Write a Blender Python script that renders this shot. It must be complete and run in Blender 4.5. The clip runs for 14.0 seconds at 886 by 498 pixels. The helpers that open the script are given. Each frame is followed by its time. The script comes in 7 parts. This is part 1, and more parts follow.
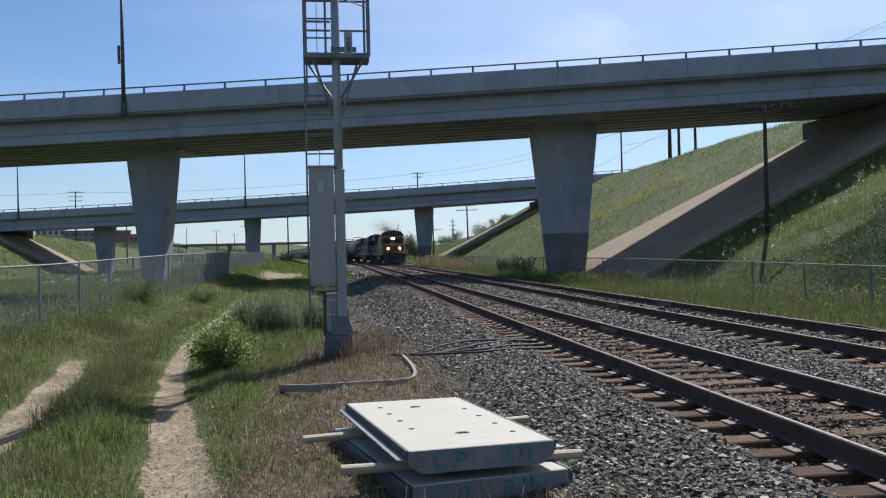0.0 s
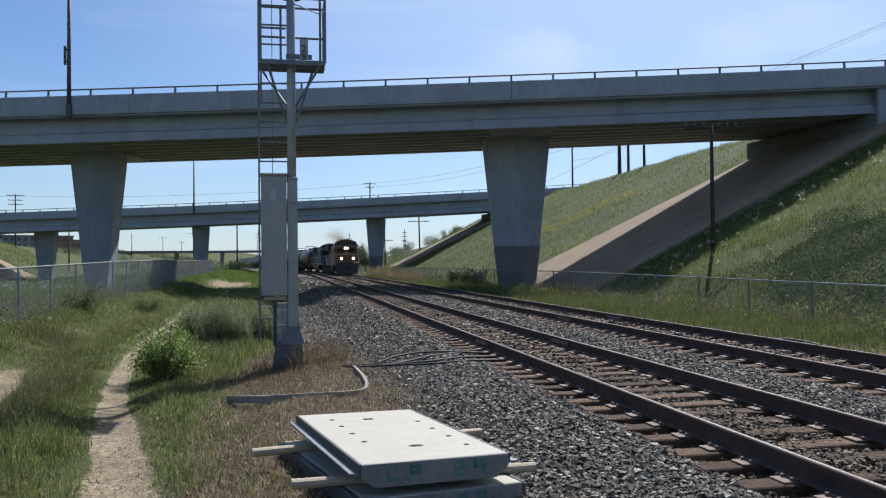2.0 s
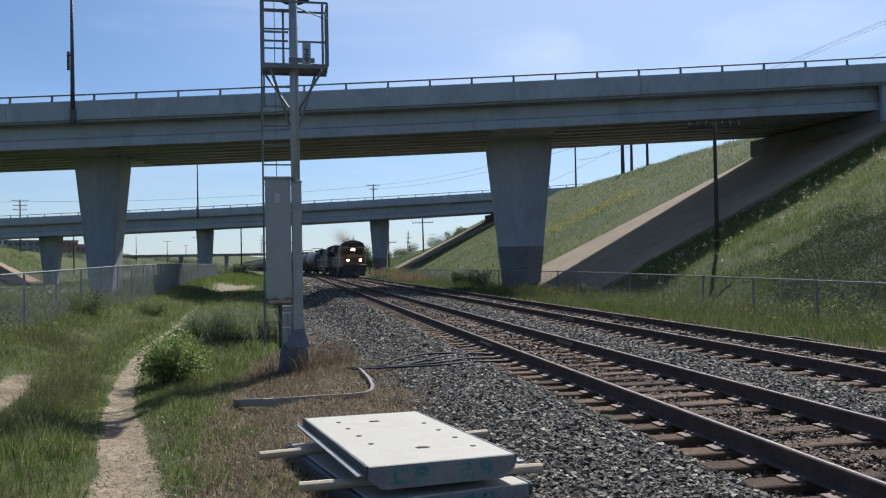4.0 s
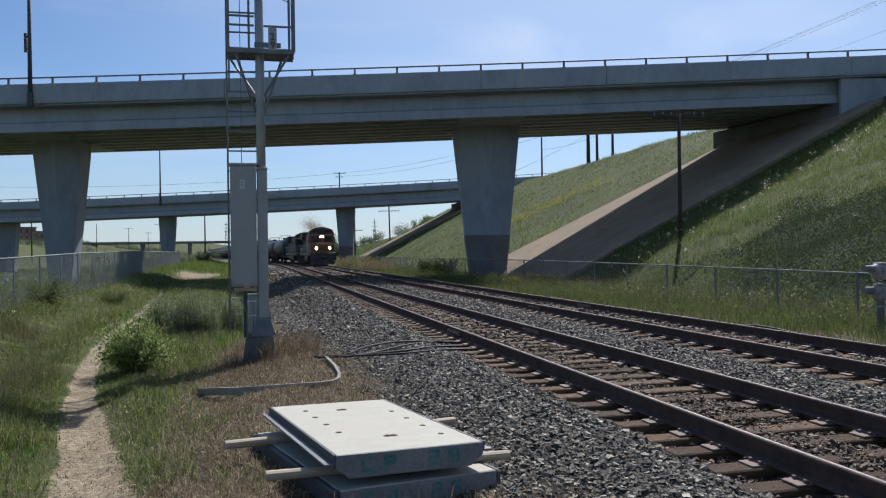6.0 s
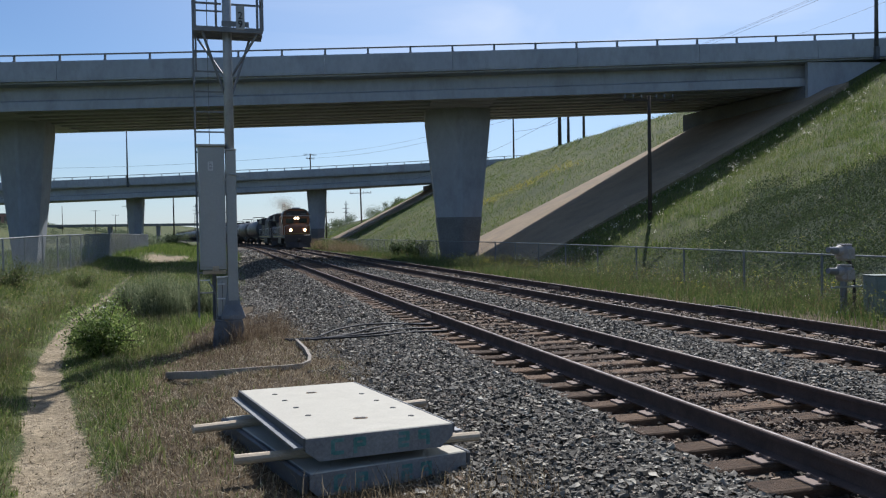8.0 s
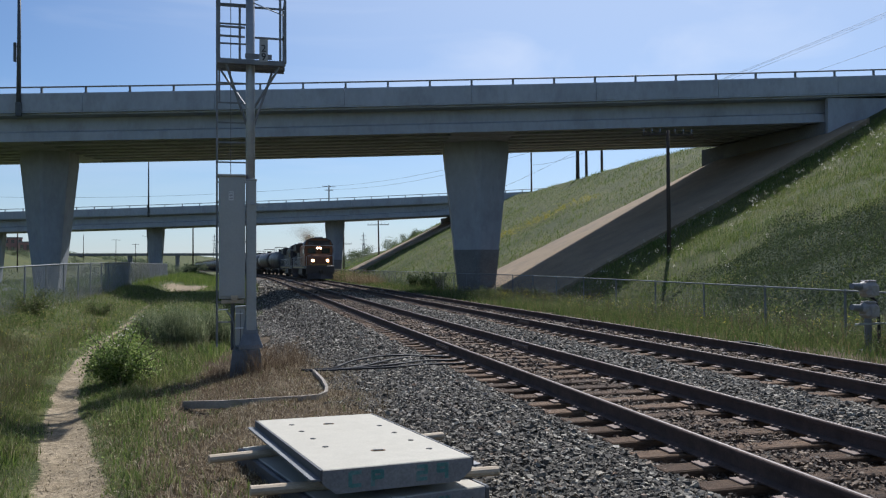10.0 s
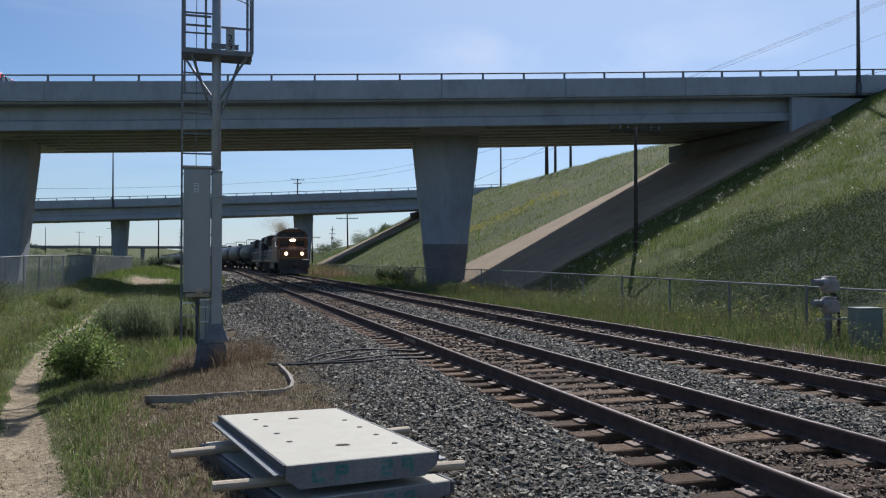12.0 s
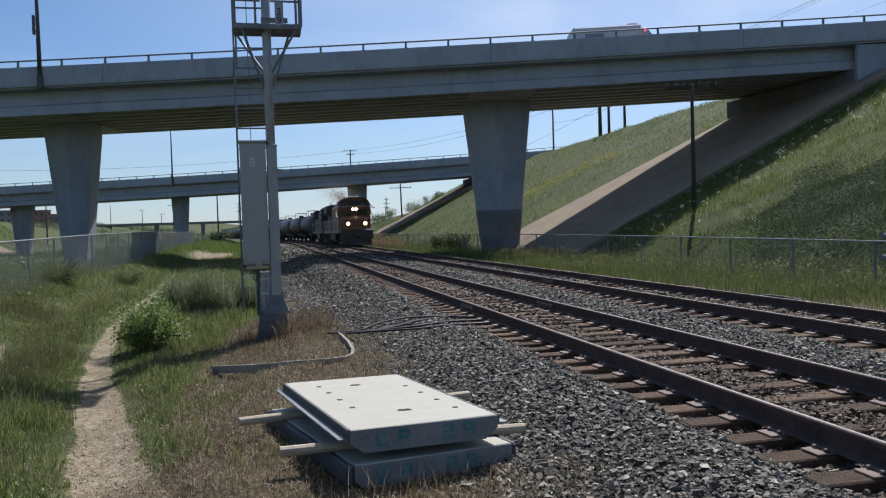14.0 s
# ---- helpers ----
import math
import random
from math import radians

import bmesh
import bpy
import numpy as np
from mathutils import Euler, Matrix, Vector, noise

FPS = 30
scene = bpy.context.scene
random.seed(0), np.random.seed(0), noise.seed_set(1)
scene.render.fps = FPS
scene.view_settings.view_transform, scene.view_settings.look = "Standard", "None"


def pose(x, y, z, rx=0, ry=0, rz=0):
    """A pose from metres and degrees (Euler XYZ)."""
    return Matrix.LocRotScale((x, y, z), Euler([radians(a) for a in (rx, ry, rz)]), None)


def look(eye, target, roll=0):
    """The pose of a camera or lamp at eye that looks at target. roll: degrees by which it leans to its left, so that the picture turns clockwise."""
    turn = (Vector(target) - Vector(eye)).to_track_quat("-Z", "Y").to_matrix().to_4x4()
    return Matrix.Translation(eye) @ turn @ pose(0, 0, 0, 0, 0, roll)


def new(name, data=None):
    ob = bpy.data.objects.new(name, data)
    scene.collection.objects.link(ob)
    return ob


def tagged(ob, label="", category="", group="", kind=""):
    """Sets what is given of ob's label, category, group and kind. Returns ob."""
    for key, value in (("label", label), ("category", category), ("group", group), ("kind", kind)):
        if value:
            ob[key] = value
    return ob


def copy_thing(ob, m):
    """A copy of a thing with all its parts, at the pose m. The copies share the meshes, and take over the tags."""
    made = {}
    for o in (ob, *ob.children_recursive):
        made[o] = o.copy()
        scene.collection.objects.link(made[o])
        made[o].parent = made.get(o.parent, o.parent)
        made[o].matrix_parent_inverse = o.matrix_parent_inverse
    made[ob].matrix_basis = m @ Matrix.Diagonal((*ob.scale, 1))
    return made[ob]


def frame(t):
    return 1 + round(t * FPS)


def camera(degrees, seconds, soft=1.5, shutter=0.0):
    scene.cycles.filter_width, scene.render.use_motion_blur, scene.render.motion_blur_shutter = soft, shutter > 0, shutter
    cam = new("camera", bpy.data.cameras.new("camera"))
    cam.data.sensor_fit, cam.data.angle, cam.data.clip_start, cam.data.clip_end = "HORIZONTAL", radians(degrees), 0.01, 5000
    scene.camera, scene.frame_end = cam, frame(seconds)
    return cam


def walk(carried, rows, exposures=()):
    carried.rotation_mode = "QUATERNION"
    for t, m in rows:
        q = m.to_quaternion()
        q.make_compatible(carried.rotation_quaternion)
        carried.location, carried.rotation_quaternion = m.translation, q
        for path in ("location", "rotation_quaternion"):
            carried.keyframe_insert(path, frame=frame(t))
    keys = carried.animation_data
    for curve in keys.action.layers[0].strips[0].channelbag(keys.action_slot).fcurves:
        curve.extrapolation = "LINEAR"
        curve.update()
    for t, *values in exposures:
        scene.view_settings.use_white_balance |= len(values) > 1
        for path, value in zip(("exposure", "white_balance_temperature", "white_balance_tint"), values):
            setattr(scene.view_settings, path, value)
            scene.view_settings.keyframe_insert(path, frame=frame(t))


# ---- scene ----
cam = camera(59.06, 14.0, 1.2)
EYE = (0.0, 0.0, 1.8)
TURNS = [  # seconds, yaw, pitch, roll, sway in x, y, z
    (0, -8.00, 0.21, 1.39, 0.043, -0.073, 0.005),
    (0.5, -8.44, 0.21, 1.22, 0.034, -0.065, 0.012),
    (1, -10.73, 0.58, 0.89, 0.027, -0.051, 0.011),
    (1.5, -11.09, 0.93, 0.48, 0.010, -0.054, 0.013),
    (2, -11.57, 0.97, 0.53, 0.010, -0.021, 0.004),
    (4.3, -11.31, 1.05, 1.14, -0.006, -0.044, 0.018),
    (4.5, -11.59, 0.55, 1.30, -0.010, -0.042, 0.024),
    (5, -12.75, 0.45, 0.92, -0.003, -0.016, 0.018),
    (5.5, -14.39, 0.46, 0.27, -0.007, -0.018, 0.016),
    (6, -13.75, 0.17, 0.87, -0.014, -0.014, 0.008),
    (6.5, -13.35, -2.10, 0.95, -0.010, -0.019, 0.006),
    (7, -14.17, -2.31, 1.72, 0.005, -0.007, 0.002),
    (7.5, -14.34, -2.36, 1.50, 0.002, -0.013, 0.012),
    (8, -15.80, -1.17, 0.94, 0.009, 0.001, 0.008),
    (8.5, -15.40, 0.23, -0.20, -0.024, -0.030, 0.015),
    (8.7, -14.38, 0.76, 0.36, -0.019, -0.017, 0.010),
    (10.8, -15.12, 1.28, 0.09, -0.002, 0.052, -0.008),
    (11, -15.99, 0.70, 0.02, 0.011, 0.057, -0.007),
    (11.5, -17.54, 0.75, 0.05, 0.028, 0.086, -0.009),
    (12, -16.82, 0.81, 0.03, 0.019, 0.075, -0.014),
    (12.5, -14.95, 0.24, 0.37, 0.004, 0.061, -0.016),
    (13, -13.96, -0.68, 0.26, 0.004, 0.044, -0.009),
    (13.5, -14.05, -1.06, 1.02, 0.005, 0.049, -0.015),
    (14, -12.85, -1.55, 1.83, 0.013, 0.070, -0.023),
]
walk(cam, [(t, pose(EYE[0] + dx, EYE[1] + dy, EYE[2] + dz, 90 + pitch, roll, yaw)) for t, yaw, pitch, roll, dx, dy, dz in TURNS], [(0.0, 0.3, 5900, 13), (2.0, 0.3, 5900, 13), (4.5, 0.22, 5900, 13), (6.5, 0.15, 5900, 13), (8.5, 0.24, 5900, 13), (11.0, 0.12, 5900, 13), (14.0, 0.14, 5900, 13)])

# ---- light ----
SUN_AZ, SUN_EL = 33.0, 47.5  # azimuth clockwise from +y
sun_dir = Vector((math.sin(radians(SUN_AZ)) * math.cos(radians(SUN_EL)), math.cos(radians(SUN_AZ)) * math.cos(radians(SUN_EL)), math.sin(radians(SUN_EL))))
sun_data = bpy.data.lights.new("sun", "SUN")
sun_data.energy, sun_data.angle, sun_data.color = 4.8, radians(0.55), (1.0, 0.95, 0.87)
sun = new("sun", sun_data)
sun.matrix_world = look(sun_dir * 200, (0, 0, 0))

world = bpy.data.worlds.new("sky")
scene.world = world
world.use_nodes = True
wn, wl = world.node_tree.nodes, world.node_tree.links
sky = wn.new("ShaderNodeTexSky")
sky.sky_type, sky.sun_disc = "NISHITA", False
sky.sun_elevation, sky.sun_rotation = radians(SUN_EL), radians(SUN_AZ)
sky.air_density, sky.dust_density, sky.ozone_density = 1.0, 0.15, 4.2
wc = wn.new("ShaderNodeTexCoord")
wmap = wn.new("ShaderNodeMapping")
wmap.inputs["Scale"].default_value = (1.4, 4.0, 9.0)
wmap.inputs["Rotation"].default_value = (0.2, 0.35, 0.5)
cirrus = wn.new("ShaderNodeTexNoise")
cirrus.inputs["Scale"].default_value, cirrus.inputs["Detail"].default_value = 1.1, 7
cirrus.inputs["Distortion"].default_value = 0.5
cramp = wn.new("ShaderNodeValToRGB")
cramp.color_ramp.elements[0].position, cramp.color_ramp.elements[1].position = 0.47, 0.74
cloud_amount = wn.new("ShaderNodeMath")
cloud_amount.operation = "MULTIPLY"
cloud_amount.inputs[1].default_value = 0.8
cloud_mix = wn.new("ShaderNodeMixRGB")
cloud_mix.inputs[2].default_value = (9.0, 9.2, 9.6, 1)
wl.new(wc.outputs["Generated"], wmap.inputs["Vector"])
wl.new(wmap.outputs["Vector"], cirrus.inputs["Vector"])
wl.new(cirrus.outputs["Fac"], cramp.inputs["Fac"])
wl.new(cramp.outputs["Color"], cloud_amount.inputs[0])
# the cirrus lies towards the sun's side of the sky
veil = wn.new("ShaderNodeVectorMath")
veil.operation = "DOT_PRODUCT"
veil.inputs[1].default_value = (math.sin(radians(SUN_AZ + 12)), math.cos(radians(SUN_AZ + 12)), 0)
wl.new(wc.outputs["Generated"], veil.inputs[0])
veil_side = wn.new("ShaderNodeMapRange")
veil_side.inputs["From Min"].default_value, veil_side.inputs["From Max"].default_value = 0.45, 0.95
veil_side.inputs["To Min"].default_value = 0.12
wl.new(veil.outputs["Value"], veil_side.inputs["Value"])
cloud_here = wn.new("ShaderNodeMath")
cloud_here.operation = "MULTIPLY"
wl.new(cloud_amount.outputs[0], cloud_here.inputs[0])
wl.new(veil_side.outputs["Result"], cloud_here.inputs[1])
wl.new(cloud_here.outputs[0], cloud_mix.inputs[0])
wl.new(sky.outputs["Color"], cloud_mix.inputs[1])
# pale haze low over the horizon, all the way round
split = wn.new("ShaderNodeSeparateXYZ")
wl.new(wc.outputs["Generated"], split.inputs[0])
low = wn.new("ShaderNodeMapRange")
low.inputs["From Min"].default_value, low.inputs["From Max"].default_value = 0.0, 0.16
low.inputs["To Min"].default_value, low.inputs["To Max"].default_value = 0.55, 0.0
wl.new(split.outputs["Z"], low.inputs["Value"])
sunward = wn.new("ShaderNodeVectorMath")
sunward.operation = "DOT_PRODUCT"
sunward.inputs[1].default_value = (math.sin(radians(SUN_AZ)), math.cos(radians(SUN_AZ)), 0)
wl.new(wc.outputs["Generated"], sunward.inputs[0])
thin = wn.new("ShaderNodeMapRange")
thin.inputs["From Min"].default_value, thin.inputs["From Max"].default_value = -0.4, 0.7
thin.inputs["To Min"].default_value, thin.inputs["To Max"].default_value = 0.25, 1.0
wl.new(sunward.outputs["Value"], thin.inputs["Value"])
low_haze = wn.new("ShaderNodeMath")
low_haze.operation = "MULTIPLY"
wl.new(low.outputs["Result"], low_haze.inputs[0])
wl.new(thin.outputs["Result"], low_haze.inputs[1])
haze = wn.new("ShaderNodeMixRGB")
haze.inputs[2].default_value = (5.0, 6.1, 6.7, 1)
wl.new(low_haze.outputs[0], haze.inputs[0])
wl.new(cloud_mix.outputs["Color"], haze.inputs[1])
# the sky pales towards the sun
facing = wn.new("ShaderNodeVectorMath")
facing.operation = "DOT_PRODUCT"
facing.inputs[1].default_value = sun_dir
wl.new(wc.outputs["Generated"], facing.inputs[0])
aureole = wn.new("ShaderNodeMapRange")
aureole.interpolation_type = "SMOOTHSTEP"
aureole.inputs["From Min"].default_value, aureole.inputs["From Max"].default_value = 0.6, 1.0
aureole.inputs["To Max"].default_value = 0.55
wl.new(facing.outputs["Value"], aureole.inputs["Value"])
pale = wn.new("ShaderNodeMixRGB")
pale.inputs[2].default_value = (8.6, 9.4, 10.2, 1)
wl.new(aureole.outputs["Result"], pale.inputs[0])
wl.new(haze.outputs["Color"], pale.inputs[1])
wl.new(pale.outputs["Color"], wn["Background"].inputs["Color"])
wn["Background"].inputs["Strength"].default_value = 0.085
scene.view_settings.exposure = 0.0


# ---- materials ----
def tree_of(name):
    m = bpy.data.materials.new(name)
    m.use_nodes = True
    return m, m.node_tree.nodes, m.node_tree.links, m.node_tree.nodes["Principled BSDF"]


def ramp(nodes, links, source, stops):
    r = nodes.new("ShaderNodeValToRGB")
    els = r.color_ramp.elements
    while len(els) < len(stops):
        els.new(0.5)
    for e, (p, c) in zip(els, stops):
        e.position, e.color = p, (*c, 1)
    links.new(source, r.inputs["Fac"])
    return r.outputs["Color"]


def noise_of(nodes, links, scale, detail=4, rough=0.55, coord="Object", stretch=None):
    tc = nodes.new("ShaderNodeTexCoord")
    src = tc.outputs["Object" if coord == "World" else coord]
    if coord == "World":
        src = nodes.new("ShaderNodeNewGeometry").outputs["Position"]
    if stretch:
        mp = nodes.new("ShaderNodeMapping")
        mp.inputs["Scale"].default_value = stretch
        links.new(src, mp.inputs["Vector"])
        src = mp.outputs["Vector"]
    n = nodes.new("ShaderNodeTexNoise")
    n.inputs["Scale"].default_value, n.inputs["Detail"].default_value, n.inputs["Roughness"].default_value = scale, detail, rough
    links.new(src, n.inputs["Vector"])
    return n.outputs["Fac"]


def mix(nodes, links, fac, a, b, mode="MIX"):
    m = nodes.new("ShaderNodeMixRGB")
    m.blend_type = mode
    for i, v in ((0, fac), (1, a), (2, b)):
        if isinstance(v, (int, float)):
            m.inputs[i].default_value = v
        elif isinstance(v, tuple):
            m.inputs[i].default_value = (*v, 1)
        else:
            links.new(v, m.inputs[i])
    return m.outputs["Color"]


def bump(nodes, links, bsdf, height, strength, distance):
    b = nodes.new("ShaderNodeBump")
    b.inputs["Strength"].default_value, b.inputs["Distance"].default_value = strength, distance
    links.new(height, b.inputs["Height"])
    links.new(b.outputs["Normal"], bsdf.inputs["Normal"])


def surface(name, dark, light, scale=3.0, fine=40.0, rough=0.8, metal=0.0, relief=0.3, depth=0.01, coord="Object", stain=None, stain_scale=0.5, stain_amount=0.5, stretch=None, vary=0.0, grit=0.25):
    """A two-scale surface: broad colour change, fine grain in colour and relief, and optional stains."""
    m, n, l, b = tree_of(name)
    broad = noise_of(n, l, scale, 5, 0.6, coord, stretch)
    grain = noise_of(n, l, fine, 3, 0.6, coord, stretch)
    col = ramp(n, l, broad, [(0.3, dark), (0.7, light)])
    tone = ramp(n, l, grain, [(0.25, (1 - grit,) * 3), (0.75, (1 + grit * 0.6,) * 3)])
    col = mix(n, l, 1.0, col, tone, "MULTIPLY")
    if stain:
        sp = ramp(n, l, noise_of(n, l, stain_scale, 6, 0.7, coord, stretch), [(0.5, (0, 0, 0)), (0.68, (1, 1, 1))])
        sf = mix(n, l, 1.0, sp, (stain_amount,) * 3, "MULTIPLY")
        col = mix(n, l, sf, col, stain)
    if vary:
        oi = n.new("ShaderNodeObjectInfo")
        v = ramp(n, l, oi.outputs["Random"], [(0.0, (1 - vary,) * 3), (1.0, (1 + vary,) * 3)])
        col = mix(n, l, 1.0, col, v, "MULTIPLY")
    l.new(col, b.inputs["Base Color"])
    rr = n.new("ShaderNodeMapRange")
    rr.inputs["To Min"].default_value, rr.inputs["To Max"].default_value = max(rough - 0.12, 0.05), min(rough + 0.1, 1)
    l.new(broad, rr.inputs["Value"])
    l.new(rr.outputs["Result"], b.inputs["Roughness"])
    b.inputs["Metallic"].default_value = metal
    b.inputs["Specular IOR Level"].default_value = 0.5 if rough < 0.6 else 0.25
    if relief:
        bump(n, l, b, grain, relief, depth)
    return m


def islands(name, stops, rough=0.8, translucent=0.0, grain=60.0, coord="Object", relief=0.0, patch=None, gloss=0.28):
    """For joined pieces: each loose piece takes its own tone."""
    m, n, l, b = tree_of(name)
    g = n.new("ShaderNodeNewGeometry")
    col = ramp(n, l, g.outputs["Random Per Island"], stops)
    gr = noise_of(n, l, grain, 3, 0.6, coord)
    col = mix(n, l, 1.0, col, ramp(n, l, gr, [(0.25, (0.7,) * 3), (0.75, (1.2,) * 3)]), "MULTIPLY")
    if patch:
        where = ramp(n, l, noise_of(n, l, patch[1], 4, 0.6, "World"), [(0.46, (0, 0, 0)), (0.64, (patch[2],) * 3)])
        col = mix(n, l, where, col, patch[0])
    l.new(col, b.inputs["Base Color"])
    b.inputs["Roughness"].default_value = rough
    b.inputs["Specular IOR Level"].default_value = 0.5 if rough < 0.4 else gloss
    if relief:
        bump(n, l, b, gr, relief, 0.01)
    if translucent:
        t = n.new("ShaderNodeBsdfTranslucent")
        l.new(col, t.inputs["Color"])
        ms = n.new("ShaderNodeMixShader")
        ms.inputs[0].default_value = translucent
        l.new(b.outputs[0], ms.inputs[1])
        l.new(t.outputs[0], ms.inputs[2])
        l.new(ms.outputs[0], n["Material Output"].inputs["Surface"])
    return m


def glow(name, color, strength):
    m, n, l, b = tree_of(name)
    b.inputs["Emission Color"].default_value = (*color, 1)
    b.inputs["Emission Strength"].default_value = strength
    b.inputs["Base Color"].default_value = (*color, 1)
    return m


def glass(name, tint=(0.02, 0.025, 0.03)):
    m, n, l, b = tree_of(name)
    b.inputs["Base Color"].default_value = (*tint, 1)
    b.inputs["Roughness"].default_value = 0.06
    b.inputs["IOR"].default_value = 1.5
    return m


CONCRETE = surface("bridge_concrete", (0.325, 0.345, 0.375), (0.41, 0.43, 0.46), 0.25, 3.5, 0.85, relief=0.1, depth=0.02, grit=0.10, stain=(0.24, 0.24, 0.245), stain_scale=0.6, stain_amount=0.55, stretch=(1, 1, 0.5))
CONCRETE_DARK = surface("pier_stain_concrete", (0.16, 0.16, 0.155), (0.25, 0.245, 0.235), 0.5, 9, 0.85, relief=0.15, depth=0.02)
# its dark tone carries the shade below the bridge and at the mast's foot
SHADED_CONCRETE = surface("shade_darkened_concrete", (0.12, 0.12, 0.122), (0.18, 0.18, 0.178), 0.5, 9, 0.9, relief=0.15, depth=0.02)
PAVING = surface("slope_paving_concrete", (0.25, 0.19, 0.122), (0.345, 0.264, 0.174), 0.5, 12, 0.9, relief=0.2, depth=0.02, stain=(0.20, 0.16, 0.12), stain_scale=0.35, stain_amount=0.6)
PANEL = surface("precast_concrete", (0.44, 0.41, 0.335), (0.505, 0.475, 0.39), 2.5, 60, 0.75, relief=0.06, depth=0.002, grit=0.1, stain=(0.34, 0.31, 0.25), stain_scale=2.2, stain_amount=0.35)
# the same concrete, darkened for the shade on the slabs' sides
PANEL_SHADE = surface("precast_side_shade", (0.20, 0.20, 0.20), (0.29, 0.29, 0.28), 3, 60, 0.85, relief=0.2, depth=0.004)
RUST_STAIN = surface("rust_stain_on_concrete", (0.16, 0.10, 0.06), (0.28, 0.20, 0.13), 30, 120, 0.9, relief=0.1, depth=0.002)
GALV = surface("galvanised_steel", (0.30, 0.31, 0.32), (0.42, 0.43, 0.44), 3, 50, 0.5, metal=0.55, relief=0.05, depth=0.002)
GALV_DARK = surface("weathered_galvanised_steel", (0.16, 0.165, 0.17), (0.26, 0.265, 0.27), 3, 50, 0.6, metal=0.4, relief=0.05, depth=0.002)
FENCE_RAIL = surface("dull_galvanised_tube", (0.22, 0.23, 0.23), (0.32, 0.33, 0.33), 3, 50, 0.8, metal=0.15, relief=0.05, depth=0.002)
CABINET = surface("grey_painted_aluminium", (0.34, 0.34, 0.32), (0.42, 0.42, 0.40), 1.2, 25, 0.5, metal=0.2, relief=0.02, depth=0.002, grit=0.08, stain=(0.27, 0.26, 0.23), stain_scale=1.2, stain_amount=0.35)
RAIL_STEEL = surface("rusty_rail_steel", (0.06, 0.044, 0.037), (0.115, 0.079, 0.065), 6, 70, 0.95, metal=0.0, relief=0.2, depth=0.003)
RAIL_HEAD = surface("worn_rail_head", (0.12, 0.10, 0.09), (0.22, 0.19, 0.17), 8, 90, 0.5, metal=0.4, relief=0.03, depth=0.001)
PLATE = surface("rusty_tie_plate", (0.15, 0.108, 0.085), (0.27, 0.205, 0.168), 8, 90, 0.75, metal=0.1, relief=0.2, depth=0.002)
TIE = surface("weathered_tie_wood", (0.036, 0.024, 0.016), (0.20, 0.13, 0.08), 3.2, 30, 0.9, relief=0.8, depth=0.015, stretch=(1, 9, 4), stain=(0.23, 0.135, 0.075), stain_scale=2.5, stain_amount=0.45, vary=0.45, grit=0.4)
BALLAST_BED = surface("ballast_fines", (0.05, 0.044, 0.036), (0.15, 0.132, 0.105), 12, 42, 0.95, relief=1.0, depth=0.05, coord="World", stain=(0.12, 0.085, 0.06), stain_scale=0.6, stain_amount=0.4)
STONE_TONES = [(0.0, (0.028, 0.0245, 0.0185)), (0.35, (0.072, 0.063, 0.047)), (0.62, (0.132, 0.116, 0.089)), (0.84, (0.245, 0.217, 0.168)), (0.95, (0.52, 0.475, 0.375)), (1.0, (0.20, 0.125, 0.075))]
STONE_BROWN = islands("rust_stained_ballast_stone", [(0.0, (0.033, 0.022, 0.014)), (0.4, (0.092, 0.061, 0.037)), (0.8, (0.18, 0.125, 0.078)), (1.0, (0.33, 0.245, 0.16))], 0.75, 0, 30, relief=0.4, gloss=0.35)
PATH_STONE = islands("path_gravel", [(0.0, (0.10, 0.08, 0.052)), (0.6, (0.21, 0.168, 0.112)), (1.0, (0.36, 0.305, 0.22))], 0.85, 0, 30, relief=0.3)
STONE = islands("crushed_ballast_stone", STONE_TONES, 0.75, 0, 30, relief=0.4, gloss=0.25)
TIMBER = surface("split_softwood_timber", (0.40, 0.32, 0.22), (0.58, 0.48, 0.35), 3, 40, 0.8, relief=0.4, depth=0.004, stretch=(1, 6, 6))
KERB = surface("kerb_timber_grey", (0.22, 0.192, 0.155), (0.38, 0.335, 0.275), 3, 40, 0.85, relief=0.3, depth=0.004)
POLE_WOOD = surface("creosoted_pole_wood", (0.045, 0.035, 0.028), (0.10, 0.08, 0.065), 2, 30, 0.9, relief=0.5, depth=0.01, stretch=(6, 6, 1))
LAMP_STEEL = surface("dark_lamp_steel", (0.08, 0.085, 0.09), (0.14, 0.145, 0.15), 2, 40, 0.6, metal=0.4, relief=0)
CABLE = surface("black_cable_sheath", (0.02, 0.02, 0.02), (0.045, 0.045, 0.045), 4, 60, 0.6, relief=0.05)
WIRE = surface("overhead_wire", (0.10, 0.10, 0.10), (0.16, 0.16, 0.16), 2, 30, 0.6, metal=0.5, relief=0)
SPRAY = surface("green_spray_paint", (0.09, 0.24, 0.215), (0.17, 0.30, 0.275), 9, 60, 0.9, relief=0, stain=(0.26, 0.29, 0.285), stain_scale=9, stain_amount=0.6)
BLACK = surface("black_lettering_paint", (0.015, 0.015, 0.015), (0.03, 0.03, 0.03), 5, 40, 0.6, relief=0)
WHITE_PAINT = surface("white_sign_paint", (0.62, 0.62, 0.60), (0.76, 0.76, 0.74), 3, 40, 0.6, relief=0)
ASPHALT = surface("asphalt", (0.04, 0.04, 0.04), (0.065, 0.063, 0.06), 1, 30, 0.9, relief=0.2)


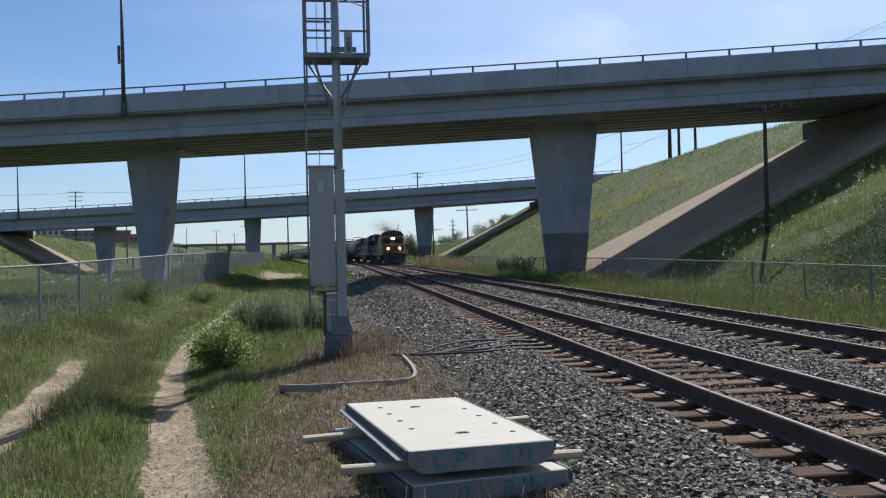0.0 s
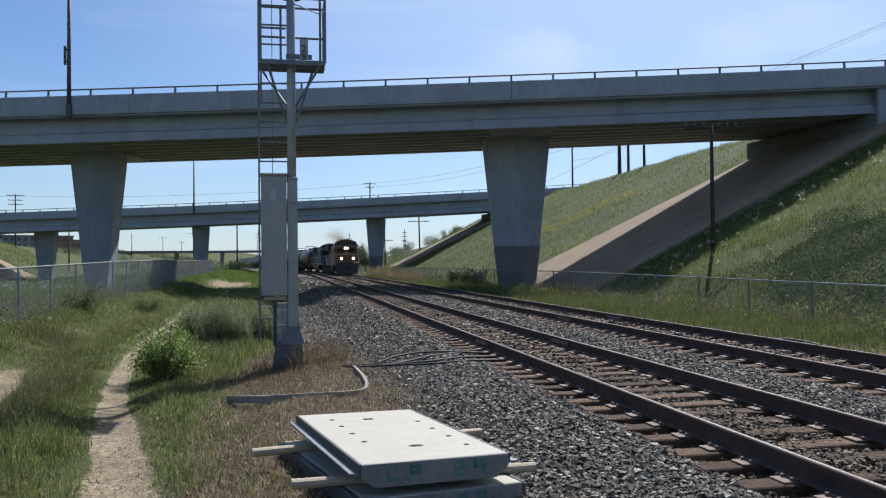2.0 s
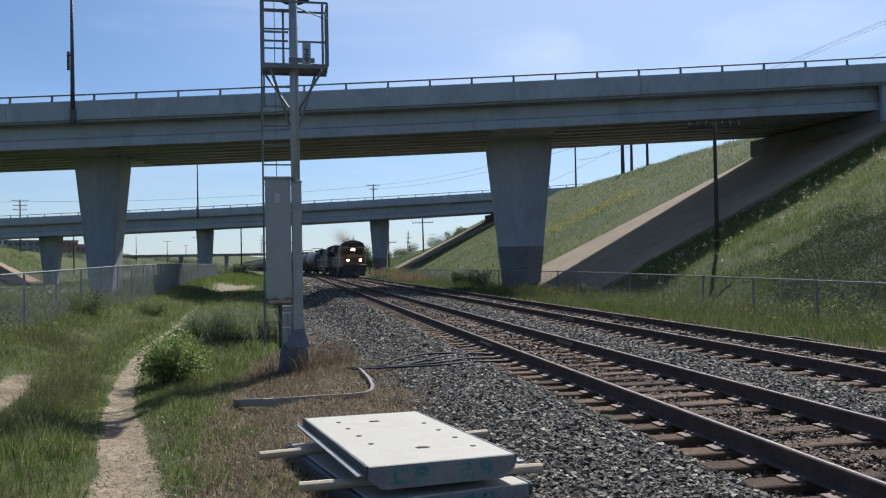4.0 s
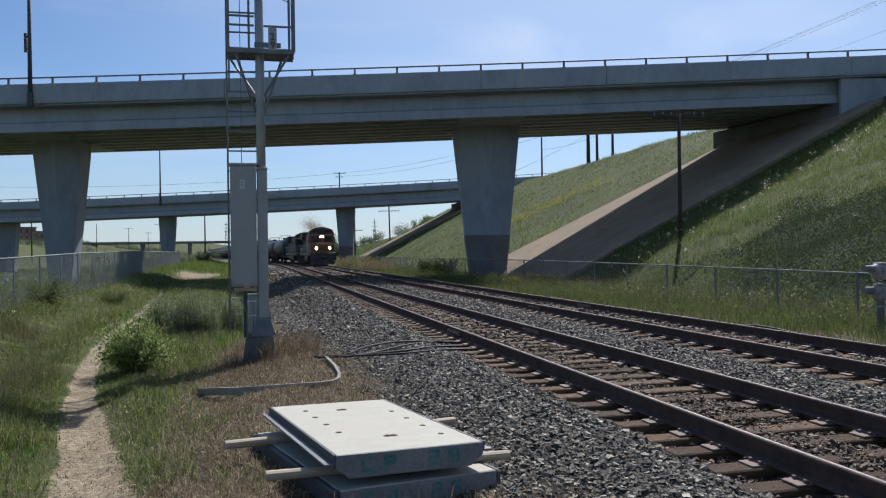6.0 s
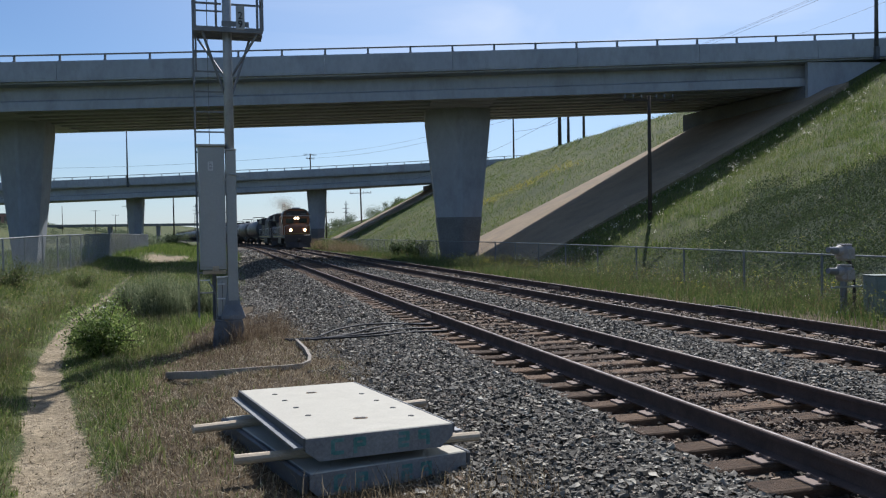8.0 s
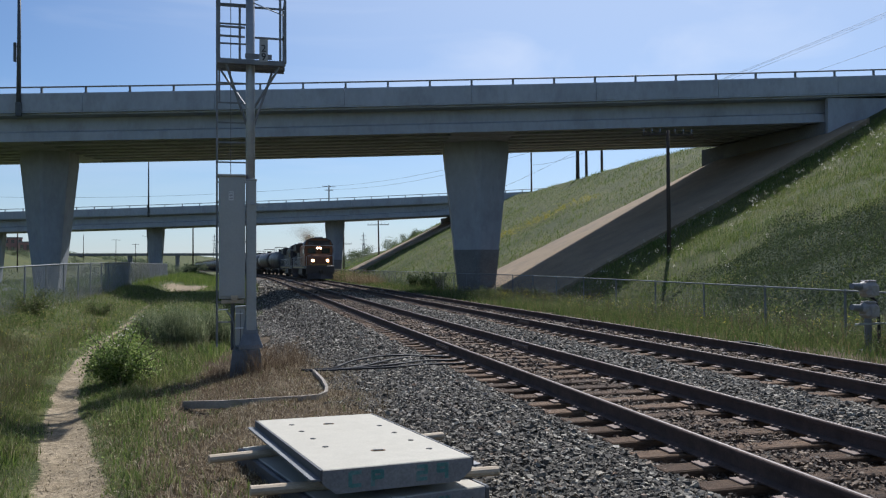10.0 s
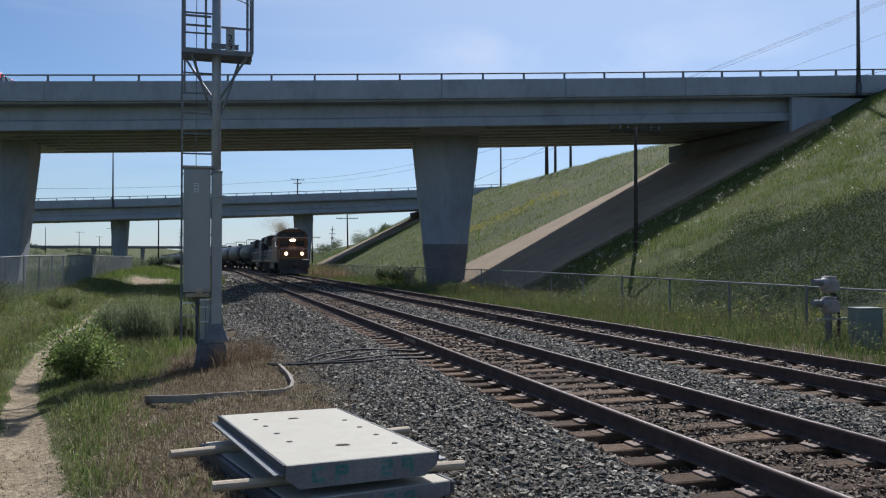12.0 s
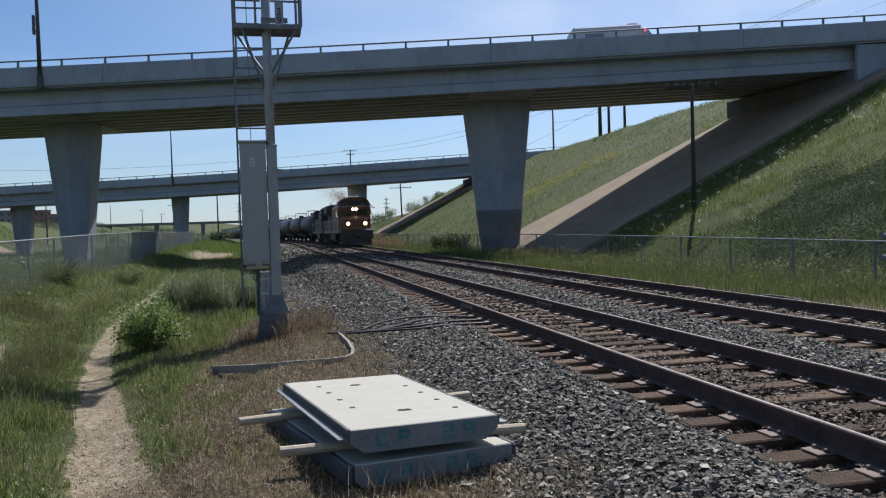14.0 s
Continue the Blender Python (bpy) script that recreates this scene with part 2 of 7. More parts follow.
# ---- building helpers ----
def mesh_of(name, bm, material, smooth=False):
    me = bpy.data.meshes.new(name)
    bm.normal_update()
    bm.to_mesh(me)
    bm.free()
    for m in material if isinstance(material, (list, tuple)) else (material,):
        me.materials.append(m)
    if smooth:
        me.polygons.foreach_set("use_smooth", [True] * len(me.polygons))
    return me


def part(name, bm, material, parent, label="", smooth=False):
    ob = new(name, bm if isinstance(bm, bpy.types.Mesh) else mesh_of(name, bm, material, smooth))
    ob.parent = parent
    if label:
        tagged(ob, label)
    return ob


def thing(name, label, category, place=None, group="", kind=""):
    ob = new(name)
    ob.empty_display_size = 0.2
    if place is not None:
        ob.matrix_world = place
    return tagged(ob, label, category, group, kind)


def box(bm, cx, cy, cz, sx, sy, sz, turn=None, bevel=0.0, mat=0):
    made = bmesh.ops.create_cube(bm, size=1.0)["verts"]
    bmesh.ops.scale(bm, vec=(sx, sy, sz), verts=made)
    faces = {f for v in made for f in v.link_faces}
    if bevel:
        edges = list({e for v in made for e in v.link_edges})
        res = bmesh.ops.bevel(bm, geom=edges, offset=bevel, segments=1, affect="EDGES")
        made = list({v for f in res["faces"] for v in f.verts} | {v for v in made if v.is_valid})
        faces = {f for v in made for f in v.link_faces}
    for f in faces:
        f.material_index = mat
    if turn is not None:
        bmesh.ops.transform(bm, matrix=turn, verts=made)
    bmesh.ops.translate(bm, vec=(cx, cy, cz), verts=made)
    return made


def rod(bm, p, q, r0, r1=None, seg=8, mat=0):
    p, q = Vector(p), Vector(q)
    d = q - p
    made = bmesh.ops.create_cone(bm, cap_ends=True, segments=seg, radius1=r0, radius2=r0 if r1 is None else r1, depth=d.length)["verts"]
    m = Matrix.Translation((p + q) / 2) @ d.to_track_quat("Z", "Y").to_matrix().to_4x4()
    bmesh.ops.transform(bm, matrix=m, verts=made)
    for f in {f for v in made for f in v.link_faces}:
        f.material_index = mat
    return made


def beam(bm, p, q, w, h, mat=0):
    """A square bar from p to q."""
    p, q = Vector(p), Vector(q)
    d = q - p
    m = Matrix.Translation((p + q) / 2) @ d.to_track_quat("Y", "Z").to_matrix().to_4x4()
    made = bmesh.ops.create_cube(bm, size=1.0)["verts"]
    bmesh.ops.scale(bm, vec=(w, d.length, h), verts=made)
    bmesh.ops.transform(bm, matrix=m, verts=made)
    for f in {f for v in made for f in v.link_faces}:
        f.material_index = mat
    return made


def loft(bm, rings, closed=True, caps=True, mat=0):
    """Skin rings of points with quads."""
    vs = [[bm.verts.new(p) for p in ring] for ring in rings]
    k = len(vs[0])
    for a, b in zip(vs, vs[1:]):
        for i in range(k if closed else k - 1):
            j = (i + 1) % k
            f = bm.faces.new((a[i], a[j], b[j], b[i]))
            f.material_index = mat
    if caps and closed:
        for ring, flip in ((vs[0], True), (vs[-1], False)):
            f = bm.faces.new(list(reversed(ring)) if flip else ring)
            f.material_index = mat
    bmesh.ops.recalc_face_normals(bm, faces=bm.faces[:])


def tube(bm, points, r, seg=6):
    rings = []
    pts = [Vector(p) for p in points]
    for i, p in enumerate(pts):
        d = (pts[min(i + 1, len(pts) - 1)] - pts[max(i - 1, 0)]).normalized()
        side = d.cross(Vector((0, 0, 1)))
        side = side.normalized() if side.length > 1e-4 else Vector((1, 0, 0))
        up = side.cross(d)
        rings.append([p + r * (math.cos(a) * side + math.sin(a) * up) for a in [2 * math.pi * k / seg for k in range(seg)]])
    loft(bm, rings)


def raw_mesh(name, verts, faces, material, smooth=False):
    """A mesh from numpy arrays; all faces have the same number of corners."""
    me = bpy.data.meshes.new(name)
    verts, faces = np.asarray(verts, np.float32), np.asarray(faces, np.int32)
    k = faces.shape[1]
    me.vertices.add(len(verts))
    me.vertices.foreach_set("co", verts.ravel())
    me.loops.add(faces.size)
    me.loops.foreach_set("vertex_index", faces.ravel())
    me.polygons.add(len(faces))
    me.polygons.foreach_set("loop_start", np.arange(0, faces.size, k, dtype=np.int32))
    me.polygons.foreach_set("use_smooth", np.full(len(faces), smooth))
    me.update(calc_edges=True)
    me.materials.append(material)
    return me


def wobble(x, y, scale, seed=0):
    """Smooth value noise for arrays, about -1 to 1."""
    r = np.random.RandomState(seed)
    t = r.rand(64, 64) * 2 - 1
    u, v = np.asarray(x) / scale + 17.3, np.asarray(y) / scale + 5.1
    i, j = np.floor(u).astype(int), np.floor(v).astype(int)
    a, b = u - i, v - j
    a, b = a * a * (3 - 2 * a), b * b * (3 - 2 * b)
    g = lambda p, q: t[p % 64, q % 64]
    return (g(i, j) * (1 - a) + g(i + 1, j) * a) * (1 - b) + (g(i, j + 1) * (1 - a) + g(i + 1, j + 1) * a) * b


def step(a, b, v):
    s = np.clip((np.asarray(v, float) - a) / (b - a), 0, 1)
    return s * s * (3 - 2 * s)


# ---- the plan ----
RAIL_Z = 0.27            # top of rail
TRACKS = (4.71, 8.565)   # centre lines
GAUGE = 1.52             # between the rails' centres
BEND_Y, BEND_L, BEND_R = 100.0, 50.0, 600.0


def bend(y):
    """How far the line has swung to the left at y: a curve, then straight again."""
    d = np.clip(np.asarray(y, float) - BEND_Y, 0, BEND_L)
    e = np.maximum(np.asarray(y, float) - BEND_Y - BEND_L, 0)
    return -d * d / (2 * BEND_R) - e * BEND_L / BEND_R


def track_pose(track, s):
    """The pose on a track's centre line at y = s, nose towards -y."""
    x = TRACKS[track] + float(bend(s))
    slope = min(max(s - BEND_Y, 0), BEND_L) / BEND_R
    return pose(x, s, RAIL_Z, 0, 0, math.degrees(math.atan(slope)))


SLOPE, TOE, CREST = 0.498, 18.0, 47.5


def rut_right(y):
    return np.interp(y, [3.3, 7.2, 8.9, 10.0, 11.65, 13.9, 17.15, 19.4, 36.3, 60], [-0.5, -1.36, -1.73, -1.95, -2.3, -2.76, -3.22, -3.42, -4.2, -5.0])


def rut_left(y):
    return np.interp(y, [3.45, 9.7, 11.6, 14.0, 16.0, 19.0, 36.7, 60], [-3.0, -3.9, -4.25, -4.7, -5.0, -5.4, -5.8, -5.6])


def side_fall(x, y):
    """The land beside the line lies lower than the ballast pad."""
    edge = np.interp(y, [8, 14], [0.2, 1.0])
    return 0.27 * step(edge, edge - np.interp(y, [8, 14], [1.8, 1.3]), x) * step(55, 30, y)


def shoulder_drop(x, y):
    """The ballast shoulder runs deeper past the mast."""
    return 0.45 * step(2.7, 1.0, x) * step(18, 32, y) * step(70, 56, y)


def ground_z(x, y):
    x, y = np.asarray(x, float), np.asarray(y, float)
    z = 0.03 * wobble(x, y, 1.3, 1) + 0.06 * wobble(x, y, 6, 2)
    z = z * step(3.4, 1.6, x) + z * step(11, 13, x)
    z = z - 0.35 * step(10.5, 17, x)
    # the paths are worn in
    z = z - 0.05 * np.exp(-((x - rut_right(y)) / 0.3) ** 2) * step(60, 40, y) - 0.05 * np.exp(-((x - rut_left(y)) / 0.35) ** 2) * step(60, 40, y)
    z = z + 0.10 * np.exp(-((x + 3.33 + 0.04 * (y - 9.2)) / 0.65) ** 2) * step(50, 30, y) - side_fall(x, y)
    # rise to the boundary fence, then the low ground beyond it
    z = z + 0.45 * step(-4.6, -6.6, x) - 1.3 * step(-7.6, -15, x)
    # the low side of the ballast shoulder past the mast
    z = z - shoulder_drop(x, y) * step(-1.8, -0.2, x)
    # cutting slope on the right
    up = SLOPE * (x - TOE)
    zr = np.clip(up, 0, SLOPE * (CREST - TOE)) + 0.02 * np.maximum(x - CREST, 0) * step(120, 60, x) + 0.5
    rough = 0.12 * wobble(x, y, 4, 3) + 0.25 * wobble(x, y, 13, 4)
    z = z + np.where(x > TOE, zr - 0.5 + rough * step(TOE, TOE + 3, x), 0) * step(420, 260, y) * (1 - 0.5 * step(154, 182, y))
    # embankment on the left, far off
    zl = np.clip(0.5 * (-46.3 - x), 0, 8.1)
    z = z + np.where(x < -46.3, zl + 0.3 * wobble(x, y, 9, 5), 0) * step(300, 190, y)
    # distant rise
    z = z + np.interp(-x, [40, 60, 85, 105, 140], [0, 4.6, 7.5, 10.9, 12.5]) * step(205, 290, y)
    z = z + np.clip(0.016 * (y - 640), 0, 20) + 2.0 * wobble(x, y, 260, 14) * step(500, 900, y)
    return z


# ---- ground ----
def graded(edges):
    out = [edges[0][0]]
    for a, b, d in edges:
        n = max(int(round((b - a) / d)), 1)
        out += [a + (b - a) * (k + 1) / n for k in range(n)]
    return np.array(out)


def ground_material():
    m, n, l, b = tree_of("grassy_ground")
    def attr(name):
        a = n.new("ShaderNodeAttribute")
        a.attribute_name = name
        return a.outputs["Fac"]
    fine = noise_of(n, l, 14, 5, 0.65, "World")
    mid = noise_of(n, l, 1.1, 5, 0.6, "World")
    broad = noise_of(n, l, 0.12, 4, 0.6, "World")
    grit = noise_of(n, l, 70, 3, 0.6, "World")
    grass = ramp(n, l, mid, [(0.25, (0.045, 0.054, 0.02)), (0.5, (0.07, 0.082, 0.03)), (0.75, (0.115, 0.118, 0.046))])
    olive = ramp(n, l, broad, [(0.35, (0.85, 0.9, 0.8)), (0.65, (1.25, 1.15, 1.0))])
    grass = mix(n, l, 1.0, grass, olive, "MULTIPLY")
    dry = ramp(n, l, mid, [(0.25, (0.055, 0.039, 0.021)), (0.5, (0.095, 0.069, 0.04)), (0.8, (0.16, 0.12, 0.07))])
    dirt = ramp(n, l, mid, [(0.25, (0.15, 0.117, 0.07)), (0.5, (0.24, 0.19, 0.12)), (0.75, (0.335, 0.272, 0.18))])
    shrub = ramp(n, l, mid, [(0.3, (0.03, 0.046, 0.022)), (0.7, (0.055, 0.074, 0.032))])
    def mask(name, wide=0.5):
        mm = n.new("ShaderNodeMath")
        mm.operation = "MULTIPLY_ADD"
        l.new(fine, mm.inputs[0])
        mm.inputs[1].default_value = wide
        l.new(attr(name), mm.inputs[2])
        return ramp(n, l, mm.outputs[0], [(0.5 + wide * 0.35, (0, 0, 0)), (0.5 + wide * 0.65, (1, 1, 1))])
    col = mix(n, l, mask("dry"), grass, dry)
    col = mix(n, l, mask("shrub"), col, shrub)
    col = mix(n, l, mask("path", 0.4), col, dirt)
    col = mix(n, l, 1.0, col, ramp(n, l, fine, [(0.3, (0.45,) * 3), (0.7, (1.5,) * 3)]), "MULTIPLY")
    col = mix(n, l, 1.0, col, ramp(n, l, grit, [(0.3, (0.6,) * 3), (0.7, (1.4,) * 3)]), "MULTIPLY")
    l.new(col, b.inputs["Base Color"])
    b.inputs["Roughness"].default_value = 0.95
    b.inputs["Specular IOR Level"].default_value = 0.2
    bump(n, l, b, grit, 0.6, 0.02)
    return m


def dry_amount(x, y):
    """Bare dry ground beside the ballast."""
    edge = np.interp(y, [3.2, 6.4, 9.7, 12.0, 14.2, 16.2, 18.2, 26, 40, 60], [-1.0, -0.91, -1.13, -1.25, -1.25, -0.95, -0.65, 0.1, 0.6, 1.0])
    w = np.interp(y, [3, 10, 20], [0.55, 0.5, 0.5])
    return step(edge - w, edge + w, x + 0.25 * wobble(x, y, 0.9, 8) + 0.3 * wobble(x, y, 0.3, 38)) * step(14, 12.5, x)


def shrub_amount(x, y):
    """Dark low brush on the right-hand slope."""
    u, v = (x - 22.8) / 4.4, (y - 25.0) / 8.5
    return step(1.15, 0.7, np.sqrt(u * u + v * v) + 0.3 * wobble(x, y, 3.0, 9))


def path_amount(x, y):
    wr = np.interp(y, [3.3, 7.0, 9.8, 12.3, 16.1, 24, 36], [0.5, 0.42, 0.32, 0.27, 0.2, 0.13, 0.08])
    a = np.exp(-((x - rut_right(y) + 0.05 * wobble(x, y, 0.7, 6)) / wr) ** 2)
    b = np.exp(-((x - rut_left(y) + 0.08 * wobble(x, y, 0.9, 7)) / 0.30) ** 2) * step(18.5, 15.5, y)
    c = 0.95 * np.exp(-((x + 4.2) / 2.4) ** 2) * np.exp(-((y - 70) / 11.0) ** 2)
    return np.maximum(np.maximum(a * step(48, 40, y), b), c)


def build_ground():
    xs = graded([(-4000, -600, 200), (-600, -120, 30), (-120, -30, 3), (-30, -8, 0.8), (-8, 3.6, 0.17), (3.6, 14, 0.8), (14, 52, 0.8), (52, 120, 4), (120, 600, 30), (600, 4000, 200)])
    ys = graded([(-4000, -600, 300), (-600, -60, 40), (-60, 0, 4), (0, 3, 0.6), (3, 22, 0.18), (22, 40, 0.4), (40, 110, 1.0), (110, 300, 4), (300, 800, 20), (800, 4800, 200)])
    X, Y = np.meshgrid(xs, ys, indexing="ij")
    Z = ground_z(X, Y)
    # keep clear below the ballast
    Z = np.where((X - bend(Y) > 2.2) & (X - bend(Y) < 11.0) & (Y < 720), np.minimum(Z, -0.12), Z)
    nx, ny = len(xs), len(ys)
    idx = np.arange(nx * ny).reshape(nx, ny)
    faces = np.stack([idx[:-1, :-1], idx[1:, :-1], idx[1:, 1:], idx[:-1, 1:]], -1).reshape(-1, 4)
    me = raw_mesh("ground", np.stack([X, Y, Z], -1).reshape(-1, 3), faces, ground_material(), True)
    for name, f in (("dry", dry_amount), ("path", path_amount), ("shrub", shrub_amount)):
        a = me.attributes.new(name, "FLOAT", "POINT")
        a.data.foreach_set("value", f(X, Y).astype(np.float32).ravel())
    return tagged(new("ground", me), "grassy railway land with worn dirt tracks and a green cutting slope", "ground", kind="structure")


build_ground()


# ---- ballast and tracks ----
def build_ballast():
    prof = [(0.9, -0.5), (1.35, -0.12), (1.75, 0.0), (2.5, 0.05), (3.05, 0.08), (3.35, 0.055), (3.7, 0.0), (4.7, 0.035), (5.7, -0.01), (6.05, 0.05), (6.6, 0.09), (7.2, 0.06), (7.6, 0.0), (8.56, 0.04), (9.5, 0.0), (9.9, 0.03), (10.3, 0.02), (11.3, -0.2), (11.9, -0.45)]
    px = np.interp(np.linspace(0, 1, 130), np.linspace(0, 1, len(prof)), [p[0] for p in prof])
    pz = np.interp(px, [p[0] for p in prof], [p[1] for p in prof])
    ys = graded([(-40, 2, 2), (2, 26, 0.22), (26, 60, 0.5), (60, 720, 4)])
    U, Y = np.meshgrid(px, ys, indexing="ij")
    Z = np.repeat(pz[:, None], len(ys), 1) + 0.018 * wobble(U * 1.0, Y, 0.16, 11) + 0.02 * wobble(U, Y, 0.8, 12) - shoulder_drop(U, Y) - 0.035 * step(2.7, 2.0, U)
    edge = 0.14 * wobble(U * 0 + 1, Y, 1.4, 13) * step(2.6, 1.4, U)
    X = U + edge + bend(Y)
    n, k = X.shape
    idx = np.arange(n * k).reshape(n, k)
    faces = np.stack([idx[:-1, :-1], idx[1:, :-1], idx[1:, 1:], idx[:-1, 1:]], -1).reshape(-1, 4)
    me = raw_mesh("ballast_bed", np.stack([X, Y, Z], -1).reshape(-1, 3), faces, BALLAST_BED, True)
    return tagged(new("ballast_bed", me), "grey crushed-stone ballast bed under two tracks", "ballast", kind="structure")


build_ballast()


def rail_mesh(offset):
    """A rail section swept along the line: foot, web, head; the head's top is polished."""
    sec = [(-0.075, -0.172), (0.075, -0.172), (0.075, -0.160), (0.012, -0.140), (0.010, -0.048), (0.036, -0.038), (0.036, -0.010), (0.030, -0.001), (0.016, 0.0), (-0.006, 0.0), (-0.030, -0.001), (-0.036, -0.010), (-0.036, -0.038), (-0.010, -0.048), (-0.012, -0.140), (-0.075, -0.160)]
    bm = bmesh.new()
    ys = list(graded([(-40, 100, 10), (100, 160, 6), (160, 720, 40)]))
    rings = [[(offset + u + float(bend(y)), y, RAIL_Z + w) for u, w in sec] for y in ys]
    loft(bm, rings)
    for f in bm.faces:
        if f.normal.z > 0.9 and f.calc_center_median().z > RAIL_Z - 0.0003:
            f.material_index = 1
    return mesh_of("rail", bm, (RAIL_STEEL, RAIL_HEAD))


def tie_mesh():
    bm = bmesh.new()
    box(bm, 0, 0, -0.09, 2.6, 0.23, 0.18, bevel=0.012)
    for v in bm.verts:
        v.co += Vector((0.01 * noise.noise(v.co * 7), 0.012 * noise.noise(v.co * 5 + Vector((3, 1, 2))), 0.006 * noise.noise(v.co * 9)))
    return mesh_of("tie", bm, TIE)


def plate_mesh():
    bm = bmesh.new()
    box(bm, 0, 0, 0.008, 0.40, 0.19, 0.016, bevel=0.004)
    for sx in (-1, 1):
        box(bm, sx * 0.085, 0, 0.022, 0.018, 0.19, 0.016)
        for sy in (-0.06, 0.06):
            box(bm, sx * 0.105, sy, 0.03, 0.036, 0.034, 0.022, bevel=0.005)
    return mesh_of("tie_plate", bm, PLATE)


TIE_MESH, PLATE_MESH = tie_mesh(), plate_mesh()
TIE_Z = RAIL_Z - 0.172 - 0.016


def build_track(i):
    t = thing("railway_track", "railway track with rusty steel rails on weathered wooden ties", "railway track", pose(0, 0, 0), "parallel railway tracks")
    rnd = random.Random(40 + i)
    for side in (-1, 1):
        off = TRACKS[i] + side * GAUGE / 2
        part("rail", rail_mesh(off), None, t, "rusty steel rail with a polished head")
        # joint bars where two rails meet
        for y in ((15.25, 45.0) if (i, side) == (0, -1) else (14.9, 44.0) if i == 0 else (21.0, 52.0)):
            bm = bmesh.new()
            for s in (-1, 1):
                box(bm, off + s * 0.03, y, RAIL_Z - 0.093, 0.03, 0.92, 0.085, bevel=0.008)
                for k in (-0.36, -0.2, -0.06, 0.06, 0.2, 0.36):
                    rod(bm, (off + s * 0.04, y + k, RAIL_Z - 0.093), (off + s * 0.075, y + k, RAIL_Z - 0.093), 0.018, seg=6)
            part("joint_bar", bm, PLATE, t, "lighter bolted joint bar")
    y = -12.0
    while y < 86:
        o = new("tie", TIE_MESH)
        o.parent = t
        o.matrix_basis = pose(TRACKS[i] + rnd.uniform(-0.05, 0.05) + float(bend(y)), y, TIE_Z + rnd.uniform(-0.006, 0.0), rnd.uniform(-0.6, 0.6), 0, rnd.uniform(-1.6, 1.6))
        if y < 42:
            for side in (-1, 1):
                p = new("tie_plate", PLATE_MESH)
                p.parent = t
                p.matrix_basis = pose(TRACKS[i] + side * GAUGE / 2, y + rnd.uniform(-0.01, 0.01), TIE_Z, 0, 0, rnd.uniform(-1, 1))
        y += 0.53 + rnd.uniform(-0.025, 0.025)
    # the ties farther off, in one piece
    n = 1180
    ys = 86.2 + 0.53 * np.arange(n)
    cube = np.array([[sx, sy, sz] for sx in (-1.3, 1.3) for sy in (-0.115, 0.115) for sz in (-0.15, 0.0)])
    fc = np.array([[0, 1, 3, 2], [4, 6, 7, 5], [0, 4, 5, 1], [2, 3, 7, 6], [1, 5, 7, 3], [0, 2, 6, 4]])
    V = cube[None] + np.stack([TRACKS[i] + bend(ys), ys, np.full(n, TIE_Z)], -1)[:, None]
    Fc = fc[None] + 8 * np.arange(n)[:, None, None]
    tagged(part("tie", raw_mesh("far_ties", V.reshape(-1, 3), Fc.reshape(-1, 4), TIE), None, t), kind="stuff")
    return t


for i in (0, 1):
    build_track(i)

# ---- bridges ----
SKEW = 11.0


HEX = ((-1, 0.55), (-1, -0.55), (-0.05, -1), (0.12, -1), (1, -0.55), (1, 0.55), (0.12, 1), (-0.05, 1))


class Bridge:
    """A girder bridge across the line. s runs along it to the right, o across it away from the near face."""

    def __init__(self, px, py, z0, grade, curve=0.0):
        self.o = Vector((px, py, 0))
        self.d = Vector((math.cos(radians(SKEW)), -math.sin(radians(SKEW)), 0))
        self.n = Vector((math.sin(radians(SKEW)), math.cos(radians(SKEW)), 0))
        self.z0, self.grade, self.curve = z0, grade, curve

    def z(self, s):
        return self.z0 + self.grade * s + self.curve * s * s

    def at(self, s, o, h):
        p = self.o + self.d * s + self.n * o
        return Vector((p.x, p.y, self.z(s) + h))

    def sweep(self, section, s0, s1, n=24):
        bm = bmesh.new()
        loft(bm, [[self.at(s0 + (s1 - s0) * k / n, o, h) for o, h in section] for k in range(n + 1)])
        return bm


